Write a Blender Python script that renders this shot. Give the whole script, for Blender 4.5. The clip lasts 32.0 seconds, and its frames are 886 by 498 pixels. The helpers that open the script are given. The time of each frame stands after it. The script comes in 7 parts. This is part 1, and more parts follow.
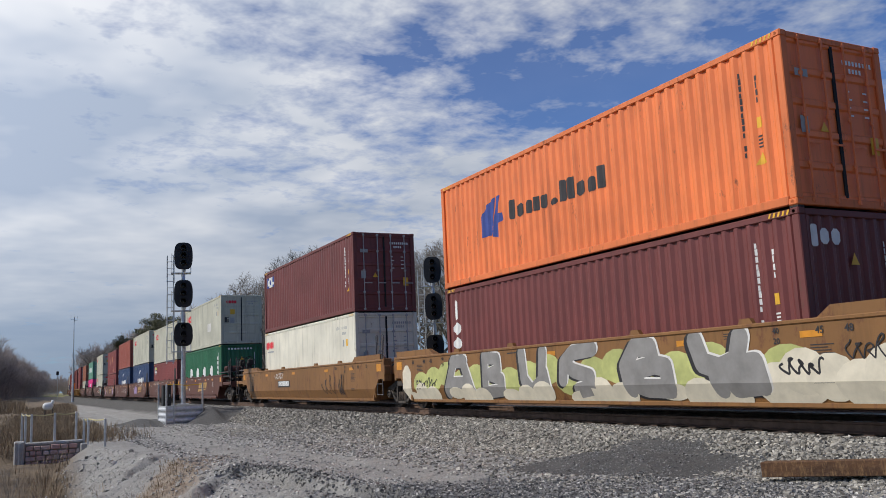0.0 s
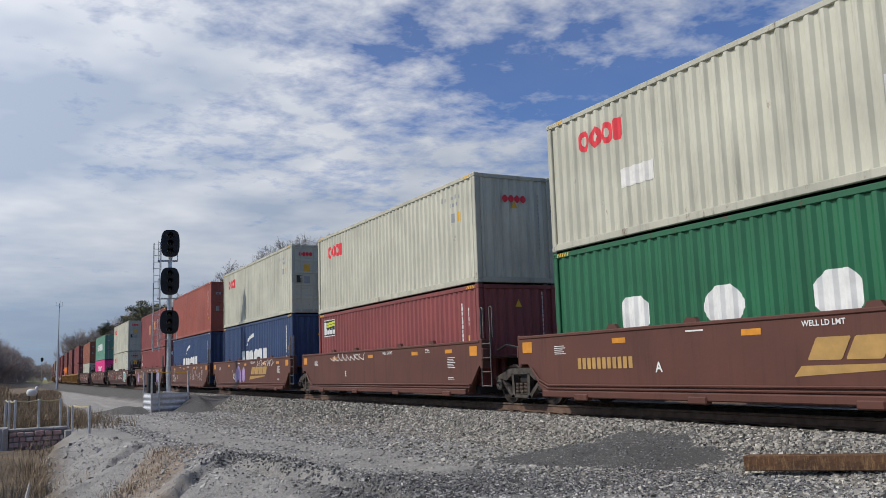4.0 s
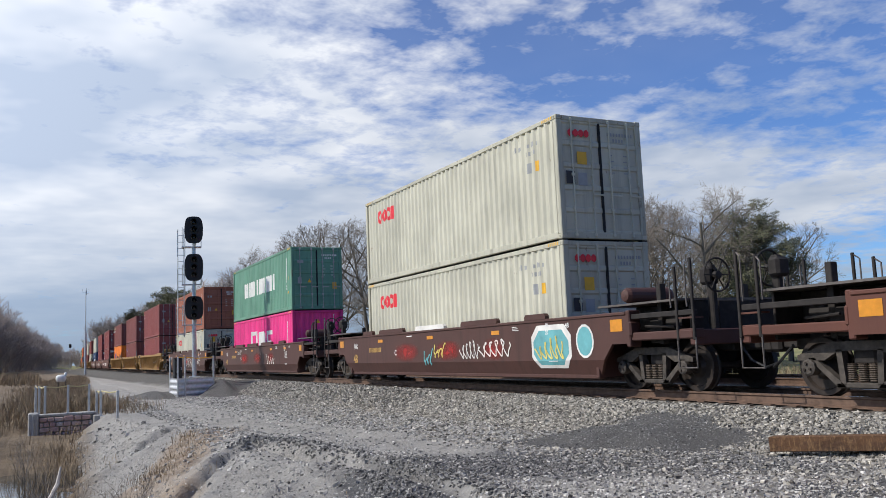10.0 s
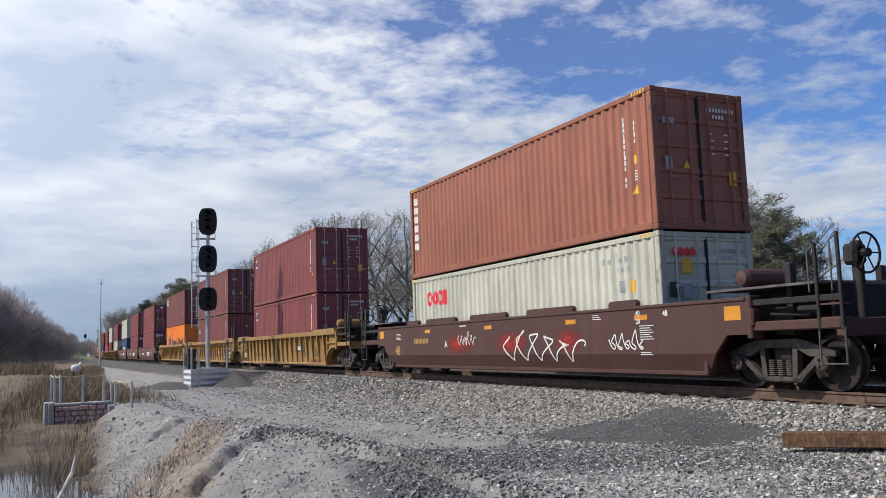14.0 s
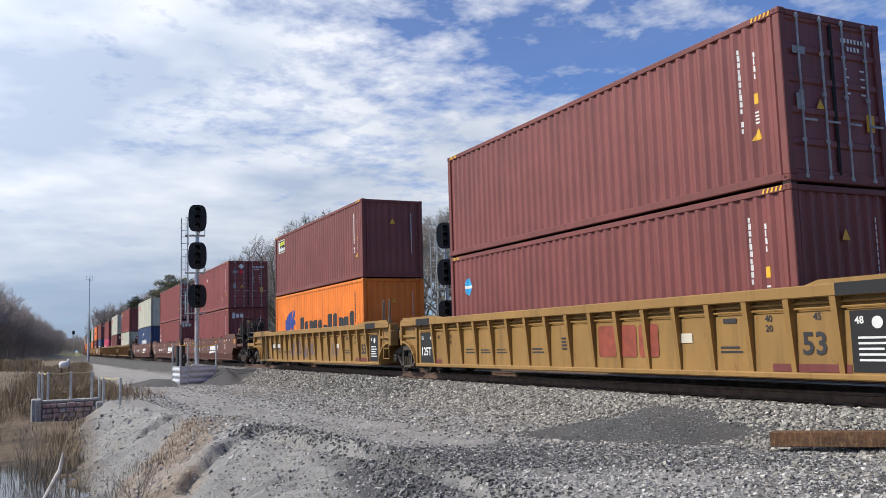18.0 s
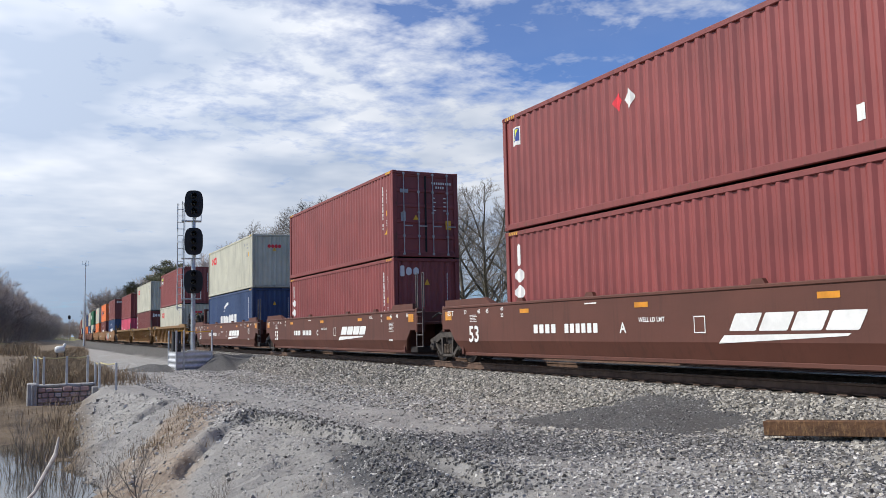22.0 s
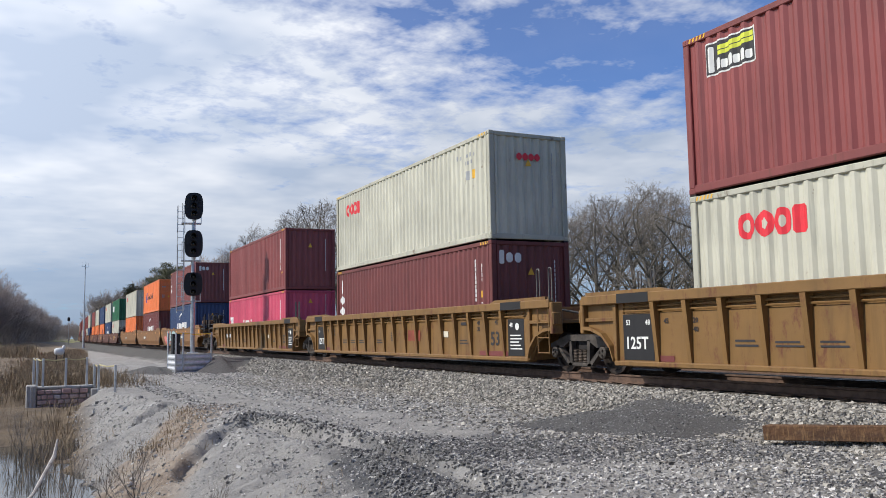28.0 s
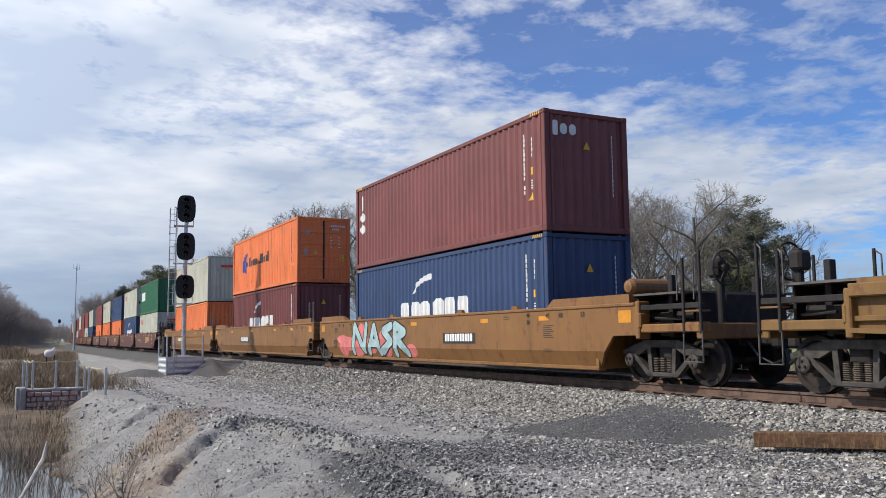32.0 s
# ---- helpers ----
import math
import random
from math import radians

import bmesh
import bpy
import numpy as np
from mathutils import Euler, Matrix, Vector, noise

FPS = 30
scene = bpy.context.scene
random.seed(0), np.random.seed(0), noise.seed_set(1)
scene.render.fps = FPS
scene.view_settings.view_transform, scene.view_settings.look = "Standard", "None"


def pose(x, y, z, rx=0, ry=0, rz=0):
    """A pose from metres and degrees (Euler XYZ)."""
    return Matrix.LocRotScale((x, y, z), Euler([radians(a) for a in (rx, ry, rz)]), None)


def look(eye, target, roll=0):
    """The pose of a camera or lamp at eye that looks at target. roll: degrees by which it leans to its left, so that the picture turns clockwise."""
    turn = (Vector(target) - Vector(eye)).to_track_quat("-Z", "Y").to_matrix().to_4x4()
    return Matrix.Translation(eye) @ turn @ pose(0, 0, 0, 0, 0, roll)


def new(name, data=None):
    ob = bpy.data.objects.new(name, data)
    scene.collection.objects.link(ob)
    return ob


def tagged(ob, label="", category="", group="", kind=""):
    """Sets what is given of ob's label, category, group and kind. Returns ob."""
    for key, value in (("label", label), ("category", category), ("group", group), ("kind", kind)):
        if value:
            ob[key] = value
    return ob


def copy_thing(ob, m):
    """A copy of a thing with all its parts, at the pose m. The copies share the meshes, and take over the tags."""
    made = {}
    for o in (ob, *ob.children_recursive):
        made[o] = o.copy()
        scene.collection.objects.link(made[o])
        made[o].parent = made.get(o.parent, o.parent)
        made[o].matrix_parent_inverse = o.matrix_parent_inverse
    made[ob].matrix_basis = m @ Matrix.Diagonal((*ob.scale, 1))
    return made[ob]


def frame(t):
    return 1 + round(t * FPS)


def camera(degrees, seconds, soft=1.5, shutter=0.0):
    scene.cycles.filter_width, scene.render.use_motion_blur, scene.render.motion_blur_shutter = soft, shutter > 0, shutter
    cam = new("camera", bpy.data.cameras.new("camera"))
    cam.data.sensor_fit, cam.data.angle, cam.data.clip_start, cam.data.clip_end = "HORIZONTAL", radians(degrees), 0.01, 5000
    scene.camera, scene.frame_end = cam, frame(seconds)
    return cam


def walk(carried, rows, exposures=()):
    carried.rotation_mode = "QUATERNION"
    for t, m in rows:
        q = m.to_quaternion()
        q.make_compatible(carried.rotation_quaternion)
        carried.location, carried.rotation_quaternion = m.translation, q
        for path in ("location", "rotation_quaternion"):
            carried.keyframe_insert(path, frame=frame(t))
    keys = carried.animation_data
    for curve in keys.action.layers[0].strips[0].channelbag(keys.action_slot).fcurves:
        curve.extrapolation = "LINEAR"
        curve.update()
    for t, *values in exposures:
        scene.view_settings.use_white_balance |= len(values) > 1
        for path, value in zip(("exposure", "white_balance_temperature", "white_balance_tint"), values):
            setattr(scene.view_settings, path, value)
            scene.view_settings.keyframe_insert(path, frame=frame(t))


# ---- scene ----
EYE = Vector((0.0, 0.0, 0.95))


def aim(turn, tilt, lean):
    """Camera pose: degrees turned right of the track line, tilted up, leaning left."""
    a, b = radians(turn), radians(tilt)
    return look(EYE, EYE + Vector((math.sin(a) * math.cos(b), math.cos(a) * math.cos(b), math.sin(b))), lean)


cam = camera(55.09, 32.0, soft=0.6)
walk(cam, [
    (0, aim(27.247, 8.483, -2.554)),
    (0.5, aim(27.533, 8.889, -2.359)),
    (1, aim(27.434, 9.134, -1.918)),
    (1.5, aim(27.599, 9.081, -1.693)),
    (2, aim(27.824, 8.820, -1.591)),
    (2.5, aim(28.127, 8.363, -1.626)),
    (3, aim(28.182, 8.127, -1.887)),
    (3.5, aim(28.125, 7.793, -1.854)),
    (5.5, aim(27.640, 8.171, -1.970)),
    (6, aim(27.702, 8.128, -2.011)),
    (6.5, aim(27.661, 7.781, -1.832)),
    (7, aim(27.364, 7.448, -2.023)),
    (7.5, aim(26.942, 7.004, -2.042)),
    (8, aim(26.514, 6.712, -2.079)),
    (8.5, aim(26.489, 6.908, -1.927)),
    (9, aim(26.504, 6.876, -2.047)),
    (9.5, aim(26.459, 6.822, -2.240)),
    (10, aim(26.531, 6.790, -2.329)),
    (10.5, aim(26.514, 6.532, -2.461)),
    (11, aim(26.301, 6.432, -2.627)),
    (11.5, aim(26.132, 6.329, -2.405)),
    (12, aim(25.960, 6.261, -2.629)),
    (12.5, aim(25.759, 6.154, -2.438)),
    (13, aim(25.753, 6.057, -2.380)),
    (13.5, aim(25.661, 5.960, -2.093)),
    (14, aim(25.637, 6.348, -1.885)),
    (14.5, aim(25.708, 6.453, -1.945)),
    (16.5, aim(25.988, 6.315, -1.902)),
    (17, aim(26.151, 6.252, -1.711)),
    (17.5, aim(26.220, 6.128, -1.533)),
    (18, aim(26.285, 6.211, -1.626)),
    (18.5, aim(26.273, 6.033, -1.466)),
    (19, aim(26.086, 5.857, -1.180)),
    (19.5, aim(26.027, 5.746, -1.066)),
    (20, aim(25.945, 5.568, -1.310)),
    (20.5, aim(26.109, 5.597, -1.115)),
    (21, aim(26.152, 5.414, -1.246)),
    (21.5, aim(26.241, 5.415, -1.214)),
    (22, aim(26.496, 5.362, -1.220)),
    (22.5, aim(26.480, 5.450, -1.127)),
    (23, aim(26.611, 5.387, -1.315)),
    (23.5, aim(26.693, 5.209, -1.157)),
    (24, aim(26.636, 5.199, -1.182)),
    (24.5, aim(26.616, 5.213, -1.343)),
    (25, aim(26.704, 5.300, -1.231)),
    (25.5, aim(26.643, 5.324, -1.161)),
    (27.5, aim(26.638, 5.693, -1.102)),
    (28, aim(26.508, 5.579, -1.017)),
    (28.5, aim(26.321, 5.488, -1.088)),
    (29, aim(26.123, 5.642, -1.050)),
    (29.5, aim(26.274, 5.712, -0.638)),
    (30, aim(26.652, 5.759, -0.635)),
    (30.5, aim(26.845, 5.811, -0.707)),
    (31, aim(26.959, 5.917, -0.658)),
    (31.5, aim(27.017, 5.735, -0.642)),
    (32, aim(27.002, 5.882, -0.618)),
], exposures=[(0, -0.50), (3, -0.52), (6, -0.36), (9, -0.12), (10, -0.17), (11, -0.40), (12, -0.20), (13, -0.20), (18, -0.10), (20, -0.10), (26, -0.14), (32, -0.15)])

# ---- world and sun ----
SUN_FROM = Vector((-0.80, 0.20, 0.74)).normalized()
world = bpy.data.worlds.new("world")
scene.world = world
world.use_nodes = True
wn, wl = world.node_tree.nodes, world.node_tree.links
wn.clear()


def wnode(kind, **sets):
    n = wn.new(kind)
    for k, v in sets.items():
        n.inputs[k].default_value = v
    return n


sky = wn.new("ShaderNodeTexSky")
sky.sky_type, sky.sun_disc = "NISHITA", False
sky.sun_elevation = math.asin(SUN_FROM.z)
sky.sun_rotation = math.atan2(SUN_FROM.x, SUN_FROM.y)
sky.air_density, sky.dust_density, sky.ozone_density = 1.0, 0.1, 2.0
sky_bg = wnode("ShaderNodeBackground", Strength=0.088)
tint = wn.new("ShaderNodeMix")
tint.data_type, tint.blend_type = "RGBA", "MULTIPLY"
tint.inputs[0].default_value, tint.inputs[7].default_value = 1.0, (0.60, 0.96, 1.58, 1)
wl.new(sky.outputs[0], tint.inputs[6])
wl.new(tint.outputs[2], sky_bg.inputs[0])
# a high layer of broken cloud, laid out on a flat sheet overhead
tc = wn.new("ShaderNodeTexCoord")
sep = wn.new("ShaderNodeSeparateXYZ")
wl.new(tc.outputs["Generated"], sep.inputs[0])


def wmath(op, a, b=None, clamp=False):
    n = wn.new("ShaderNodeMath")
    n.operation, n.use_clamp = op, clamp
    for i, v in enumerate((a, b)):
        if v is None:
            continue
        if isinstance(v, (int, float)):
            n.inputs[i].default_value = v
        else:
            wl.new(v, n.inputs[i])
    return n.outputs[0]


zc = wmath("MAXIMUM", wmath("ADD", sep.outputs[2], 0.12), 0.03)
cx, cy = wmath("DIVIDE", sep.outputs[0], zc), wmath("DIVIDE", sep.outputs[1], zc)
comb = wn.new("ShaderNodeCombineXYZ")
wl.new(cx, comb.inputs[0])
wl.new(cy, comb.inputs[1])


def wnoise(scale, detail, rough, off, dist=0.0):
    m = wn.new("ShaderNodeMapping")
    m.inputs["Location"].default_value = off
    wl.new(comb.outputs[0], m.inputs[0])
    n = wnode("ShaderNodeTexNoise", Scale=scale, Detail=detail, Roughness=rough, Distortion=dist)
    wl.new(m.outputs[0], n.inputs["Vector"])
    return n.outputs[0]


big = wnoise(0.55, 3.0, 0.5, (1.3, 0.4, 0.0))
mid = wnoise(2.4, 5.0, 0.6, (4.0, 1.0, 2.0), 0.12)
fine = wnoise(8.0, 4.0, 0.62, (0.5, 7.0, 1.0), 0.15)
dens = wmath("ADD", wmath("MULTIPLY", big, 1.5), wmath("ADD", wmath("MULTIPLY", mid, 0.95), wmath("MULTIPLY", fine, 1.15)))
# the cover thickens towards the far end of the line, with one wide gap in it
dens = wmath("ADD", dens, wmath("ADD", wmath("MULTIPLY", sep.outputs[1], 0.80), wmath("MULTIPLY", sep.outputs[0], -0.22)))
gx = wmath("DIVIDE", wmath("SUBTRACT", cx, 1.5), 0.85)
gy = wmath("DIVIDE", wmath("SUBTRACT", cy, 1.72), 0.42)
gap = wmath("POWER", 2.718, wmath("MULTIPLY", wmath("ADD", wmath("MULTIPLY", gx, gx), wmath("MULTIPLY", gy, gy)), -1.0))
dens = wmath("SUBTRACT", dens, wmath("MULTIPLY", gap, 0.40))
ramp = wn.new("ShaderNodeValToRGB")
ramp.color_ramp.elements[0].position, ramp.color_ramp.elements[1].position = 0.33, 0.86
ramp.color_ramp.elements[0].color, ramp.color_ramp.elements[1].color = (0, 0, 0, 1), (1, 1, 1, 1)
wl.new(wmath("SUBTRACT", dens, 1.48), ramp.inputs[0])
cover = wmath("ADD", wmath("MULTIPLY", ramp.outputs[0], 0.86), 0.08)
shade = wnoise(1.3, 4.0, 0.55, (2.0, 3.0, 5.0))
cram = wn.new("ShaderNodeValToRGB")
cram.color_ramp.elements[0].position, cram.color_ramp.elements[1].position = 0.35, 0.68
cram.color_ramp.elements[0].color, cram.color_ramp.elements[1].color = (0.57, 0.665, 0.83, 1), (1.24, 1.245, 1.26, 1)
wl.new(shade, cram.inputs[0])
cloud_bg = wnode("ShaderNodeBackground")
# cloud is brighter towards the sun
toward = wn.new("ShaderNodeVectorMath")
toward.operation = "DOT_PRODUCT"
wl.new(tc.outputs["Generated"], toward.inputs[0])
toward.inputs[1].default_value = SUN_FROM
wl.new(wmath("ADD", wmath("MULTIPLY", wmath("MAXIMUM", toward.outputs["Value"], 0.0), 0.80), 0.88), cloud_bg.inputs["Strength"])
low = wn.new("ShaderNodeMix")
low.data_type = "RGBA"
wl.new(wmath("MULTIPLY", wmath("SUBTRACT", sep.outputs[2], 0.02), 5.0, True), low.inputs[0])
low.inputs[6].default_value = (0.36, 0.46, 0.62, 1)
wl.new(cram.outputs[0], low.inputs[7])
wl.new(low.outputs[2], cloud_bg.inputs[0])
mixw = wn.new("ShaderNodeMixShader")
wl.new(cover, mixw.inputs[0])
wl.new(sky_bg.outputs[0], mixw.inputs[1])
wl.new(cloud_bg.outputs[0], mixw.inputs[2])
wout = wn.new("ShaderNodeOutputWorld")
wl.new(mixw.outputs[0], wout.inputs[0])

sun_data = bpy.data.lights.new("sun", "SUN")
sun_data.energy, sun_data.angle, sun_data.color = 4.3, radians(0.6), (1.0, 0.95, 0.88)
sun = new("sun", sun_data)
sun.matrix_world = look(SUN_FROM * 50, (0, 0, 0))
scene.view_settings.exposure = 0.0


# ---- materials ----
def material(name, rough=0.6, metal=0.0):
    m = bpy.data.materials.new(name)
    m.use_nodes = True
    b = m.node_tree.nodes["Principled BSDF"]
    b.inputs["Roughness"].default_value, b.inputs["Metallic"].default_value = rough, metal
    return m, m.node_tree.nodes, m.node_tree.links, b


def mixed(nt, ln, fac, a, b):
    """Colour a to b by fac; each of a and b is a colour or a socket."""
    n = nt.new("ShaderNodeMix")
    n.data_type = "RGBA"
    ln.new(fac, n.inputs[0])
    for i, v in ((6, a), (7, b)):
        if isinstance(v, (tuple, list)):
            n.inputs[i].default_value = (*v[:3], 1)
        else:
            ln.new(v, n.inputs[i])
    return n.outputs[2]


def noise_of(nt, ln, scale, detail=4.0, rough=0.6, lo=0.35, hi=0.65, stretch=(1, 1, 1), space="Object", dist=0.0):
    """A noise between 0 and 1, spread by lo and hi, in metres of the object's or the world's space."""
    if space == "Object":
        src = nt.new("ShaderNodeTexCoord").outputs["Object"]
    else:
        src = nt.new("ShaderNodeNewGeometry").outputs["Position"]
    info = nt.new("ShaderNodeObjectInfo")
    m = nt.new("ShaderNodeMapping")
    m.inputs["Scale"].default_value = stretch
    ln.new(src, m.inputs[0])
    n = nt.new("ShaderNodeTexNoise")
    n.noise_dimensions = "4D"
    if space == "Object":
        mul = nt.new("ShaderNodeMath")
        mul.operation = "MULTIPLY"
        mul.inputs[1].default_value = 37.0
        ln.new(info.outputs["Random"], mul.inputs[0])
        ln.new(mul.outputs[0], n.inputs["W"])
    n.inputs["Scale"].default_value, n.inputs["Detail"].default_value = scale, detail
    n.inputs["Roughness"].default_value, n.inputs["Distortion"].default_value = rough, dist
    ln.new(m.outputs[0], n.inputs["Vector"])
    r = nt.new("ShaderNodeMapRange")
    r.inputs["From Min"].default_value, r.inputs["From Max"].default_value = lo, hi
    ln.new(n.outputs[0], r.inputs["Value"])
    return r.outputs[0]


def bumped(nt, ln, b, height, strength=0.3, dist=0.01):
    n = nt.new("ShaderNodeBump")
    n.inputs["Strength"].default_value, n.inputs["Distance"].default_value = strength, dist
    ln.new(height, n.inputs["Height"])
    ln.new(n.outputs[0], b.inputs["Normal"])


def dim(c, k):
    return tuple(v * k for v in c)


RUST = (0.13, 0.045, 0.018)


def paint(name, c, rough=0.5, wear=0.35, fade=1.18, rust=RUST):
    """Weathered paint on steel: faded patches, streaks that run down, spots of rust."""
    m, nt, ln, b = material(name, rough)
    col = mixed(nt, ln, noise_of(nt, ln, 0.7, 4, 0.6, 0.3, 0.7), dim(c, 0.86), dim(c, fade))
    col = mixed(nt, ln, noise_of(nt, ln, 1.0, 5, 0.65, 0.52, 0.80, (5, 5, 0.35)), col, dim(c, 0.55))
    spots = noise_of(nt, ln, 3.0, 7, 0.75, 0.70 - 0.10 * wear, 0.78 - 0.08 * wear, (1.5, 1.5, 0.6))
    col = mixed(nt, ln, spots, col, rust)
    ln.new(col, b.inputs["Base Color"])
    bumped(nt, ln, b, noise_of(nt, ln, 6.0, 4), 0.12, 0.01)
    return m


def plain(name, c, rough=0.6, metal=0.0, var=0.25, scale=6.0):
    m, nt, ln, b = material(name, rough, metal)
    col = mixed(nt, ln, noise_of(nt, ln, scale, 5, 0.65), dim(c, 1 - var), dim(c, 1 + var))
    ln.new(col, b.inputs["Base Color"])
    return m


M = {}
for key, c in dict(
        red=(0.235, 0.054, 0.049), maroon=(0.165, 0.040, 0.035), wine=(0.20, 0.056, 0.048), orange=(0.80, 0.20, 0.055),
        amber=(0.80, 0.21, 0.02), blue=(0.028, 0.056, 0.135), grey=(0.52, 0.505, 0.40), white=(0.72, 0.685, 0.56),
        green=(0.014, 0.122, 0.052), jade=(0.13, 0.295, 0.205), pink=(0.78, 0.035, 0.23), rose=(0.58, 0.075, 0.135),
        brick=(0.32, 0.108, 0.060), coral=(0.33, 0.083, 0.055), silver=(0.42, 0.44, 0.42)).items():
    M[key] = paint(key + "_container_paint", c, 0.5, {"orange": 1.0, "grey": 0.7, "jade": 0.8, "white": 0.6}.get(key, 0.45))
    M[key + "_edge"] = paint(key + "_worn_edge_paint", dim(c, 0.84), 0.6, 1.2, 1.2, (0.10, 0.05, 0.028))
M["tan"] = paint("tan_car_paint", (0.225, 0.105, 0.030), 0.55, 1.6)
M["yellow_tan"] = paint("yellow_car_paint", (0.285, 0.158, 0.042), 0.6, 1.0)
M["ochre"] = paint("ochre_car_paint", (0.20, 0.106, 0.029), 0.6, 1.6)
M["brown"] = paint("brown_car_paint", (0.100, 0.033, 0.020), 0.6, 0.5)
M["dark_brown"] = paint("dark_brown_car_paint", (0.070, 0.028, 0.021), 0.65, 0.5)
M["black_panel"] = paint("black_panel_paint", (0.012, 0.012, 0.013), 0.7, 0.1)
M["steel"] = plain("dark_truck_steel", (0.022, 0.018, 0.016), 0.75, 0.15, 0.45)
# truck sides coloured lighter than the other truck steel, for sunlight on them
M["frame_steel"] = plain("sunlit_truck_frame", (0.062, 0.052, 0.043), 0.75, 0.1, 0.5)
M["spring"] = plain("dusty_spring_steel", (0.11, 0.085, 0.065), 0.7, 0.2, 0.4)
M["wheel"] = plain("worn_wheel_steel", (0.034, 0.025, 0.020), 0.6, 0.3, 0.4)
M["tread"] = plain("bright_tread_steel", (0.45, 0.43, 0.42), 0.25, 0.9, 0.1)
M["railside"] = plain("rusty_rail_steel", (0.13, 0.08, 0.055), 0.75, 0.1, 0.35)
M["galv"] = plain("galvanised_steel", (0.50, 0.52, 0.53), 0.45, 0.6, 0.2)
M["grab"] = plain("dull_grab_steel", (0.115, 0.10, 0.09), 0.5, 0.2, 0.4)
M["alu"] = plain("dull_aluminium", (0.60, 0.61, 0.62), 0.5, 0.3, 0.12)
M["black"] = plain("matt_black_paint", (0.012, 0.012, 0.013), 0.6, 0, 0.3)
M["rod"] = plain("dull_zinc_rod", (0.36, 0.35, 0.34), 0.5, 0.25, 0.25)
M["lens"] = plain("dark_signal_lens", (0.01, 0.012, 0.012), 0.08, 0, 0.1)
M["gasket"] = plain("black_rubber", (0.015, 0.015, 0.015), 0.8, 0, 0.2)
M["ink_white"] = plain("white_lettering", (0.74, 0.74, 0.70), 0.6, 0, 0.10, 3.0)
M["ink_red"] = plain("red_lettering", (0.72, 0.03, 0.045), 0.55, 0, 0.12, 3.0)
M["ink_black"] = plain("black_lettering", (0.03, 0.028, 0.03), 0.6, 0, 0.2, 3.0)
M["ink_navy"] = plain("navy_lettering", (0.03, 0.06, 0.27), 0.55, 0, 0.15, 3.0)
M["ink_yellow"] = plain("yellow_sticker", (0.75, 0.42, 0.03), 0.5, 0, 0.12, 3.0)
M["ink_gold"] = plain("gold_lettering", (0.42, 0.25, 0.075), 0.6, 0, 0.15, 3.0)
M["ink_orange"] = plain("amber_reflector", (0.62, 0.25, 0.02), 0.35, 0, 0.2, 3.0)
M["ink_blue"] = plain("sky_blue_sticker", (0.03, 0.33, 0.62), 0.5, 0, 0.1, 3.0)
M["ink_lime"] = plain("lime_sticker", (0.62, 0.66, 0.05), 0.5, 0, 0.1, 3.0)
M["ink_patch"] = plain("primer_patch", (0.62, 0.30, 0.14), 0.6, 0, 0.12, 3.0)
M["ink_grey"] = plain("grey_sticker", (0.33, 0.34, 0.34), 0.6, 0, 0.15, 3.0)
M["spray_grey"] = plain("grey_spray_paint", (0.24, 0.23, 0.215), 0.6, 0, 0.18, 2.0)
M["spray_cream"] = plain("cream_spray_paint", (0.66, 0.60, 0.46), 0.6, 0, 0.14, 2.0)
M["spray_green"] = plain("green_spray_paint", (0.44, 0.46, 0.16), 0.6, 0, 0.2, 2.0)
M["spray_lilac"] = plain("lilac_spray_paint", (0.36, 0.26, 0.48), 0.6, 0, 0.2, 2.0)
M["spray_teal"] = plain("teal_spray_paint", (0.13, 0.38, 0.40), 0.6, 0, 0.2, 2.0)
M["spray_pale_teal"] = plain("pale_teal_spray_paint", (0.34, 0.47, 0.46), 0.6, 0, 0.25, 2.0)
M["spray_yellow"] = plain("yellow_spray_paint", (0.66, 0.56, 0.14), 0.6, 0, 0.2, 2.0)
M["spray_rose"] = plain("rose_spray_paint", (0.62, 0.17, 0.15), 0.6, 0, 0.3, 2.0)
M["spray_black"] = plain("black_spray_paint", (0.02, 0.018, 0.02), 0.6, 0, 0.3, 2.0)
M["faded_red"] = plain("faded_red_lettering", (0.26, 0.055, 0.03), 0.65, 0, 0.3, 3.0)
M["chalk"] = plain("white_marker_line", (0.70, 0.68, 0.63), 0.6, 0, 0.15, 2.0)
M["spray_indigo"] = plain("indigo_marker_line", (0.15, 0.135, 0.26), 0.6, 0, 0.2, 2.0)


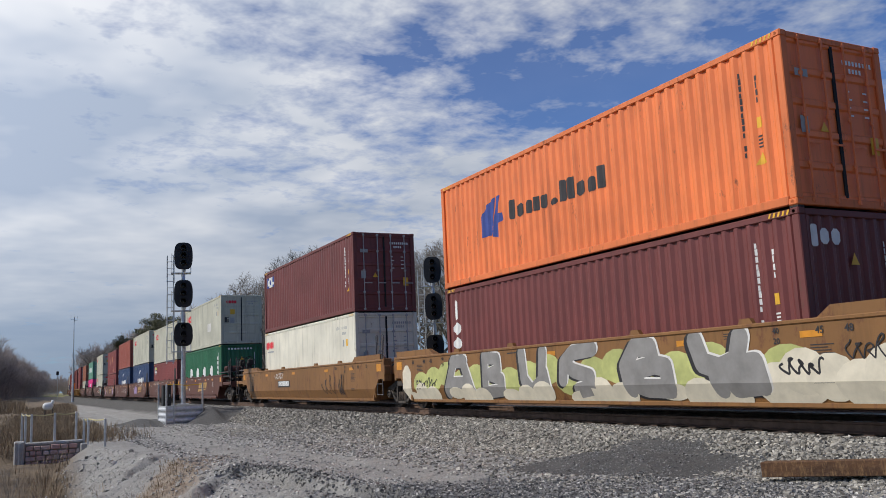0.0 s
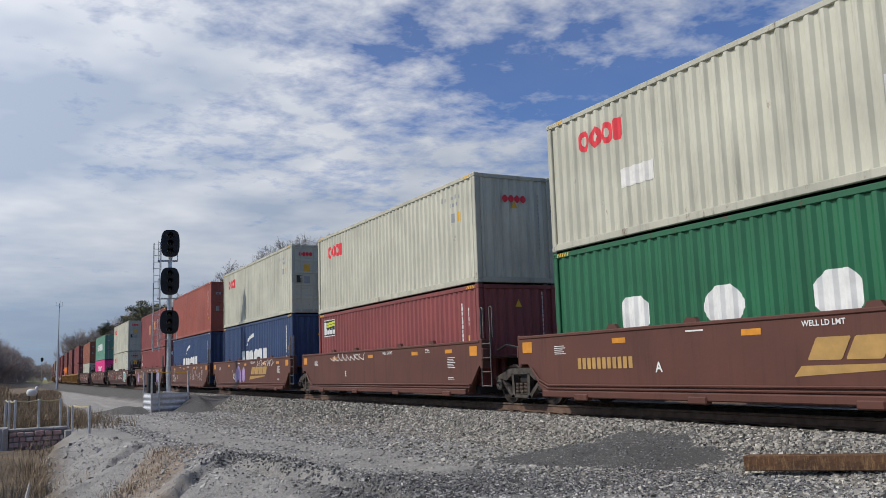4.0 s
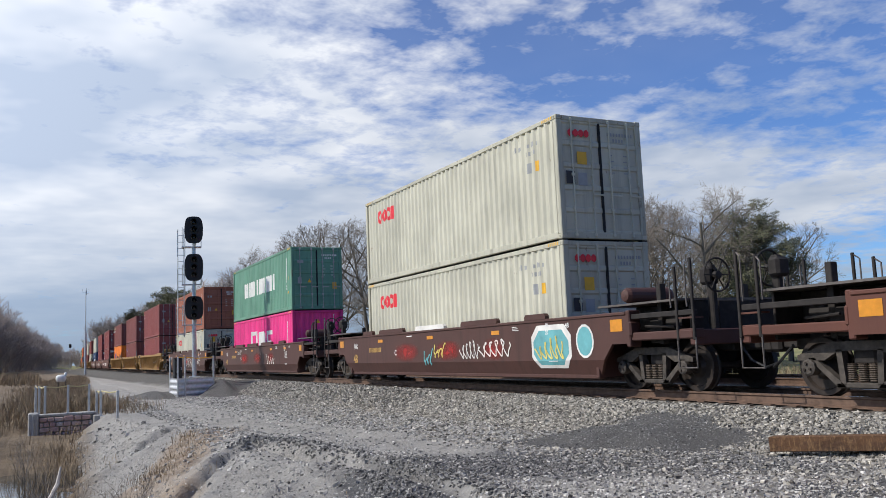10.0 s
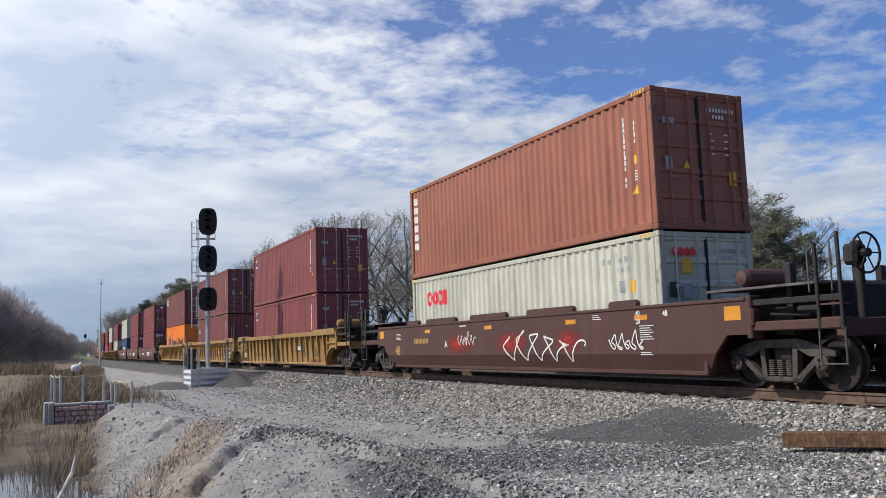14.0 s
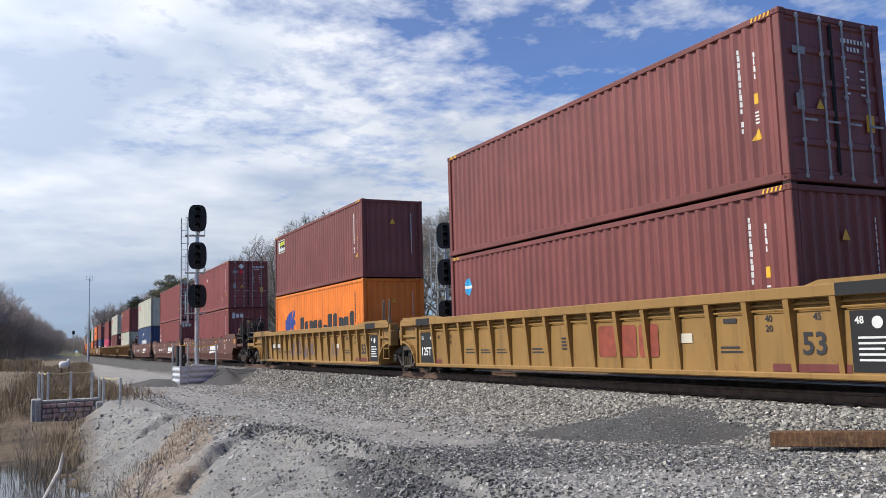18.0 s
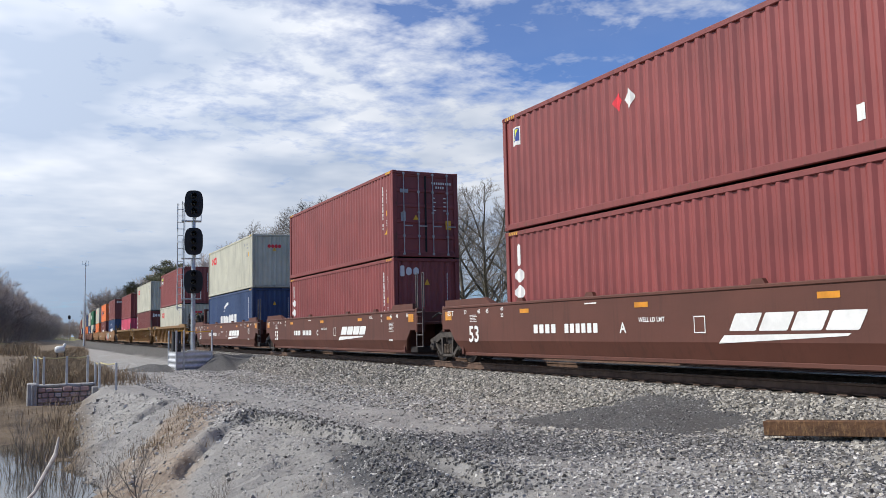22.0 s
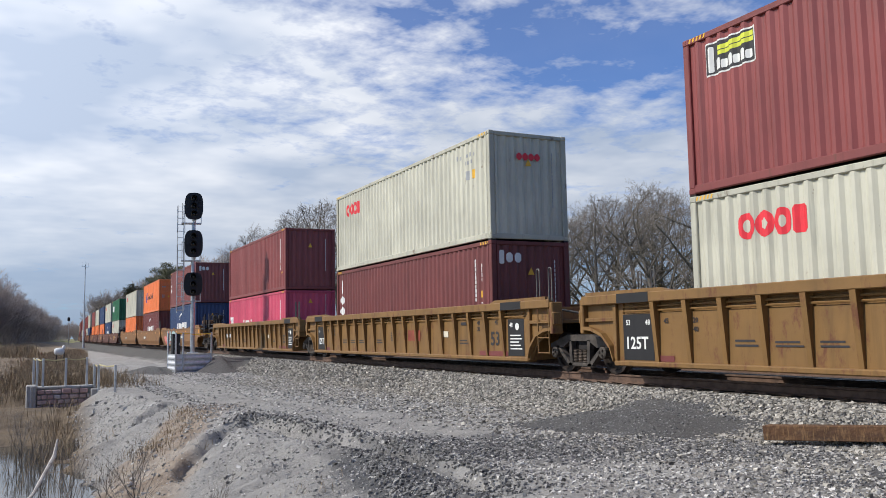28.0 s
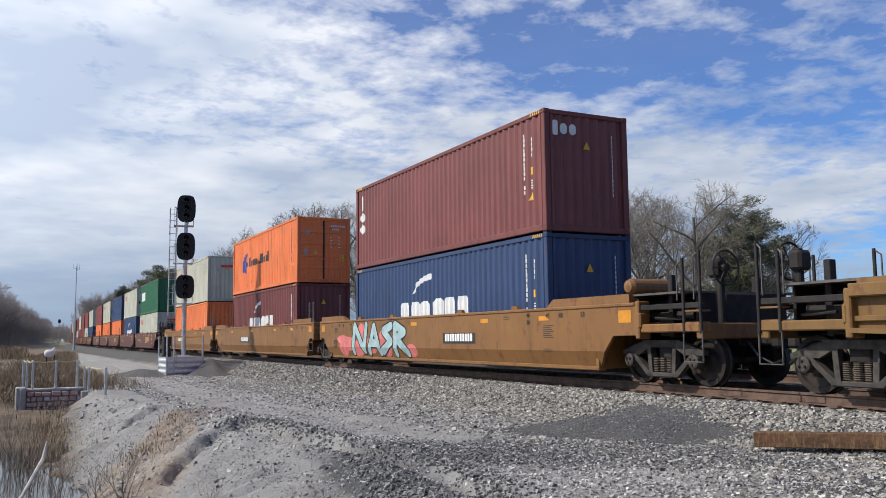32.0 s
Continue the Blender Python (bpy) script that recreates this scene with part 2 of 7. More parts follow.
# ---- mesh building ----
class Shape:
    """Collects vertices and faces for one mesh."""

    def __init__(self):
        self.v, self.f = [], []

    def add(self, verts, faces):
        n = len(self.v)
        self.v += [tuple(p) for p in verts]
        self.f += [tuple(n + i for i in f) for f in faces]
        return self

    def box(self, x0, x1, y0, y1, z0, z1, c=0.0):
        """A box with chamfered edges of width c."""
        if c <= 0:
            p = [(x, y, z) for z in (z0, z1) for x, y in ((x0, y0), (x1, y0), (x1, y1), (x0, y1))]
            return self.add(p, [(3, 2, 1, 0), (4, 5, 6, 7), (0, 1, 5, 4), (1, 2, 6, 5), (2, 3, 7, 6), (3, 0, 4, 7)])
        c = min(c, (x1 - x0) / 2.2, (y1 - y0) / 2.2, (z1 - z0) / 2.2)

        def ring(e, z):
            return [(x0 + e, y0 + c, z), (x0 + c, y0 + e, z), (x1 - c, y0 + e, z), (x1 - e, y0 + c, z),
                    (x1 - e, y1 - c, z), (x1 - c, y1 - e, z), (x0 + c, y1 - e, z), (x0 + e, y1 - c, z)]
        p = ring(c, z0) + ring(0, z0 + c) + ring(0, z1 - c) + ring(c, z1)
        f = [tuple(range(7, -1, -1)), tuple(range(24, 32))]
        for k in range(3):
            f += [(8 * k + i, 8 * k + (i + 1) % 8, 8 * k + 8 + (i + 1) % 8, 8 * k + 8 + i) for i in range(8)]
        return self.add(p, f)

    def prism(self, outline, x0, x1):
        """A polygon in (y, z) drawn out along x."""
        n = len(outline)
        p = [(x0, y, z) for y, z in outline] + [(x1, y, z) for y, z in outline]
        f = [tuple(range(n)), tuple(range(2 * n - 1, n - 1, -1))]
        f += [(i, n + i, n + (i + 1) % n, (i + 1) % n) for i in range(n)]
        return self.add(p, f)

    def tube(self, pts, r, n=6, cap=True):
        """A round bar along points; r is one radius or one for each point."""
        pts = [Vector(p) for p in pts]
        rs = r if isinstance(r, (list, tuple)) else [r] * len(pts)
        verts, faces, side = [], [], None
        for i, p in enumerate(pts):
            d = (pts[min(i + 1, len(pts) - 1)] - pts[max(i - 1, 0)]).normalized()
            if side is None or abs(side.dot(d)) > 0.95:
                side = d.orthogonal()
            side = (side - d * side.dot(d)).normalized()
            w = d.cross(side)
            verts += [p + (side * math.cos(a) + w * math.sin(a)) * rs[i] for a in (2 * math.pi * k / n for k in range(n))]
        for i in range(len(pts) - 1):
            faces += [(i * n + k, i * n + (k + 1) % n, (i + 1) * n + (k + 1) % n, (i + 1) * n + k) for k in range(n)]
        if cap:
            faces += [tuple(range(n - 1, -1, -1)), tuple(range((len(pts) - 1) * n, len(pts) * n))]
        return self.add(verts, faces)

    def lathe(self, profile, n=24, axis="x", at=(0, 0, 0)):
        """A profile of (distance along the axis, radius) turned round an axis through at."""
        v = []
        for d, r in profile:
            for k in range(n):
                a = 2 * math.pi * k / n
                p = {"x": (d, r * math.cos(a), r * math.sin(a)), "y": (r * math.cos(a), d, r * math.sin(a)),
                     "z": (r * math.cos(a), r * math.sin(a), d)}[axis]
                v.append((p[0] + at[0], p[1] + at[1], p[2] + at[2]))
        m = len(profile)
        f = [(i * n + k, i * n + (k + 1) % n, (i + 1) * n + (k + 1) % n, (i + 1) * n + k) for i in range(m - 1) for k in range(n)]
        f += [tuple(range(n - 1, -1, -1)), tuple(range((m - 1) * n, m * n))]
        return self.add(v, f)

    def mesh(self, name, smooth=False):
        me = bpy.data.meshes.new(name)
        me.from_pydata(self.v, [], self.f)
        bm = bmesh.new()
        bm.from_mesh(me)
        bmesh.ops.recalc_face_normals(bm, faces=bm.faces)
        bm.to_mesh(me)
        bm.free()
        if smooth:
            me.polygons.foreach_set("use_smooth", [True] * len(me.polygons))
        me.update()
        return me


def part(name, mesh, mat, parent=None, label="", at=None):
    """One mesh object; a Shape or a finished mesh, which alike parts share."""
    if isinstance(mesh, Shape):
        mesh = mesh.mesh(name)
    if not mesh.materials:
        mesh.materials.append(mat)
    ob = new(name, mesh)
    if mesh.materials[0] is not mat:
        ob.material_slots[0].link = "OBJECT"
        ob.material_slots[0].material = mat
    ob.parent = parent
    if at is not None:
        ob.matrix_basis = at
    if label:
        ob["label"] = label
    return ob


CACHE = {}


def cached(key, build):
    if key not in CACHE:
        made = build()
        CACHE[key] = made.mesh(str(key[0])) if isinstance(made, Shape) else made
    return CACHE[key]


# ---- flat markings ----
def rr(u0, v0, u1, v1, c=0.0, lean=0.0):
    """A rectangle with cut corners, leaning by so much at its top."""
    p = [(u0 + c, v0), (u1 - c, v0), (u1, v0 + c), (u1, v1 - c), (u1 - c, v1), (u0 + c, v1), (u0, v1 - c), (u0, v0 + c)]
    if c <= 0:
        p = [(u0, v0), (u1, v0), (u1, v1), (u0, v1)]
    return [(u + lean * (v - v0) / (v1 - v0), v) for u, v in p]


def ell(cu, cv, ru, rv, n=14):
    return [(cu + ru * math.cos(2 * math.pi * k / n), cv + rv * math.sin(2 * math.pi * k / n)) for k in range(n)]


def blocks(u0, u1, v0, v1, n, gap=0.18, c=0.25, heights=(), lean=0.0):
    """A row of n plain blocks that stand for a word."""
    w = (u1 - u0) / n
    out = []
    for i in range(n):
        k = heights[i % len(heights)] if heights else 1.0
        out.append(rr(u0 + i * w, v0, u0 + (i + 1 - gap) * w, v0 + (v1 - v0) * k, c * min(w * (1 - gap), v1 - v0) * 0.8, lean))
    return out


def slices(polys, breaks, place):
    """Polygons in (u, v) as a sheet that follows a folded surface: place(u, v) gives the point in space."""
    s = Shape()
    for poly in polys:
        n = len(poly)
        us = sorted({round(p[0], 4) for p in poly} | {b for b in breaks if min(p[0] for p in poly) < b < max(p[0] for p in poly)})
        for ua, ub in zip(us, us[1:]):
            if ub - ua < 1e-4:
                continue
            um, hits = (ua + ub) / 2, []
            for i in range(n):
                (a, va), (b, vb) = poly[i], poly[(i + 1) % n]
                if (a - um) * (b - um) < 0:
                    k = (vb - va) / (b - a)
                    hits.append((va + k * (um - a), va + k * (ua - a), va + k * (ub - a)))
            hits.sort()
            for lo, hi in zip(hits[::2], hits[1::2]):
                s.add([place(ua, lo[1]), place(ub, lo[2]), place(ub, hi[2]), place(ua, hi[1])], [(0, 1, 2, 3)])
    return s


def halves(poly, at=0.62):
    """Cuts an outline into the pieces below and above a height."""
    out = []
    for side in (-1, 1):
        piece = []
        for (ua, va), (ub, vb) in zip(poly, poly[1:] + poly[:1]):
            ia, ib = (va - at) * side >= 0, (vb - at) * side >= 0
            if ia:
                piece.append((ua, va))
            if ia != ib:
                k = (at - va) / (vb - va)
                piece.append((ua + k * (ub - ua), at))
        if len(piece) > 2:
            out.append(piece)
    return out


def text_mesh(words, size):
    def build():
        cu = bpy.data.curves.new("lettering", "FONT")
        cu.body, cu.size, cu.resolution_u, cu.offset = words, size, 2, 0.022 * size
        ob = bpy.data.objects.new("lettering", cu)
        scene.collection.objects.link(ob)
        bpy.context.view_layer.update()
        me = bpy.data.meshes.new_from_object(ob.evaluated_get(bpy.context.evaluated_depsgraph_get()))
        bpy.data.objects.remove(ob)
        me.name = "lettering"
        return me
    return cached(("text", words, size), build)


def facing_out(x, y, z):
    """The pose of lettering on a side that faces the camera's side of the track."""
    return Matrix(((0, 0, -1, x), (-1, 0, 0, y), (0, 1, 0, z), (0, 0, 0, 1)))


def ribbon(pts, w):
    s, n = Shape(), len(pts)
    v = []
    for i, p in enumerate(pts):
        a, b = pts[max(i - 1, 0)], pts[min(i + 1, n - 1)]
        d = Vector((b[0] - a[0], b[1] - a[1])).normalized() * w / 2
        v += [(p[0] - d.y, p[1] + d.x), (p[0] + d.y, p[1] - d.x)]
    return s, v, [(2 * i, 2 * i + 1, 2 * i + 3, 2 * i + 2) for i in range(n - 1)]


def scrawl(seed, u0, u1, v0, v1, loops, w=0.03):
    """A looping sprayed line from u0 to u1."""
    r = random.Random(seed)
    a, b, c = r.uniform(0.5, 1.0), r.uniform(0, 6), r.uniform(1.6, 2.6)
    pts = []
    for i in range(loops * 20 + 1):
        k = i / (loops * 20)
        t = 2 * math.pi * loops * k
        u = u0 + (u1 - u0) * (k + 0.42 / loops * (a * math.sin(t + b) + 0.45 * math.sin(2 * t + c)))
        tall = 0.72 + 0.28 * math.sin(0.37 * t * c + b)
        v = v0 + (v1 - v0) * (0.12 + tall * (0.42 + 0.36 * math.cos(t) + 0.13 * math.cos(2 * t + b)))
        pts.append((u, v))
    return ribbon(pts, w * 0.8)


# ---- shipping containers ----
LEN, WID, HIGH, LOW = 12.192, 2.438, 2.896, 2.591
FOLD = 0.278


def fold_points(span):
    """Where a trapezoid-folded sheet of that span bends, with its depth there."""
    n = max(1, round(span / FOLD))
    p = span / n
    out = []
    for i in range(n):
        s = -span / 2 + i * p
        out += [(s + 0.13 * p, 0.0), (s + 0.37 * p, 0.0), (s + 0.61 * p, 0.044), (s + 0.89 * p, 0.044)]
    return [(-span / 2, 0.044)] + out + [(span / 2, 0.044)]


SIDE_FOLDS = fold_points(LEN - 0.30)
FOLD_Y, FOLD_D = np.array([p[0] for p in SIDE_FOLDS]), np.array([p[1] for p in SIDE_FOLDS])
FOLD_U = sorted(LEN / 2 - y for y in FOLD_Y)


def folded(points, lo, hi, face, along):
    """An upright folded sheet: face gives x (or y) of its outer skin, along is 'y' or 'x'."""
    s = Shape()
    sign = 1 if face > 0 else -1
    v = []
    for p, d in points:
        q = face - sign * d
        v += [(q, p, lo), (q, p, hi)] if along == "y" else [(p, q, lo), (p, q, hi)]
    return s.add(v, [(2 * i, 2 * i + 2, 2 * i + 3, 2 * i + 1) for i in range(len(points) - 1)])


def on_side(u, v):
    y = LEN / 2 - u
    return (-1.207 + float(np.interp(y, FOLD_Y, FOLD_D)) - 0.004, y, v)


LOGOS = {}
LOGOS["crest"] = [("ink_navy", [[(2.2, 1.1), (2.7, 1.1), (2.85, 1.35), (2.95, 2.05), (2.5, 1.9), (2.2, 1.6)],
                            [(2.8, 1.05), (3.05, 1.0), (3.1, 1.35), (3.3, 1.4), (3.25, 1.6), (3.1, 1.6), (3.2, 2.05), (3.0, 2.05)]]),
              ("ink_black", blocks(3.66, 7.55, 1.33, 1.75, 11, 0.22, 0.2, (1.15, 0.75, 0.75, 0.8, 0.75, 0.35, 1.15, 1.15, 0.75, 0.75, 1.15)))]
LOGOS["crest_big"] = [("ink_navy", [[(1.75 + (u - 2.2) * 1.55, 1.12 + (v - 1.0) * 0.95) for u, v in poly] for poly in LOGOS["crest"][0][1]]),
                      ("ink_black", blocks(4.18, 11.3, 1.16, 1.62, 11, 0.2, 0.2, (1.3, 0.9, 0.9, 0.9, 0.9, 0.4, 1.3, 1.3, 0.9, 0.9, 1.3)))]
LOGOS["rings"] = [("ink_red", [ell(1.31, 2.21, 0.19, 0.225, 18), ell(1.69, 2.21, 0.19, 0.225, 18), ell(2.06, 2.21, 0.185, 0.225, 18), rr(2.28, 1.985, 2.56, 2.435, 0.05)]),
                  ("grey", [ell(1.31, 2.21, 0.075, 0.11), ell(1.69, 2.21, 0.09, 0.105, 5), ell(2.06, 2.21, 0.06, 0.10)])]
LOGOS["swoosh"] = [("ink_white", blocks(3.9, 6.05, 1.0, 1.58, 3, 0.13, 0.22) + blocks(6.2, 8.4, 1.0, 1.62, 3, 0.12, 0.22)
                + [[(4.78, 1.80), (4.9, 1.86), (5.15, 2.05), (5.55, 2.16), (6.02, 2.20), (6.14, 2.30), (6.0, 2.38), (5.5, 2.31), (5.1, 2.18), (4.9, 2.0)]])]
LOGOS["four"] = [("ink_white", [rr(2.19, 1.04, 2.97, 1.74, 0.16), rr(4.38, 1.04, 5.34, 1.74, 0.28), rr(6.68, 1.04, 7.5, 1.76, 0.2), rr(8.9, 1.04, 9.7, 1.77, 0.22)]), ("ink_white", [rr(11.02, 1.06, 11.42, 2.25)]),
                 ("ink_black", [rr(11.08, 1.14 + i * 0.28, 11.36, 1.22 + i * 0.28, 0.03) for i in range(4)])]
LOGOS["long"] = [("ink_white", blocks(2.8, 5.2, 1.15, 1.95, 5, 0.16, 0.2) + blocks(5.5, 9.2, 1.15, 1.95, 8, 0.16, 0.2))]
LOGOS["gate"] = [("ink_white", [rr(4.2, 0.9, 4.5, 2.15), rr(5.2, 0.9, 5.5, 2.15), rr(4.2, 2.0, 5.5, 2.2), rr(5.8, 0.9, 7.1, 2.15, 0.12),
                            rr(7.45, 0.9, 7.7, 2.15), rr(7.7, 1.95, 8.6, 2.15), rr(7.7, 1.45, 8.4, 1.65)])]
LOGOS["banner"] = [("ink_white", [[(0.33, 1.90), (1.0, 1.90), (1.07, 1.50), (0.52, 1.42)], rr(3.66, 1.55, 3.76, 1.70, 0.03), rr(3.84, 1.55, 3.93, 1.70, 0.03),
                                  rr(4.02, 0.95, 5.07, 1.65, 0.1), rr(5.24, 1.56, 5.33, 1.68, 0.03), rr(5.37, 1.56, 5.45, 1.68, 0.03)]
                    + blocks(5.59, 8.26, 0.9, 1.38, 5, 0.3, 0.08)), ("ink_grey", [ell(0.74, 1.68, 0.09, 0.12)])]
LOGOS["stack"] = [("ink_white", [rr(0.48, 2.02, 0.68, 2.56, 0.04), rr(0.40, 1.62, 0.78, 1.95, 0.11), rr(0.38, 1.2, 0.79, 1.55, 0.13)])]
LOGOS["cool"] = [("ink_red", blocks(0.22, 1.48, 2.12, 2.46, 5, 0.12, 0.4)), ("ink_grey", [rr(0.5, 1.95, 1.48, 2.02)])]
LOGOS["beam"] = [("ink_white", [rr(0.54, 2.05, 1.72, 2.66)]), ("ink_black", [rr(0.57, 2.08, 1.69, 2.63)]),
                 ("ink_lime", [[(0.86, 2.38), (1.66, 2.42), (1.66, 2.60), (0.86, 2.55)]]), ("ink_black", [[(0.86, 2.455), (1.66, 2.495), (1.66, 2.51), (0.86, 2.47)]]),
                 ("ink_white", blocks(0.80, 1.64, 2.13, 2.30, 6, 0.14, 0.2, (1.2, 0.9)) + [rr(0.64, 2.11, 0.74, 2.58, 0.02)])]
LOGOS["trio"] = [("ink_navy", [rr(0.42, 2.1, 0.83, 2.58), rr(1.29, 2.1, 1.70, 2.58)]), ("ink_white", [rr(0.84, 2.1, 1.28, 2.58), rr(0.5, 2.2, 0.74, 2.48, 0.05), rr(1.38, 2.2, 1.6, 2.32)]),
             ("ink_navy", [ell(1.06, 2.34, 0.13, 0.14)])]
LOGOS["flag"] = [("ink_white", [rr(0.45, 2.1, 0.78, 2.56)]), ("ink_navy", [rr(0.49, 2.2, 0.74, 2.52)]), ("ink_lime", [[(0.5, 2.24), (0.58, 2.24), (0.72, 2.5), (0.56, 2.48)]])]
LOGOS["disc"] = [("ink_blue", [ell(1.05, 2.0, 0.2, 0.24)]), ("ink_white", [rr(0.8, 1.95, 1.25, 2.03)])]
LOGOS["pillar"] = [("ink_white", [rr(0.32, 0.9 + i * 0.29, 0.52, 1.12 + i * 0.29, 0.05) for i in range(6)])]
LOGOS["patches"] = [("ink_patch", [rr(4.42, 1.19, 5.09, 1.95), rr(6.93, 1.47, 7.56, 2.18), rr(8.57, 0.19, 8.95, 0.61)])]
LOGOS["greypatch"] = [("chalk", [rr(8.15, 0.95, 9.2, 1.45), rr(2.4, 0.98, 3.4, 1.36)])]
LOGOS["hazard"] = [("ink_white", [[(4.86, 2.17), (5.03, 1.95), (5.20, 2.17), (5.03, 2.39)], rr(10.15, 0.5, 10.32, 0.75)]), ("ink_red", [[(4.50, 2.17), (4.66, 1.97), (4.82, 2.17), (4.66, 2.37)]])]
LOGOS["plate"] = [("ink_white", [rr(1.2, 1.3, 3.6, 2.1)])]


def marks_on_side(ink):
    """The rows of small characters, stickers and warning stripes that every box carries near its front end."""
    out = [(ink, [rr(11.215, 0.98 + i * 0.116, 11.245 + 0.012 * (i * 5 % 3 > 0), 1.065 + i * 0.116 + 0.01 * (i * 7 % 3)) for i in range(13) if i != 2] + [rr(11.55, 1.85 + i * 0.125, 11.58 + 0.012 * (i % 2), 1.94 + i * 0.125 + 0.01 * (i % 3)) for i in range(4)] + [rr(11.52, 1.08 + i * 0.06, 11.62, 1.11 + i * 0.06) for i in range(4)]),
           ("ink_yellow", [rr(11.52, 1.42, 11.64, 1.60), [(11.45, 0.80), (11.69, 0.80), (11.57, 1.0)]])]
    return out


def marks_flat(ink):
    return [(ink, [rr(10.2 + i * 0.115, 2.38, 10.255 + i * 0.115, 2.47 + 0.02 * (i * 5 % 3)) for i in range(10) if i != 4] + [rr(10.8 + i * 0.115, 2.18, 10.855 + i * 0.115, 2.28) for i in range(4)]
             + [rr(10.85, 1.75, 11.0, 2.0)]), ("ink_yellow", [rr(11.2, 1.75, 11.38, 2.0)])]


BOXES = []


def container(look_of, c, label, high=True, doors=True, logos=(), ink="ink_white", smooth=False, end_logo=None, flat_marks=False):
    h = HIGH if high else LOW
    paint_of, edge_of = M[c], M[c + "_edge"]
    root = new("shipping_container")
    tagged(root, label, "shipping container", "containers on the train")
    BOXES.append(root)
    hl, hw = LEN / 2, WID / 2
    if smooth:
        flat = []
        for i in range(int((LEN - 0.3) / 0.6) + 1):
            y = -(LEN - 0.3) / 2 + i * 0.6
            flat += [(y, 0.012), (y + 0.015, 0.002), (y + 0.585, 0.002)]
        pts = [q for q in flat if q[0] < (LEN - 0.3) / 2] + [((LEN - 0.3) / 2, 0.012)]
    else:
        pts = SIDE_FOLDS
    for sx in (-1, 1):
        part("side_panel", cached(("side_panel", h, smooth, sx), lambda: folded(pts, 0.15, h - 0.10, sx * 1.207, "y")), paint_of, root)
        part("top_rail", cached(("top_rail", h, sx), lambda: Shape().box(*sorted((sx * 1.219, sx * 1.15)), -hl + 0.16, hl - 0.16, h - 0.12, h - 0.01, 0.012)), edge_of, root)
        part("bottom_rail", cached(("bottom_rail", sx), lambda: Shape().box(*sorted((sx * 1.219, sx * 1.12)), -hl + 0.16, hl - 0.16, 0.02, 0.165, 0.012)), edge_of, root)
        for sy in (-1, 1):
            part("corner_post", cached(("corner_post", h, sx, sy), lambda: Shape().box(*sorted((sx * 1.214, sx * 1.06)), *sorted((sy * (hl - 0.004), sy * (hl - 0.15))), 0.11, h - 0.11, 0.014)), edge_of, root)
            for z in (0.0, h - 0.118):
                part("corner_casting", cached(("corner_casting", z, sx, sy), lambda: Shape().box(*sorted((sx * 1.222, sx * 1.06)), *sorted((sy * (hl + 0.003), sy * (hl - 0.175))), z, z + 0.118, 0.02)
                     .lathe([(0, 0.03), (0.004, 0.03)], 8, "x", (sx * 1.222 - (0.004 if sx > 0 else 0), sy * (hl - 0.09), z + 0.06))), edge_of, root)
    roof_pts = fold_points(LEN - 0.3)

    def roof():
        s = Shape()
        v = []
        for p, d in roof_pts:
            v += [(-1.15, p, h - 0.02 - d * 0.5), (1.15, p, h - 0.02 - d * 0.5)]
        return s.add(v, [(2 * i, 2 * i + 2, 2 * i + 3, 2 * i + 1) for i in range(len(roof_pts) - 1)])
    part("roof", cached(("roof", h), roof), paint_of, root)
    part("floor", cached(("floor", 0), lambda: Shape().box(-1.12, 1.12, -hl + 0.1, hl - 0.1, 0.10, 0.15)), M["steel"], root)
    for sy in (-1, 1):
        part("header", cached(("header", h, sy), lambda: Shape().box(-1.06, 1.06, *sorted((sy * (hl - 0.01), sy * (hl - 0.12))), h - 0.12, h - 0.012, 0.012)), edge_of, root)
        part("sill", cached(("sill", sy), lambda: Shape().box(-1.06, 1.06, *sorted((sy * (hl - 0.01), sy * (hl - 0.13))), 0.01, 0.15, 0.012)), edge_of, root)
    blank_side = 1 if doors else -1
    part("end_panel", cached(("end_panel", h, blank_side), lambda: folded(fold_points(2.12), 0.15, h - 0.11, blank_side * (hl - 0.03), "x")), paint_of, root)
    ends = -1 if doors else 1
    for k, (x0, x1) in enumerate(((-1.06, -0.012), (0.012, 1.06))):
        def leaf():
            n = 5
            step = (h - 0.27) / n
            line = []
            for i in range(n):
                z = 0.15 + i * step
                line += [(0.03, z), (0.03, z + 0.045), (0.058, z + 0.075), (0.058, z + step - 0.075), (0.03, z + step - 0.045)]
            line += [(0.03, h - 0.12), (0.09, h - 0.12), (0.09, 0.15)]
            return Shape().prism([(ends * (hl - d), z) for d, z in line], x0, x1)
        door = part("door", cached(("door", h, k, ends), leaf), paint_of, root)
        part("gasket", cached(("gasket", h, k, ends), lambda: Shape().box(*((x1 - 0.02, x1 + 0.008) if k == 0 else (x0 - 0.008, x0 + 0.02)), *sorted((ends * (hl - 0.024), ends * (hl - 0.05))), 0.17, h - 0.14)), M["gasket"], door)
        for fx in (0.24, 0.76):
            x = x0 + (x1 - x0) * fx

            def rod():
                y = ends * (hl - 0.005)
                s = Shape().tube([(x, y, 0.06), (x, y, h - 0.05)], 0.019, 8)
                for z in (0.1, 0.7, 1.5, 2.2, h - 0.1):
                    s.box(x - 0.045, x + 0.045, *sorted((ends * (hl - 0.03), ends * (hl + 0.006))), z - 0.035, z + 0.035, 0.008)
                return s.box(x - 0.02, x + 0.30, *sorted((ends * (hl + 0.006), ends * (hl + 0.022))), 1.02, 1.06, 0.006)
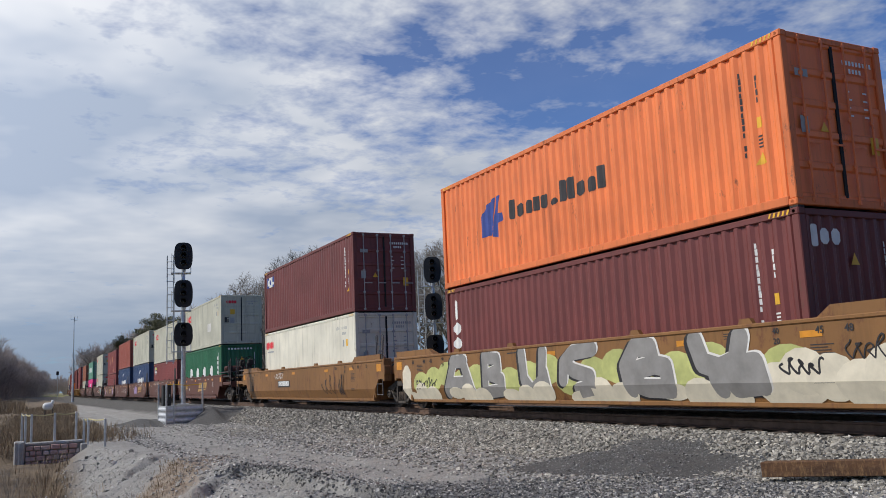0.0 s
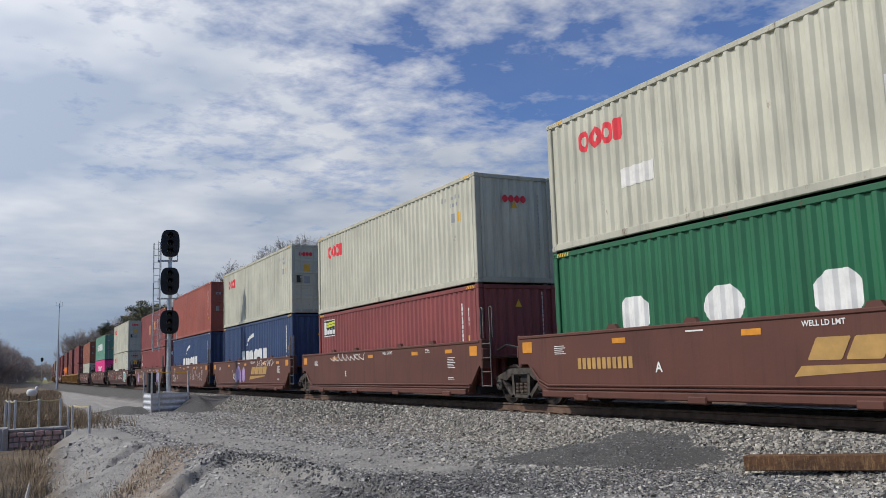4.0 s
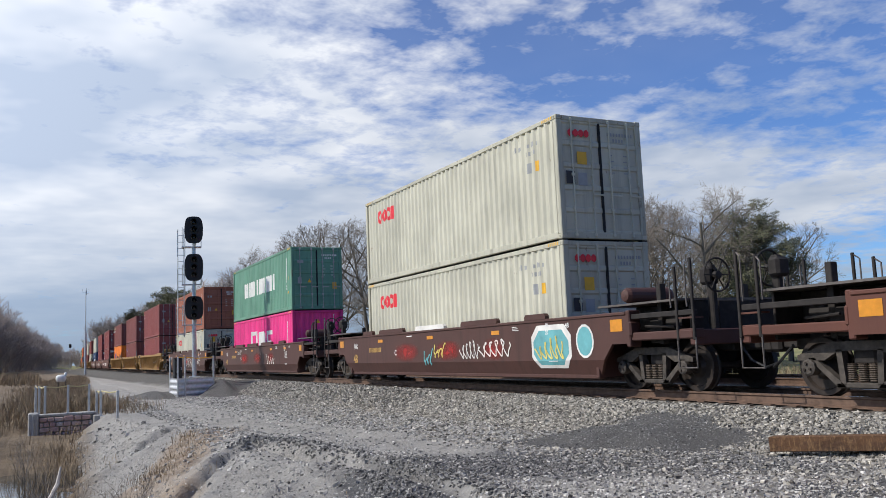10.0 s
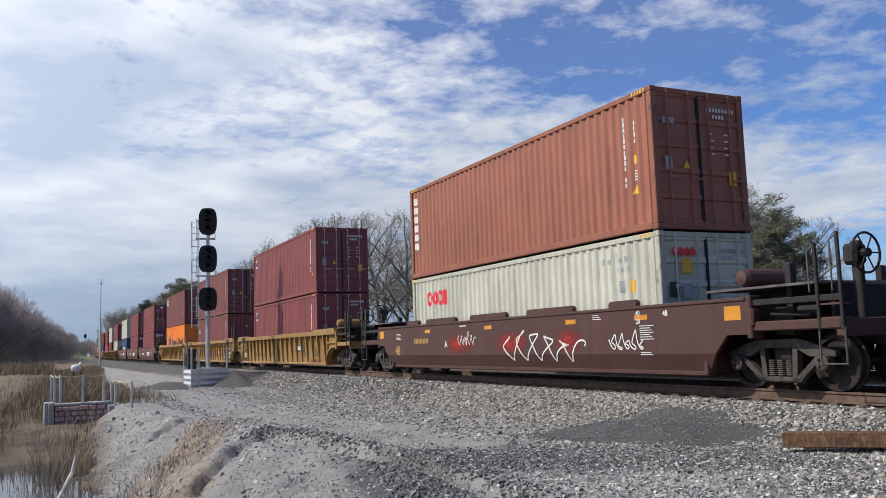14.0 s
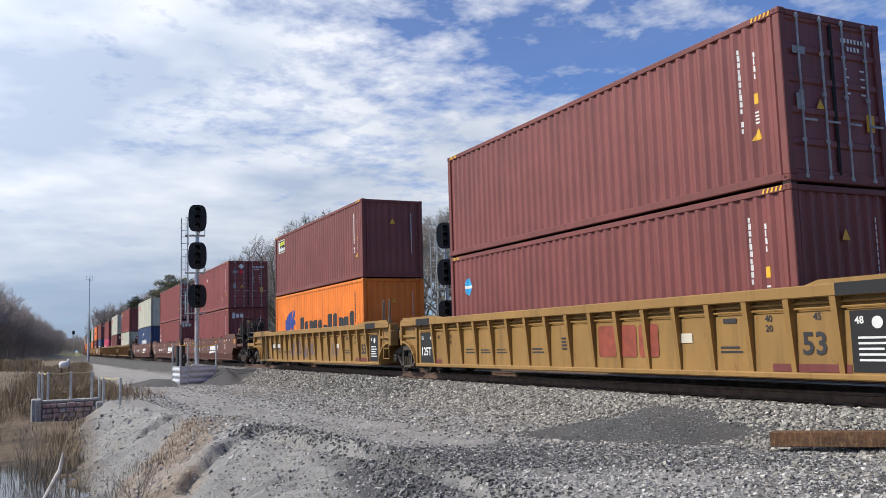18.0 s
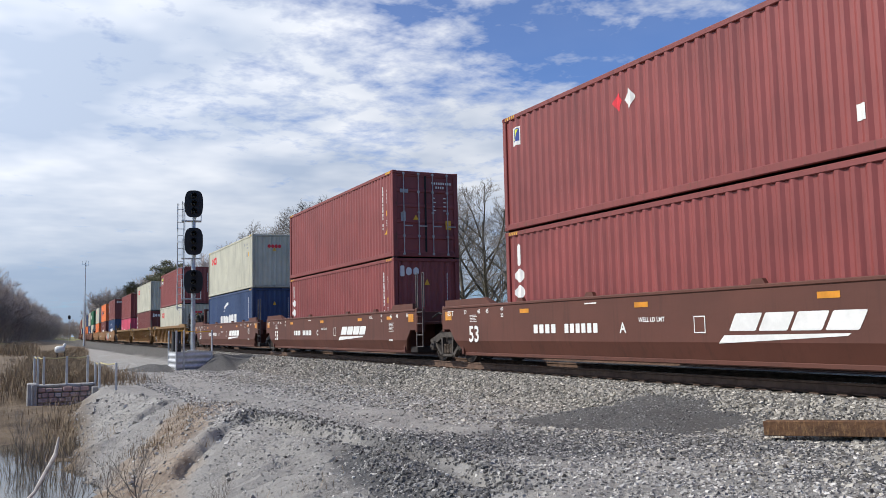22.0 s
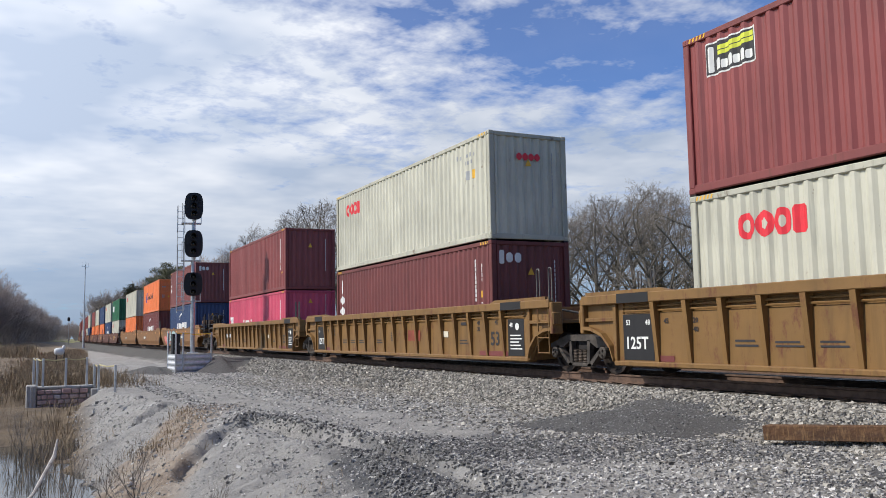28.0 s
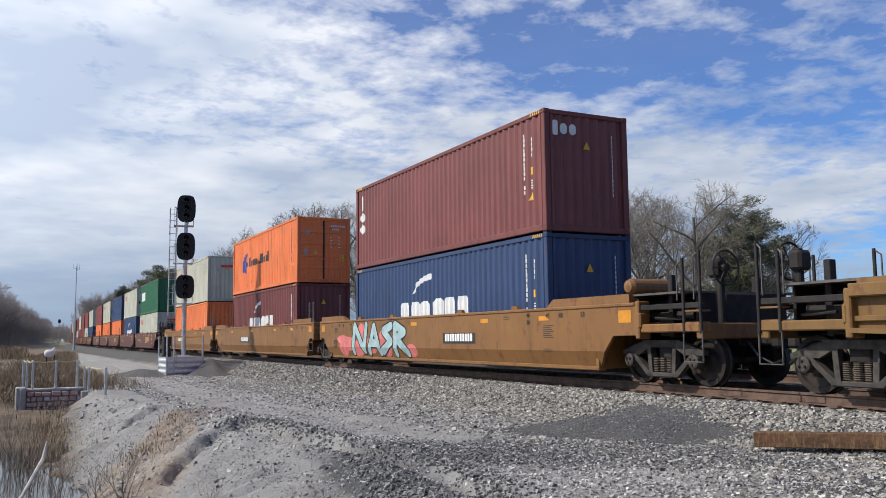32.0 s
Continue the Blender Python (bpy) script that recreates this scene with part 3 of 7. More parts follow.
            part("lock_rod", cached(("lock_rod", h, k, fx, ends), rod), M["rod"] if c in ("red", "maroon", "wine", "white", "jade") else paint_of, door)
    tags = marks_flat(ink) if flat_marks else marks_on_side(ink)
    top = h - HIGH
    for i, (im, polys) in enumerate(tags):
        polys = [[(u, v + top) for u, v in p] for p in polys]
        me = cached(("marking", repr(polys)[:400], h, i, smooth), lambda: slices(polys, [] if smooth else FOLD_U, lambda u, v: ((-1.2085 if smooth else on_side(u, v)[0]) - 0.002 * min(i, 3), *on_side(u, v)[1:])))
        tagged(part("marking", me, M[im], root), kind="stuff")
    for i, (im, polys) in enumerate([(im, p) for lg in logos for im, p in LOGOS[lg]]):
        for poly in polys:
            poly = [(u, v + top) for u, v in poly]
            me = cached(("emblem", repr(poly), i, smooth), lambda: slices([poly], [] if smooth else FOLD_U, lambda u, v: ((-1.2085 if smooth else on_side(u, v)[0]) - 0.002 * min(i, 3), *on_side(u, v)[1:])))
            part("emblem", me, M[im], root)
    hazard = cached(("stripe", h), lambda: slices([rr(0.17 + k * 0.09, h - 0.095, 0.21 + k * 0.09, h - 0.02, 0, 0.03) for k in range(5)] + [rr(LEN - 0.6 + k * 0.09, h - 0.095, LEN - 0.56 + k * 0.09, h - 0.02, 0, 0.03) for k in range(5)], [],
                    lambda u, v: (-1.2225, LEN / 2 - u, v)))
    tagged(part("warning_stripe", hazard, M["ink_yellow"], root), kind="stuff")
    if doors:
        dm = [("ink_white" if c not in ("grey", "white", "silver") else "ink_grey", [rr(1.45 + k * 0.085, h - 0.42, 1.50 + k * 0.085, h - 0.34) for k in range(9)]
               + [rr(1.6 + k * 0.085, h - 0.56, 1.65 + k * 0.085, h - 0.48) for k in range(4)] + [rr(1.5, h - 0.9 - k * 0.14, 1.56 + 0.05 * (k % 2), h - 0.87 - k * 0.14) for k in range(4)]
               + [rr(1.88, h - 0.9 - k * 0.14, 1.99, h - 0.87 - k * 0.14) for k in range(4)]),
              ("ink_yellow", [rr(1.95, 0.95, 2.15, 1.25), [(0.75, 1.25), (0.95, 1.25), (0.85, 1.42)]] if c not in ("grey",) else [rr(0.55, 1.75, 0.82, 2.05)]),
              ("ink_grey", [rr(0.3, 1.2, 0.48, 1.48), rr(0.28, h - 0.75, 0.58, h - 0.62)] if c not in ("grey",) else [rr(0.55, 1.25, 0.8, 1.55)])]
        if c == "grey":
            dm.append(("ink_black", [rr(0.22, 1.28, 0.46, 1.58)]))
    else:
        dm = [("ink_white" if c not in ("grey",) else "ink_grey", [rr(1.955, 0.9 + k * 0.118, 1.985, 0.99 + k * 0.118) for k in range(13)]), ("ink_yellow", [[(1.12, 2.0), (1.32, 2.0), (1.22, 2.2)]])]
    if end_logo == "rings":
        dm.append(("ink_red", blocks(0.32, 0.92, h - 0.5, h - 0.32, 4, 0.06, 0.45) if doors else blocks(0.85, 1.6, h - 0.75, h - 0.55, 4, 0.06, 0.45)))
    if end_logo == "stack":
        dm.append(("ink_white", [rr(0.25, h - 0.62, 0.4, h - 0.26, 0.03), rr(0.46, h - 0.58, 0.66, h - 0.32, 0.06), rr(0.72, h - 0.58, 0.92, h - 0.32, 0.06)]))
    if end_logo == "four":
        dm.append(("ink_white", blocks(0.4, 1.9, h - 0.3, h - 0.2, 8, 0.4, 0.1)))
    if end_logo == "hazard":
        dm.append(("ink_white", [[(0.62, 2.55), (0.8, 2.38), (0.98, 2.55), (0.8, 2.72)]]))
        dm.append(("ink_red", [[(0.62, 2.2), (0.8, 2.05), (0.98, 2.2), (0.8, 2.35)]]))
    for i, (im, polys) in enumerate(dm):
        me = cached(("end_marking", repr(polys)[:300], h, i), lambda: slices(polys, [], lambda u, v: (-1.219 + u, -LEN / 2 + (0.022 if doors else 0.026) - 0.002 * i, v)))
        tagged(part("end_marking", me, M[im], root), kind="stuff")
    return root


# ---- railway trucks (bogies) ----
WHEEL_R = 0.455
SPIN = []


def truck(parent, y):
    """A three-piece freight truck on two wheelsets."""
    def bolster():
        return Shape().box(-1.0, 1.0, -0.20, 0.20, 0.48, 0.78, 0.04).box(-0.35, 0.35, -0.3, 0.3, 0.74, 0.9, 0.04)
    t = part("truck", cached(("truck", 0), bolster), M["steel"], parent, "", Matrix.Translation((0, y, 0)))

    for sx in (-1, 1):
        def frame_side():
            s = Shape()
            a, b = sorted((sx * 0.98, sx * 1.10))
            s.prism([(-1.12, 0.56), (-1.12, 0.64), (-0.45, 0.84), (0.45, 0.84), (1.12, 0.64), (1.12, 0.56), (0.62, 0.56), (0.36, 0.70), (-0.36, 0.70), (-0.62, 0.56)], a, b)
            for k in (-1, 1):
                s.prism([(k * 0.80, 0.60), (k * 0.92, 0.60), (k * 0.42, 0.16), (k * 0.26, 0.16)], a, b)
                s.prism([(k * 0.40, 0.72), (k * 0.30, 0.72), (k * 0.26, 0.20), (k * 0.36, 0.20)], a, b)
                s.lathe([(sx * 1.0, 0.13), (sx * 1.15, 0.13), (sx * 1.17, 0.10)], 12, "x", (0, k * 0.89, 0.455))
            return s.box(a, b, -0.45, 0.45, 0.14, 0.23, 0.02)
        part("side_frame", cached(("side_frame", sx), frame_side), M["frame_steel"], t)

        def coils():
            s = Shape()
            for k in (-0.18, 0.0, 0.18):
                prof = []
                for i in range(9):
                    z = 0.24 + i * 0.032
                    prof += [(z, 0.055), (z + 0.016, 0.078)]
                s.lathe(prof, 8, "z", (sx * 1.04, k, 0))
            return s
        part("spring", cached(("spring", sx), coils), M["spring"], t)
    for k in (-1, 1):
        def wheelset():
            s = Shape().lathe([(-1.0, 0.075), (1.0, 0.075)], 10, "x")
            for sx in (-1, 1):
                prof = [(0.655, 0.10), (0.655, 0.20), (0.70, 0.33), (0.665, 0.37), (0.660, 0.485), (0.695, 0.485), (0.71, 0.46), (0.81, 0.452), (0.81, 0.375), (0.76, 0.35), (0.765, 0.21), (0.83, 0.14), (0.83, 0.08)]
                s.lathe([(sx * d, r) for d, r in prof], 28, "x")
                for j in range(3):
                    a = 2 * math.pi * j / 3
                    s.box(*sorted((sx * 1.165, sx * 1.195)), 0.06 * math.cos(a) - 0.018, 0.06 * math.cos(a) + 0.018, 0.06 * math.sin(a) - 0.018, 0.06 * math.sin(a) + 0.018)
            return s
        w = part("wheelset", cached(("wheelset", 0), wheelset), M["wheel"], t, "", Matrix.Translation((0, k * 0.89, WHEEL_R)))
        SPIN.append((w, parent, y + k * 0.89, k * 0.89))
    return t


# ---- well cars ----
KINDS = {53: (8.15, 9.70, 11.70), 48: (7.40, 8.75, 10.90), 40: (6.25, 7.72, 10.20)}
CARS = []


def car_x(v, bent):
    """How far out the side of a flat-sided car is at that height; long cars fold in below."""
    return 1.49 - (max(0.0, 0.62 - v) * 0.40 if bent else 0.0)


def flat_side(hw0, hw, e0, e1, sx, bent):
    rows = [((-hw0, 0.26), (hw, 0.26)), ((-hw0 - 0.33, 0.62), (hw + 0.33, 0.62)), ((-hw0 - 0.62, 0.93), (hw + 0.62, 0.93)), ((-e0, 0.932), (e1, 0.932)), ((-e0, 1.50), (e1, 1.50))]
    s = Shape()
    v = []
    for inn in (0.0, 0.06):
        for a, b in rows:
            v += [(sx * (car_x(p[1], bent) - inn), *p) for p in (a, b)]
    n = len(rows) * 2
    f = [(2 * i, 2 * i + 1, 2 * i + 3, 2 * i + 2) for i in range(len(rows) - 1)]
    f += [tuple(n + k for k in reversed(q)) for q in f]
    left = [2 * i for i in range(len(rows))]
    loop = left + [k + 1 for k in reversed(left)]
    f += [(loop[i], loop[(i + 1) % len(loop)], n + loop[(i + 1) % len(loop)], n + loop[i]) for i in range(len(loop))]
    return s.add(v, f)


def handrail(y0, y1, x, z0, z1, r=0.016):
    return Shape().tube([(x, y0, z0), (x, y0, z1 - 0.04), (x, y0 + (y1 - y0) * 0.2, z1), (x, y0 + (y1 - y0) * 0.8, z1), (x, y1, z1 - 0.04), (x, y1, z0)], r, 6)


def bars(u, v, w, h, n, frac=0.45):
    """Rows of small marks that stand for lines too small to read."""
    return [rr(u, v + i * h / n, u + w * (1 - 0.13 * ((i * 7) % 3)), v + (i + frac) * h / n) for i in range(n)]


def well_car(kind, c, label, lead="A", trail="A", ribbed=False, marks=(), ink="ink_white", letter="", ledge=False, tall=False, brake=True):
    hw, tc, half = KINDS[kind]
    paint_of = M[c]
    root = new("well_car")
    tagged(root, label, "freight car", "well cars of the train")
    CARS.append(root)
    root["well"] = kind
    e0 = tc - 0.55 if lead == "A" else tc - 0.25
    e1 = tc - 0.55 if trail == "A" else tc - 0.25
    # the leading end of a joined unit is cut short, with an open ladder bay before it
    short = lead == "A" and (tall or ledge)
    hw0 = hw
    if short:
        e0, hw0 = (tc - 1.35, hw - 0.80) if tall else (tc - 1.20, hw - 0.40)
    chord = 1.64 if ribbed else 1.56
    for sx in (-1, 1):
        if ribbed:
            def panel():
                a, b = sorted((sx * 1.36, sx * 1.32))
                low = Shape().prism([(-hw, 0.28), (hw, 0.28), (hw + 0.25, 0.62), (hw + 0.8, 0.93), (e1, 0.93), (e1, 1.5), (hw - 0.2, 1.5), (hw - 0.2, 1.24), (-hw + 0.2, 1.24), (-hw + 0.2, 1.5), (-e0, 1.5), (-e0, 0.93), (-hw - 0.8, 0.93), (-hw - 0.25, 0.62)], a, b)
                return low.box(*sorted((sx * 1.32, sx * 1.27)), -hw + 0.2, hw - 0.2, 1.16, 1.48)
            wall = part("side_wall", cached(("side_wall", kind, "r", e0, e1, sx), panel), paint_of, root)
            n = 19

            def rib():
                a, b = sx * 1.49, sx * 1.38
                s = Shape()
                v = [(sx * 1.505, -0.055, 1.45), (sx * 1.505, 0.055, 1.45), (sx * 1.40, 0.045, 0.3), (sx * 1.40, -0.045, 0.3), (sx * 1.34, -0.055, 1.45), (sx * 1.34, 0.055, 1.45), (sx * 1.34, 0.045, 0.3), (sx * 1.34, -0.045, 0.3)]
                return s.add(v, [(0, 1, 2, 3), (4, 7, 6, 5), (0, 4, 5, 1), (1, 5, 6, 2), (2, 6, 7, 3), (3, 7, 4, 0)])
            for i in range(n):
                if (i == 0 and lead == "A") or (i == n - 1 and trail == "A"):
                    continue
                y = -hw + 0.35 + i * (2 * hw - 0.7) / (n - 1)
                part("rib", cached(("rib", sx), rib), paint_of, wall, "", Matrix.Translation((0, y, 0)))

            for zz in (1.29, 1.375):
                part("tie_rod", cached(("tie_rod", hw, sx, zz), lambda: Shape().tube([(sx * 1.39, -hw + 0.25, zz), (sx * 1.39, hw - 0.25, zz)], 0.020, 6)), paint_of, wall)

            for k, ee in ((-1, e0), (1, e1)):
                def arch():
                    pts = [(hw + 0.02, 0.30), (hw + 0.12, 0.55), (hw + 0.38, 0.80), (hw + 0.75, 0.92), (ee, 0.94)]
                    return Shape().prism([(k * p, z) for p, z in pts] + [(k * p, z + 0.07) for p, z in reversed(pts)], *sorted((sx * 1.49, sx * 1.34)))
                part("wheel_arch", cached(("wheel_arch", kind, ee, k, sx), arch), paint_of, wall)
        else:
            wall = part("side_wall", cached(("side_wall", kind, ledge, hw0, e0, e1, sx), lambda: flat_side(hw0, hw, e0, e1, sx, not ledge)), paint_of, root)
        part("top_chord", cached(("top_chord", e0, e1, sx, ribbed), lambda: Shape().box(*sorted((sx * 1.515, sx * 1.36)), -e0, e1, 1.45 if ribbed else 1.49, chord, 0.015)), paint_of, wall)
        part("bottom_chord", cached(("bottom_chord", hw0, hw, sx, ledge, ribbed), lambda: Shape().box(*sorted((sx * (1.57 if ledge else (1.47 if ribbed else 1.375)), sx * 1.20)), -hw0, hw, 0.22, 0.36 if ledge else 0.32, 0.02)), paint_of, wall)
        if ledge:
            for zz in (0.40, 0.47):
                part("pipe", cached(("pipe", hw, sx, zz), lambda: Shape().tube([(sx * 1.53, -hw + 0.2, zz), (sx * 1.53, hw - 0.2, zz), (sx * 1.52, hw + 0.15, zz + 0.12), (sx * 1.52, hw + 0.45, 0.85)], 0.022, 6)), paint_of, wall)
            for i in range(4):
                part("bracket", cached(("bracket", sx), lambda: Shape().box(*sorted((sx * 1.60, sx * 1.45)), -0.22, 0.22, 0.17, 0.30, 0.02)), paint_of, wall, "", Matrix.Translation((0, -hw + 1.4 + i * (2 * hw - 2.8) / 3, 0)))
        # sheet-steel container guides that stand on the chord near both ends
        for k, ee in ((-1, e0), (1, e1)):
            def guide():
                a = k * (hw - 1.7)
                b = k * (ee - 0.15)
                gh = 0.07 if ribbed else 0.17
                s = Shape()
                v = [(sx * px, py, chord + pz) for px, py, pz in ((1.50, a, 0), (1.50, b, 0), (1.50, b, gh), (1.50, a + k * 0.25, gh), (1.25, a, 0), (1.25, b, 0), (1.42, b, gh), (1.42, a + k * 0.25, gh))]
                return s.add(v, [(0, 1, 2, 3), (4, 7, 6, 5), (0, 4, 5, 1), (1, 5, 6, 2), (2, 6, 7, 3), (3, 7, 4, 0)])
            if kind == 53 and sx == -1 or tall:
                part("container_guide", cached(("container_guide", hw, ee, k, sx, chord), guide), paint_of, wall)
            if not ribbed and kind != 48:
                # lifting lugs
                for q in (0.28, 0.62):
                    part("lug", cached(("lug", sx), lambda: Shape().prism([(-0.16, 0), (0.16, 0), (0.10, 0.09), (-0.10, 0.09)], *sorted((sx * 1.49, sx * 1.40)))), paint_of, wall, "", Matrix.Translation((0, k * hw * q, chord)))
    for i in range(5):
        y = -hw + 0.4 + i * (2 * hw - 0.8) / 4
        part("cross_member", cached(("cross_member", 0), lambda: Shape().box(-1.28, 1.28, -0.25, 0.25, 0.24, 0.42, 0.02)), M["steel"], root, "", Matrix.Translation((0, y, 0)))
    for k, kindend, ee in ((-1, lead, e0), (1, trail, e1)):
        hk = hw0 if k == -1 else hw
        part("bulkhead", cached(("bulkhead", hk, k), lambda: Shape().box(-1.43, 1.43, *sorted((k * (hk + 0.05), k * (hk - 0.05))), 0.26, 1.50, 0.01)), paint_of, root)
        last = tc if kindend == "A" else half - 0.72
        part("centre_sill", cached(("centre_sill", hk, last, k), lambda: Shape().box(-0.38, 0.38, *sorted((k * hk, k * last)), 0.72, 1.10, 0.03)), M["steel"], root)
        part("deck_plate", cached(("deck_plate", hk, ee, k), lambda: Shape().box(-1.43, 1.43, *sorted((k * hk, k * ee)), 1.10, 1.18, 0.01)), paint_of, root)
        part("end_post", cached(("end_post", ee, k), lambda: Shape().box(-1.49, -1.20, *sorted((k * (ee - 0.02), k * (ee + 0.10))), 0.86, 1.58, 0.02).box(-1.50, -1.26, *sorted((k * (ee + 0.04), k * (ee + 0.14))), 1.06, 1.36, 0.03)), paint_of, root)
        if kindend == "C":
            y0, y1 = k * (half - 0.72), k * (half - 0.55)
            part("end_sill", cached(("end_sill", half, k), lambda: Shape().box(-1.42, 1.42, *sorted((y0, y1)), 0.86, 1.14, 0.02)), paint_of, root)
            for sx in (-1, 1):
                part("side_step", cached(("side_step", half, ee, k, sx), lambda: Shape().box(*sorted((sx * 1.45, sx * 1.22)), *sorted((k * ee, k * (half - 0.6))), 0.98, 1.14, 0.02)), paint_of, root)
            part("walkway", cached(("walkway", half, hw, k), lambda: Shape().box(-1.40, 1.40, *sorted((k * (hw + 0.1), k * (half - 0.95))), 1.68, 1.72)), M["grab"], root)
            part("walkway_stand", cached(("walkway_stand", half, hw, k), lambda: Shape().box(-0.5, 0.5, *sorted((k * (hw + 0.2), k * (half - 0.9))), 1.10, 1.68, 0.02)), M["steel"], root)
            part("coupler", cached(("coupler", half, k), lambda: Shape().box(-0.11, 0.11, *sorted((k * (half - 0.8), k * (half - 0.12))), 0.74, 0.92, 0.03).box(-0.20, 0.16, *sorted((k * (half - 0.22), k * (half + 0.02))), 0.68, 0.98, 0.05)), M["steel"], root)
            part("brake_hose", cached(("brake_hose", half, k), lambda: Shape().tube([(-0.3, k * (half - 0.6), 0.8), (-0.34, k * (half - 0.35), 0.55), (-0.26, k * (half - 0.1), 0.42), (-0.1, k * (half + 0.0), 0.48)], 0.025, 6)), M["black"], root)
            for x in (-1.44, 1.44):
                for q, top in ((half - 0.98, 2.30), (half - 0.56, 2.42)):
                    part("stanchion", cached(("stanchion", x, q, k), lambda: Shape().box(x - 0.025, x + 0.025, *sorted((k * (q - 0.028), k * (q + 0.028))), 0.95, top, 0.01)), M["steel"], root)
                    part("handrail", cached(("handrail", x, q, k), lambda: Shape().tube([(x * 1.02, k * (q - 0.12), 1.55), (x * 1.02, k * (q - 0.12), top - 0.12), (x, k * (q - 0.02), top - 0.04)], 0.016, 6)), M["grab"], root)
                part("stirrup", cached(("stirrup", x, half, k), lambda: Shape().tube([(x, k * (half - 1.0), 1.0), (x, k * (half - 1.0), 0.46), (x, k * (half - 0.54), 0.46), (x, k * (half - 0.54), 1.0)], 0.018, 6)), M["grab"], root)
                part("step_plate", cached(("step_plate", x, half, k), lambda: Shape().box(*sorted((x, x * 0.85)), *sorted((k * (half - 1.0), k * (half - 0.54))), 0.98, 1.16, 0.015).box(*sorted((x, x * 0.85)), *sorted((k * (half - 1.0), k * (half - 0.54))), 1.34, 1.37)), paint_of, root)
                part("bracing", cached(("bracing", x, half, tc, k), lambda: Shape().box(*sorted((x, x * 0.9)), *sorted((k * (tc - 0.25), k * (half - 0.6))), 1.40, 1.50, 0.01).box(*sorted((x * 0.8, x * 0.7)), *sorted((k * (tc + 0.3), k * (tc + 0.42))), 0.9, 2.05, 0.01)), M["steel"], root)
            part("brake_gear", cached(("brake_gear", tc, k), lambda: Shape().box(-1.15, -0.75, *sorted((k * (tc + 0.02), k * (tc + 0.35))), 0.92, 1.36, 0.03).lathe([(-0.25, 0.02), (-0.25, 0.13), (0.22, 0.13), (0.22, 0.02)], 12, "y", (-0.95, k * (tc + 0.62), 1.30))
                 .tube([(-1.1, k * (tc - 0.1), 1.5), (-0.9, k * (tc + 0.3), 1.58), (-0.8, k * (tc + 0.9), 1.46), (-0.5, k * (tc + 1.0), 0.95)], 0.03, 6).tube([(-1.3, k * (tc + 0.1), 1.25), (-1.2, k * (tc + 0.8), 1.22), (-0.3, k * (tc + 1.0), 1.1)], 0.025, 6)), M["steel"], root)
            if tall:
                part("bracket_frame", cached(("bracket_frame", hw, k), lambda: Shape().box(-0.98, -0.80, *sorted((k * (hw + 0.75), k * (hw + 0.95))), 1.16, 2.62, 0.02).box(-0.55, -0.40, *sorted((k * (hw + 0.75), k * (hw + 0.95))), 1.16, 2.62, 0.02)
                     .box(-0.98, -0.40, *sorted((k * (hw + 0.75), k * (hw + 0.95))), 2.5, 2.65, 0.02)), paint_of, root)
            part("end_plate", cached(("end_plate", half, k), lambda: Shape().box(-1.12, 1.12, *sorted((k * (half - 1.02), k * (half - 0.96))), 0.90, 1.68, 0.01)), M["steel"], root)
            if brake:
                def reservoir():
                    y = k * (hw + 0.75)
                    return Shape().lathe([(-0.62, 0.04), (-0.60, 0.12), (-0.52, 0.16), (0.5, 0.16), (0.58, 0.12), (0.60, 0.04)], 16, "x", (-0.6, y, 1.90))
                if k == -1:
                    part("air_reservoir", cached(("air_reservoir", hw, k), reservoir), paint_of, root)

                def wheel():
                    s = Shape()
                    y, z, x = k * (half - 0.62), 2.12, -0.75
                    n = 18
                    ring = [(x + 0.31 * math.cos(2 * math.pi * i / n), y, z + 0.31 * math.sin(2 * math.pi * i / n)) for i in range(n + 1)]
                    s.tube(ring, 0.02, 6, False)
                    for i in range(6):
                        a = math.pi * 2 * i / 6
                        s.tube([(x, y, z), (x + 0.31 * math.cos(a), y, z + 0.31 * math.sin(a))], 0.012, 5)
                    return s.lathe([(-0.05, 0.07), (0.05, 0.07)], 10, "y", (x, y, z))
                bw = part("brake_stand", cached(("brake_stand", half, k), lambda: Shape().box(-0.81, -0.69, *sorted((k * (half - 0.86), k * (half - 0.70))), 1.1, 2.32, 0.02).box(-0.9, -0.6, *sorted((k * (half - 0.95), k * (half - 0.70))), 1.95, 2.28, 0.05)), M["steel"], root)
                part("brake_wheel", cached(("brake_wheel", half, k), wheel), M["steel"], bw)
        else:
            part("pivot", cached(("pivot", tc, k), lambda: Shape().box(-0.55, 0.55, *sorted((k * (tc - 0.5), k * (tc + 0.15))), 0.86, 1.16, 0.06)), M["steel"], root)
            if k == -1:
                for x in (-1.47, 1.47):
                    def art_ladder():
                        s = Shape()
                        a, b = (-(e0 + 0.50), -(e0 + 0.06)) if short else (-(e0 - 0.52), -(e0 - 0.06))
                        for q in (a, b):
                            s.tube([(x, q, 0.42), (x, q, 1.70)], 0.018, 6)
                        for i in range(4):
                            s.tube([(x, a, 0.44 + i * 0.34), (x, b, 0.44 + i * 0.34)], 0.015, 6)
                        return s
                    part("ladder", cached(("art_ladder", x, e0, short), art_ladder), M["grab"] if not ribbed else paint_of, root)
                    for q in ((-(e0 + 0.06), -(e0 + 0.50)) if short else (-(e0 - 0.52), -(e0 - 0.02))):
                        part("grab_iron", cached(("grab_iron", x, q, tall), lambda: handrail(q, q - 0.12, x, 1.6, 2.62 if tall else 2.35, 0.018)), M["grab"], root)
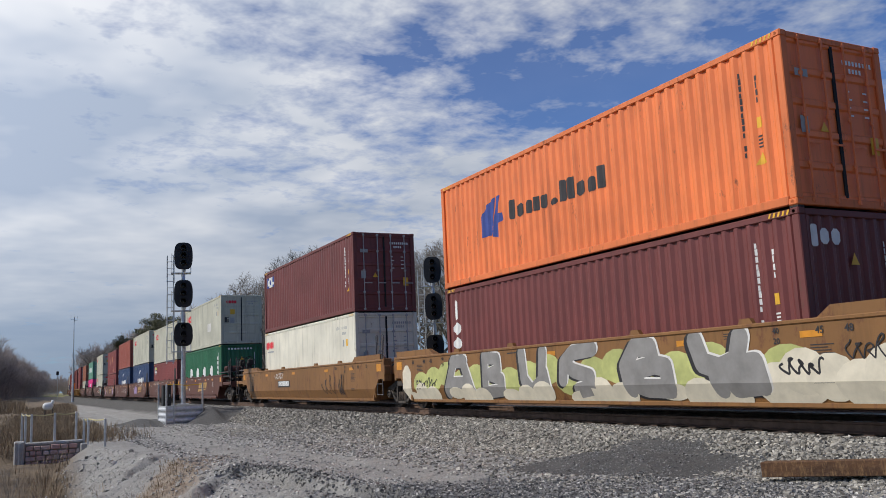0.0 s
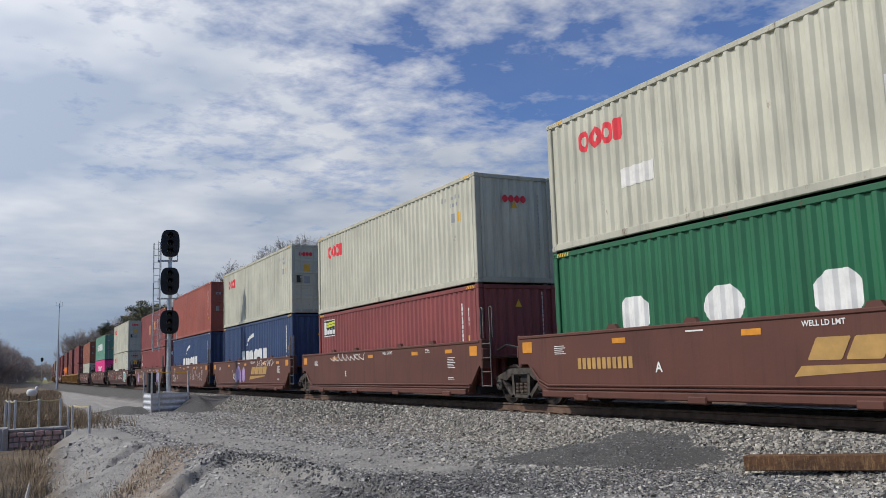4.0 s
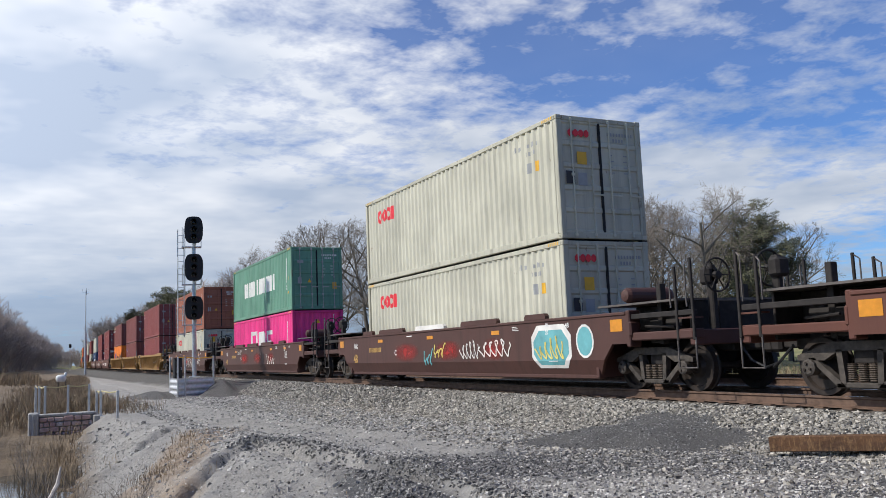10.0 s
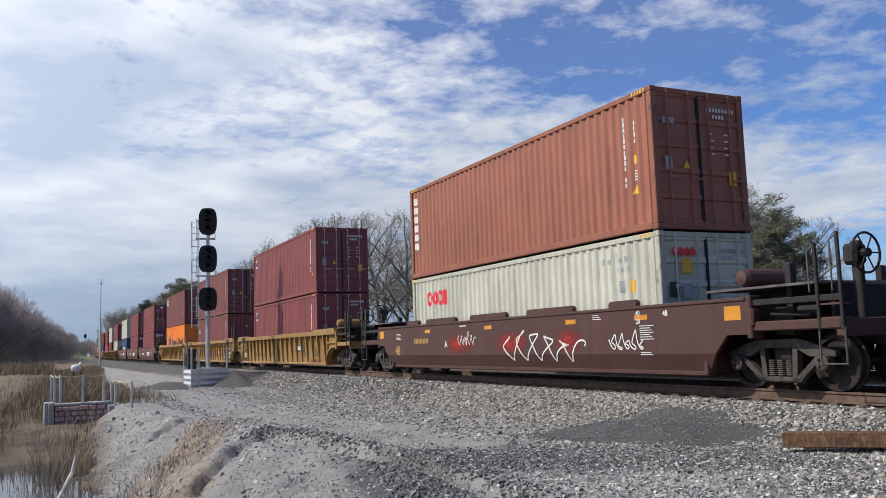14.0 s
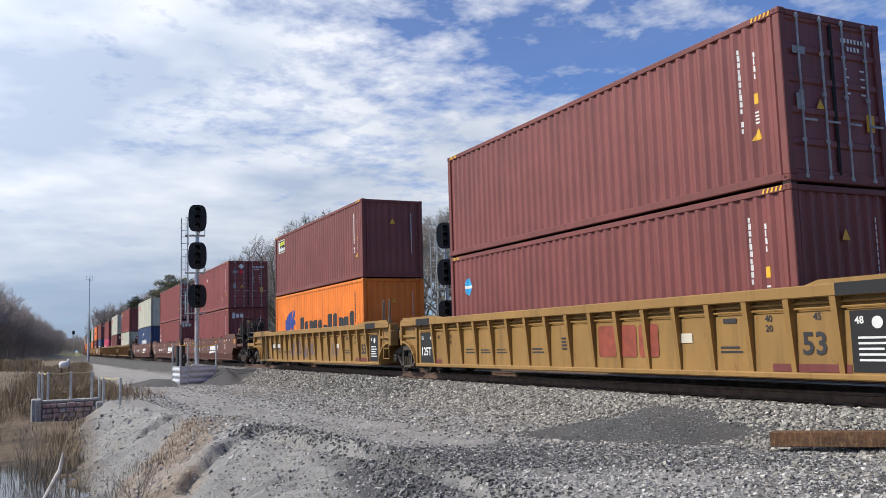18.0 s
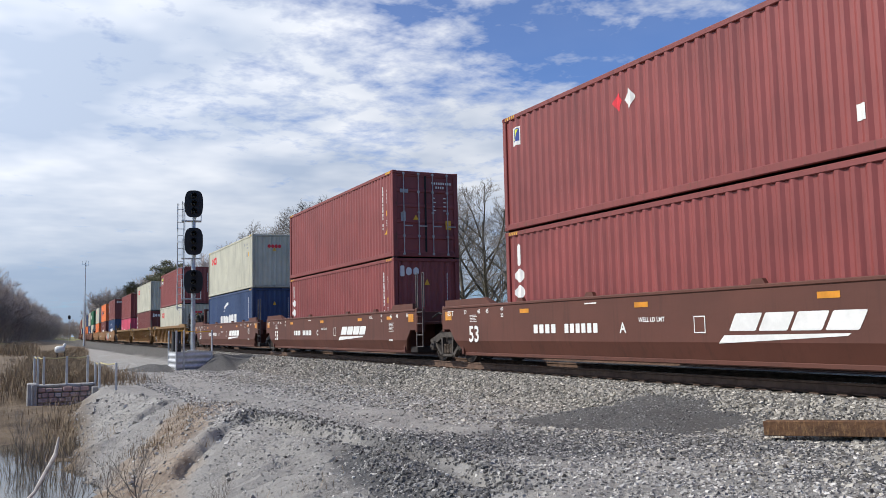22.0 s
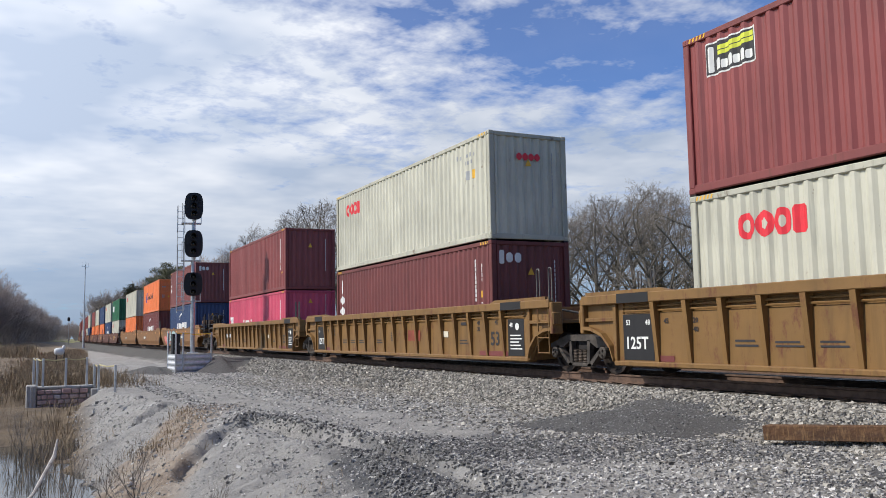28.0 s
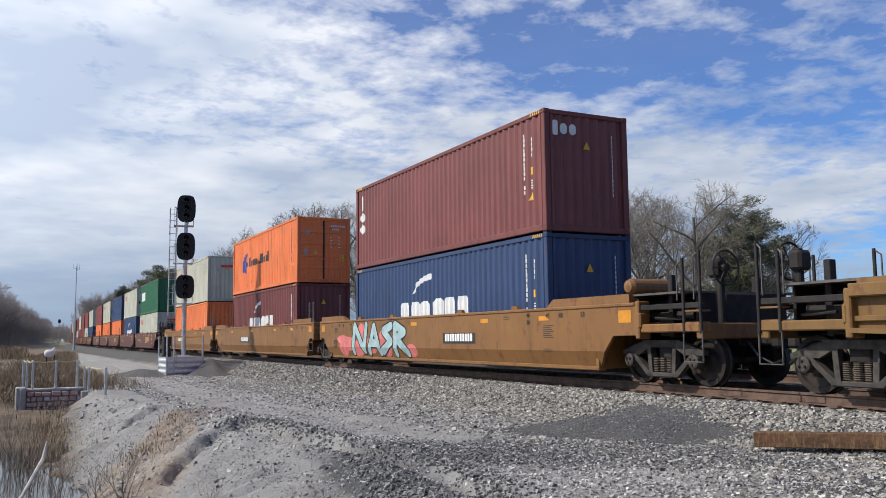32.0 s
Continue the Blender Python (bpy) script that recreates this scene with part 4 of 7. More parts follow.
            part("hose_run", cached(("hose_run", hw, tc, k), lambda: Shape().tube([(-0.8, k * hw, 1.3), (-0.85, k * (hw + 0.5), 1.42), (-0.7, k * (tc - 0.3), 1.3), (-0.6, k * tc, 1.2)], 0.03, 6)), M["black"], root)
        if kindend == "C" or k == -1:
            truck(root, k * tc)
    # lettering and reflectors on the side towards the camera
    xs = -1.494 if not ribbed else -1.364
    for i, (im, polys) in enumerate(marks):
        me = cached(("car_marking", repr(polys)[:300], xs, i, ledge), lambda: slices([h for p in polys for h in halves(p)], [], lambda u, v: (xs - 0.003 - 0.0015 * i + (0 if ribbed else 1.49 - car_x(v, not ledge)), -u, v)))
        tagged(part("car_marking", me, M[im], root), kind="stuff")
    if not ribbed:
        refl = [rr(-e1 + 0.12, 1.18, -e1 + 0.5, 1.42), rr(e0 - 0.5, 1.18, e0 - 0.12, 1.42)] + [rr(u, 1.28, u + 0.4, 1.38) for u in (-hw * 0.62, -hw * 0.1, hw * 0.42, hw * 0.75)]
        me = cached(("reflector", kind, e0, e1), lambda: slices(refl, [], lambda u, v: (xs - 0.002, -u, v)))
        tagged(part("reflector", me, M["ink_orange"], root), kind="stuff")
        small = bars(-hw * 0.93, 1.12, 0.40, 0.20, 5, 0.35) + bars(hw * 0.77, 0.90, 0.42, 0.30, 7, 0.32) + bars(hw * 0.77, 0.60, 0.36, 0.08, 2, 0.35) + bars(hw * 0.56, 1.34, 0.30, 0.12, 3, 0.35) + bars(-hw * 0.30, 1.40, 0.42, 0.03, 1, 0.9)
        me = cached(("small_print", kind, ink), lambda: slices(small, [], lambda u, v: (xs - 0.002, -u, v)))
        tagged(part("small_print", me, M[ink], root), kind="stuff")
    for words, size, u, v, im in letter:
        part("lettering", text_mesh(words, size), M[im], root, "", facing_out(xs - 0.006, -u, v))
    return root


def stripe_logo(u0, u1, v0, v1, im):
    """The railway's mark as plain leaning blocks over a wedge."""
    w, h = u1 - u0, v1 - v0
    return [(im, blocks(u0 + 0.09 * w, u0 + 0.99 * w, v0 + 0.42 * h, v1, 4, 0.10, 0.08, (), 0.32 * h) + [[(u0, v0), (u0 + 0.05 * w, v0 + 0.28 * h), (u0 + 0.92 * w, v0 + 0.33 * h), (u0 + 0.90 * w, v0 + 0.25 * h)]])]


def number_bars(u, v, n, h, im, gap=0.3):
    return [(im, blocks(u, u + n * h * 0.72, v, v + h, n, gap, 0.1))]


def scrawls(car, ribbed, *rows):
    bent = car["well"] > 40
    xs = -1.494 if not ribbed else -1.364
    for k, (seed, u0, u1, v0, v1, loops, im, w) in enumerate(rows):
        s, v, f = scrawl(seed, u0, u1, v0, v1, loops, w)
        s.add([(xs - 0.009 - 0.001 * k + (0 if ribbed else 1.49 - car_x(z, bent)), -u, z) for u, z in v], f)
        part("graffiti", s, M[im], car, "looping sprayed line")


def splash(car, rows, joined=False):
    """Filled sprayed shapes: each row is a material and its outlines, one coat over another."""
    for i, (im, polys) in enumerate(rows):
        coat = Shape()
        for j, poly in enumerate(polys):
            sheet = slices(halves(poly), [], lambda u, v: (-car_x(v, car["well"] > 40) - 0.0062 - 0.0012 * i - 0.00003 * j, -u, v))
            if joined:
                coat.add(sheet.v, sheet.f)
            else:
                part("graffiti", sheet, M[im], car)
        if joined and polys:
            tagged(part("graffiti", coat, M[im], car, "one coat of sprayed lettering"), kind="stuff")


m, nt, ln, b = material("red_spray_mist", 0.7)
b.inputs["Base Color"].default_value = (0.36, 0.022, 0.018, 1)
mist = nt.new("ShaderNodeMapping")
mist.inputs["Location"].default_value, mist.inputs["Scale"].default_value = (0, -1, -1), (0, 2, 2)
ln.new(nt.new("ShaderNodeTexCoord").outputs["Generated"], mist.inputs[0])
mist_r = nt.new("ShaderNodeVectorMath")
mist_r.operation = "LENGTH"
ln.new(mist.outputs[0], mist_r.inputs[0])
mist_a = nt.new("ShaderNodeMapRange")
mist_a.inputs["From Min"].default_value, mist_a.inputs["From Max"].default_value = 1.0, 0.25
mist_a.inputs["To Max"].default_value = 0.85
ln.new(mist_r.outputs["Value"], mist_a.inputs["Value"])
mist_n = nt.new("ShaderNodeMath")
mist_n.operation = "MULTIPLY"
ln.new(mist_a.outputs[0], mist_n.inputs[0])
ln.new(noise_of(nt, ln, 3.0, 4, 0.6, 0.2, 0.6), mist_n.inputs[1])
ln.new(mist_n.outputs[0], b.inputs["Alpha"])
M["spray_mist"] = m


def overspray(car, cu, cv, ru, rv):
    """A soft-edged patch of sprayed red."""
    part("graffiti", slices([ell(cu, cv, ru, rv, 28)], [], lambda u, v: (-1.4985, -u, v)), M["spray_mist"], car, "soft sprayed red patch")


# ---- the train ----
TRAIN = []


def load(q, car, top, low):
    """Puts a car and the two boxes in it on the line; q: how far up the line its middle is at the start."""
    low_h = LOW if low.get("low") else HIGH
    TRAIN.append((car, q, 0.0))
    for spec, z in ((low, 0.424), (top, 0.424 + low_h + 0.032)):
        spec = dict(spec)
        spec["high"] = not spec.pop("low", False)
        made = container(None, **spec)
        TRAIN.append((made, q, z))
        if z > 1:
            # locks between the corners of the two boxes
            for sx in (-1, 1):
                for sy in (-1, 1):
                    part("twist_lock", cached(("twist_lock", 0), lambda: Shape().box(-0.075, 0.075, -0.08, 0.08, -0.032, 0.0)), M["steel"], made, "", Matrix.Translation((sx * 1.13, sy * (LEN / 2 - 0.09), 0)))


def box(c, words, logos=(), doors=True, **more):
    """A container's looks: colour, its label, marks and which end it shows."""
    return dict(c=c, label=words, logos=logos, doors=doors, **more)


def grey_box(doors=True, words="pale grey corrugated shipping container with red marks", **more):
    return box("grey", words, ("rings",), doors, ink="ink_grey", end_logo="rings", flat_marks=True, **more)


def blue_box(doors=False, **more):
    return box("blue", "dark blue corrugated shipping container with large white marks", ("swoosh",), doors, **more)


def red_box(words="dusty red corrugated shipping container", logos=(), doors=True, c="red", **more):
    return box(c, words, logos, doors, **more)




def ends53(im="ink_white", extra=()):
    """The length numbers along a 53-foot well's side."""
    return [("53", 0.36 if im == "ink_black" else 0.58, -7.65, 0.60, im), ("53", 0.15, -7.9, 1.33, im), ("48", 0.15, -7.15, 1.33, im), ("45", 0.15, -6.7, 1.33, im), ("40", 0.13, -5.95, 1.37, im), ("20", 0.13, -5.95, 1.21, im),
            ("40", 0.13, 5.6, 1.37, im), ("20", 0.13, 5.6, 1.21, im), ("45", 0.15, 6.4, 1.33, im), ("48", 0.15, 6.9, 1.33, im), ("53", 0.15, 7.7, 1.33, im)] + list(extra)


def tan_car(lead, trail, extra=(), marks=(), at=-3.0, words="tan steel well car with rust-stained flat sides"):
    plate = [("ink_black", [rr(at, 0.76, at + 1.85, 1.04)])] + number_bars(at + 0.14, 0.82, 11, 0.2, "ink_white", 0.25)
    return well_car(53, "tan", words, lead, trail, marks=list(marks) or plate, ink="ink_black", letter=ends53("ink_black", extra))


def small_car(lead, trail, unit, mark=True, words="reddish brown steel well car with flat sides"):
    mk = (stripe_logo(0.34, 3.2, 0.62, 1.19, "ink_gold") if mark else []) + (number_bars(-5.0, 0.80, 11, 0.22, "ink_gold") if unit in "AB" else [])
    return well_car(40, "brown", words, lead, trail, marks=mk, letter=[(unit, 0.26, -2.68, 0.72, "ink_white"), ("WELL LD LMT", 0.12, 0.55, 1.36, "ink_white")], ledge=True)


def long_brown(lead, trail, unit):
    mk = stripe_logo(1.37, 4.2, 0.60, 1.10, "ink_white") + [("ink_white", blocks(-4.45, -3.48, 0.80, 1.00, 4, 0.3, 0.1) + blocks(-3.2, -1.95, 0.80, 1.0, 6, 0.3, 0.1))] + [("ink_white", [rr(0.80, 0.78, 1.08, 1.08)])] + [("brown", [rr(0.82, 0.80, 1.06, 1.06)])]
    return well_car(53, "brown", "reddish brown steel well car, clean flat sides with white numbers", lead, trail, marks=mk, letter=ends53("ink_white", [("125 T", 0.18, -8.95, 1.30, "ink_white"), (unit, 0.28, -1.28, 0.80, "ink_white"), ("WELL LD LMT", 0.12, -0.70, 1.00, "ink_white")]), tall=True)


def old_brown(unit):
    mk = number_bars(-5.4, 0.97, 10, 0.15, "ink_gold")
    made = well_car(48, "dark_brown", "dark brown steel well car with sprayed graffiti and red patches", "C", "C", marks=mk,
                    letter=[("48", 0.40, -6.95, 0.63, "ink_gold"), (unit, 0.24, -3.2, 0.85, "ink_white"), ("40", 0.13, 5.6, 1.37, "ink_white"), ("20", 0.13, 5.6, 1.21, "ink_white"), ("48", 0.15, 6.4, 1.33, "ink_white")])
    for k, u in enumerate((-5.5, -3.45, -0.55, 2.45, 5.2)):
        half_ = 0.45 if k in (0, 4) else 0.98
        plate_ = cached(("rub_plate", half_), lambda: Shape().prism([(-half_, 0.0), (half_, 0.0), (half_, 0.07), (half_ - 0.06, 0.13), (-half_ + 0.06, 0.13), (-half_, 0.07)], -1.512, -1.40))
        part("rub_plate", plate_, M["chalk"] if unit == "C" and k == 2 else M["dark_brown"], made, "white-painted plate" if unit == "C" and k == 2 else "", Matrix.Translation((0, -u, 1.558)))
    for u, w in ((-2.3, 1.0), (0.6, 0.9), (3.2, 0.6)):
        overspray(made, u, 0.93, w, 0.30)
    return made


def ribbed_car(c, lead, trail, plates=True, number_at=None):
    mk = []
    if plates:
        sides = ([(-7.95, -7.05)] if trail == "A" else []) + ([(7.10, 7.85)] if lead == "A" else [])
        if sides:
            mk.append(("black_panel", [rr(a, 0.34, b, 1.23) for a, b in sides]))
    mk += [("ink_black", bars(-3.3, 0.62, 0.5, 0.14, 2)), ("ink_black", bars(-5.0, 0.62, 0.5, 0.16, 2) + bars(-4.15, 0.62, 0.55, 0.13, 2) + bars(4.5, 0.62, 0.5, 0.15, 2) + bars(-1.6, 0.62, 0.5, 0.16, 2)),
           ("maroon", [rr(-7.0, 0.33, -6.5, 0.44), rr(5.62, 0.33, 7.08, 0.45)]),
           ("faded_red", [] if number_at is not None else blocks(1.02, 2.98, 0.54, 1.17, 3, 0.12, 0.1) if c == "yellow_tan" else blocks(1.02, 1.98, 0.70, 1.02, 3, 0.12, 0.1)),
           ("spray_cream", [rr(3.38, 0.80, 3.82, 0.97)]), ("ink_black", bars(-0.35, 0.70, 0.22, 0.3, 4, 0.5) + [rr(4.6, 1.12, 4.9, 1.2)])]
    tx = [("53", 0.48, 6.22, 0.60, "ink_black"), ("45", 0.15, 6.46, 1.12, "ink_black"), ("20", 0.13, -5.98, 1.04, "ink_black"), ("40", 0.13, -5.98, 0.88, "ink_black"), ("45", 0.13, -6.75, 1.04, "ink_black"), ("40", 0.15, 5.52, 1.12, "ink_black"), ("20", 0.15, 5.52, 0.96, "ink_black")]
    if trail == "A":
        tx += [("125T", 0.33, -7.90, 0.56, "ink_white"), ("53", 0.14, -7.86, 1.02, "ink_white"), ("48", 0.14, -7.28, 1.02, "ink_white")]
    if lead == "A":
        tx += [("48", 0.15, 7.18, 1.04, "ink_white")]
        mk.append(("ink_white", bars(7.22, 0.50, 0.55, 0.40, 5, 0.4) + [ell(7.55, 1.05, 0.09, 0.09, 12)]))
    if number_at is not None:
        mk += [("ink_black", [rr(number_at, 0.80, number_at + 1.6, 1.08)])] + number_bars(number_at + 0.12, 0.86, 10, 0.18, "ink_white", 0.25)
    words = "yellow ribbed steel well car with black end panels" if c == "yellow_tan" else "ochre ribbed steel well car, grimy and worn"
    made = well_car(53, c, words, lead, trail, ribbed=True, marks=mk, letter=tx)
    for k, on in ((1, trail == "A"), (-1, lead == "A")):
        if on and plates:
            part("chord_patch", cached(("chord_patch", k), lambda: Shape().box(-1.519, -1.50, *sorted((k * 7.0, k * 7.95)), 1.455, 1.642)), M["black_panel"], made)
    return made


HALF = LEN / 2

# first cars: two tan 53-foot wells
car = tan_car("A", "A", marks=[("spray_cream", [rr(-8.6, 0.35, -8.0, 1.3, 0.2)])], words="tan well car covered with big grey and cream graffiti")


def clipped(polys):
    """Keeps sprayed shapes on the side of the car."""
    return [[(u, min(max(v, 0.275), 1.54)) for u, v in p] for p in polys]


leafy = [ell(-7.3 + i * 0.82, 0.75 + 0.12 * (i % 3), 0.52, 0.34) for i in range(17)]
# fat sprayed letters: their strokes in a box one wide and one high
STROKES = {"A": [[(0.06, 0), (0.36, 1.0)], [(0.94, 0), (0.62, 1.0)], [(0.25, 0.28), (0.78, 0.28)], [(0.3, 0.92), (0.7, 0.92)]],
           "B": [[(0.14, 0), (0.14, 1.0)], [(0.14, 0.96), (0.7, 0.9), (0.72, 0.62), (0.3, 0.5)], [(0.3, 0.5), (0.85, 0.36), (0.85, 0.08), (0.14, 0.02)]],
           "U": [[(0.08, 1.0), (0.14, 0.34), (0.42, 0.05), (0.78, 0.28), (0.86, 1.0)], [(0.86, 0.5), (0.98, 0.02)]],
           "S": [[(0.95, 0.98), (0.4, 0.92), (0.14, 0.7), (0.42, 0.5), (0.86, 0.36), (0.84, 0.1), (0.5, 0.04)], [(0.14, 0.7), (0.1, 0.3)]],
           "E": [[(0.2, 0.06), (0.12, 0.55), (0.34, 0.95), (0.66, 0.94), (0.72, 0.56), (0.35, 0.46)], [(0.2, 0.2), (0.5, 0.06), (0.96, 0.04)], [(0.72, 0.56), (0.94, 0.5), (0.98, 0.1)]],
           "Y": [[(0.06, 1.0), (0.16, 0.55), (0.42, 0.42), (0.66, 0.55), (0.74, 1.0)], [(0.34, 0.42), (0.4, 0.05)], [(0.56, 0.42), (0.62, 0.06), (0.98, 0.12)], [(0.66, 0.46), (0.92, 0.5), (0.98, 0.1)]]}


def stroke(pts, w):
    """A sprayed line of one width as quads with round joints."""
    out = [ell(u, v, w / 2, w / 2, 12) for u, v in pts]
    for (ua, va), (ub, vb) in zip(pts, pts[1:]):
        k = w / 2 / math.hypot(ub - ua, vb - va)
        du, dv = -(vb - va) * k, (ub - ua) * k
        out.append([(ua + du, va + dv), (ub + du, vb + dv), (ub - du, vb - dv), (ua - du, va - dv)])
    return out


lets, edge, shine = [], [], []
for letter_, u0, u1, w in (("A", -5.95, -4.0, 0.34), ("B", -3.85, -2.45, 0.30), ("U", -2.05, -0.6, 0.31), ("S", -0.45, 1.15, 0.32), ("E", 1.6, 3.35, 0.36), ("Y", 3.6, 5.5, 0.37)):
    for line in STROKES[letter_]:
        pts = [(u0 + w / 2 + (u1 - u0 - w) * a, 0.32 + w / 2 + (1.22 - w) * b_) for a, b_ in line]
        lets += stroke(pts, w)
        edge += stroke([(u - 0.085, v - 0.03) for u, v in pts], w)
        shine += stroke([(u + 0.045, v + 0.03) for u, v in pts], w)
cloud = [ell(-8.0 + i * 0.7, 0.36 + 0.06 * ((i * 5) % 3), 0.42, 0.16 + 0.05 * ((i * 3) % 4)) for i in range(21) if i % 4 != 3]
cloud += [ell(5.6 + i * 0.5, 0.58 + 0.1 * ((i * 5) % 3), 0.45, 0.36) for i in range(6)]
splash(car, [("spray_green", clipped(leafy))])
splash(car, [(None, []), ("spray_black", clipped(edge)), ("chalk", clipped(shine)), ("spray_grey", clipped(lets))], True)
splash(car, [(None, [])] * 4 + [("spray_cream", clipped(cloud))])
scrawls(car, False, (3, 5.72, 6.45, 0.72, 1.05, 4, "spray_black", 0.05), (4, -7.3, -6.3, 0.62, 0.92, 6, "spray_black", 0.03), (9, 6.9, 7.6, 0.9, 1.3, 4, "spray_black", 0.03))
load(9.04 + HALF, car, box("orange", "orange corrugated shipping container with rusty edges", ("crest",), True, ink="ink_black"),
     red_box("dark maroon corrugated shipping container", ("stack",), False, "maroon", end_logo="stack"))
car = tan_car("A", "C")
scrawls(car, False, (11, -3.4, -2.2, 1.1, 1.45, 5, "chalk", 0.035), (12, 3.2, 4.6, 0.4, 1.3, 3, "spray_black", 0.04), (13, 5.0, 5.5, 0.35, 1.35, 3, "spray_black", 0.05))
load(28.36 + HALF, car, red_box("maroon corrugated shipping container with a small blue emblem", ("trio",), True, "maroon"),
     box("white", "white smooth-sided refrigerated container", ("cool",), True, smooth=True, ink="ink_grey", flat_marks=True))
# a five-unit set of short brown wells
load(50.43 + HALF, small_car("C", "A", "A"), grey_box(True, "weathered grey corrugated shipping container with pale patches", low=False) | dict(logos=("rings", "greypatch"), c="grey"),
     box("green", "deep green corrugated shipping container with wide white marks", ("four",), False, end_logo="four"))
car = small_car("A", "A", "E", False)
scrawls(car, False, (21, -4.0, -0.9, 1.22, 1.52, 8, "chalk", 0.032))
load(65.95 + HALF, car, grey_box(False), red_box("dusty red corrugated container with a black and lime emblem", ("beam",), False, low=True))
car = small_car("A", "A", "D")
splash(car, [("spray_lilac", [rr(-2.5, 0.45, -1.9, 1.25, 0.2, 0.3), rr(-1.7, 0.42, -1.1, 1.3, 0.22, -0.3), rr(-1.0, 0.5, -0.5, 1.2, 0.15)])])
scrawls(car, False, (22, 1.6, 4.3, 1.15, 1.5, 8, "chalk", 0.03), (23, -2.9, -2.4, 0.4, 1.4, 1, "chalk", 0.05))
load(81.44 + HALF, car, grey_box(True), blue_box())
car = small_car("A", "A", "C", False)
scrawls(car, False, (24, -4.2, -3.2, 0.4, 1.4, 3, "chalk", 0.035), (25, 0.6, 1.9, 0.5, 1.35, 3, "chalk", 0.03), (26, 2.2, 3.4, 0.5, 1.35, 3, "chalk", 0.03), (27, 3.7, 5.0, 0.5, 1.4, 3, "chalk", 0.03))
load(96.78 + HALF, car, red_box("faded orange-red corrugated shipping container", (), True, "coral"), blue_box())
car = small_car("A", "C", "B")
splash(car, [("spray_lilac", [ell(-5.4, 0.75, 0.42, 0.4), rr(3.9, 0.45, 4.6, 1.45, 0.25, 0.1), rr(4.6, 0.42, 5.2, 1.1, 0.2, 0.2)])])
scrawls(car, False, (28, -3.3, -1.8, 0.4, 1.45, 3, "chalk", 0.04), (29, -5.8, -5.0, 0.45, 1.1, 3, "chalk", 0.035), (30, 3.9, 5.3, 0.5, 1.4, 4, "chalk", 0.03))
load(112.18 + HALF, car, red_box("red corrugated shipping container with orange primer patches", ("patches",), True), red_box("dull red corrugated shipping container", ("stack",), False, "red", low=True, end_logo="stack"))
# three dark brown 48-foot wells
car = old_brown("C")
splash(car, [("chalk", [rr(5.0, 0.45, 6.6, 1.42, 0.25), ell(7.1, 1.02, 0.32, 0.36)]), ("spray_teal", [rr(5.08, 0.52, 6.5, 1.3, 0.25), ell(7.1, 1.02, 0.27, 0.31)])])
scrawls(car, False, (31, -1.0, -0.4, 0.45, 1.0, 3, "spray_teal", 0.06), (32, -0.3, 0.4, 0.7, 1.15, 3, "spray_yellow", 0.06), (33, 1.4, 2.4, 0.65, 1.25, 5, "chalk", 0.035), (34, 2.5, 4.0, 0.7, 1.25, 5, "chalk", 0.05), (35, 5.2, 6.3, 0.6, 1.2, 5, "spray_yellow", 0.05))
load(133.25 + HALF, car, grey_box(True, "cream-white corrugated shipping container with red marks"), grey_box(True, "cream-white corrugated shipping container with red marks"))
car = old_brown("B")
scrawls(car, False, (36, 2.4, 3.9, 0.4, 1.35, 4, "chalk", 0.04), (37, -3.9, -3.0, 1.1, 1.4, 5, "chalk", 0.03))
load(155.02 + HALF, car, box("jade", "pale green corrugated shipping container with rusty rims", ("long",), True), box("pink", "magenta pink corrugated shipping container", ("gate",), False, low=True))
car = old_brown("A")
scrawls(car, False, (38, 0.4, 3.6, 0.4, 1.35, 5, "chalk", 0.05), (39, -2.3, -1.3, 0.85, 1.3, 5, "chalk", 0.03), (40, 4.7, 5.8, 0.65, 1.1, 5, "chalk", 0.035))
load(176.82 + HALF, car, box("brick", "rust-brown corrugated shipping container", ("pillar",), True), grey_box(True, "mint-grey corrugated shipping container with red marks", low=True))
# three ribbed yellow wells
load(199.62 + HALF, ribbed_car("yellow_tan", "C", "A", number_at=3.05), red_box("bright dusty red corrugated container with a small flag emblem", ("flag",)), red_box("bright dusty red corrugated container with a small flag emblem", ("flag",)))
load(219.47 + HALF, ribbed_car("yellow_tan", "A", "A"), red_box("wine-red corrugated shipping container", (), True, "wine"), red_box("wine-red corrugated container with a light blue disc", ("disc",), False, "wine"))
car = ribbed_car("yellow_tan", "A", "C", number_at=-6.05)
scrawls(car, True, (41, -3.1, -2.3, 0.38, 1.2, 3, "spray_indigo", 0.045), (42, -2.1, -1.35, 0.38, 1.2, 3, "spray_indigo", 0.045), (43, -1.05, -0.35, 0.38, 1.2, 3, "spray_indigo", 0.045), (44, 0.1, 0.85, 0.5, 1.22, 4, "spray_indigo", 0.04), (45, 2.95, 3.65, 0.5, 1.22, 4, "spray_indigo", 0.04))
load(238.76 + HALF, car, red_box("dark wine corrugated container with a black and lime emblem", ("beam",), False, "wine"), box("amber", "bright orange corrugated shipping container", ("crest_big",), False, ink="ink_black"))
# three long brown wells
load(262.15 + HALF, long_brown("C", "A", "A"), red_box("red corrugated shipping container with diamond placards", ("flag", "hazard"), True, end_logo="hazard"), red_box("dull red corrugated shipping container", ("stack",), False, end_logo="stack"))
load(281.57 + HALF, long_brown("A", "A", "C"), red_box(), red_box("dull red corrugated shipping container", ("stack",), False, end_logo="stack"))
load(301.03 + HALF, long_brown("A", "C", "B"), grey_box(False), blue_box())
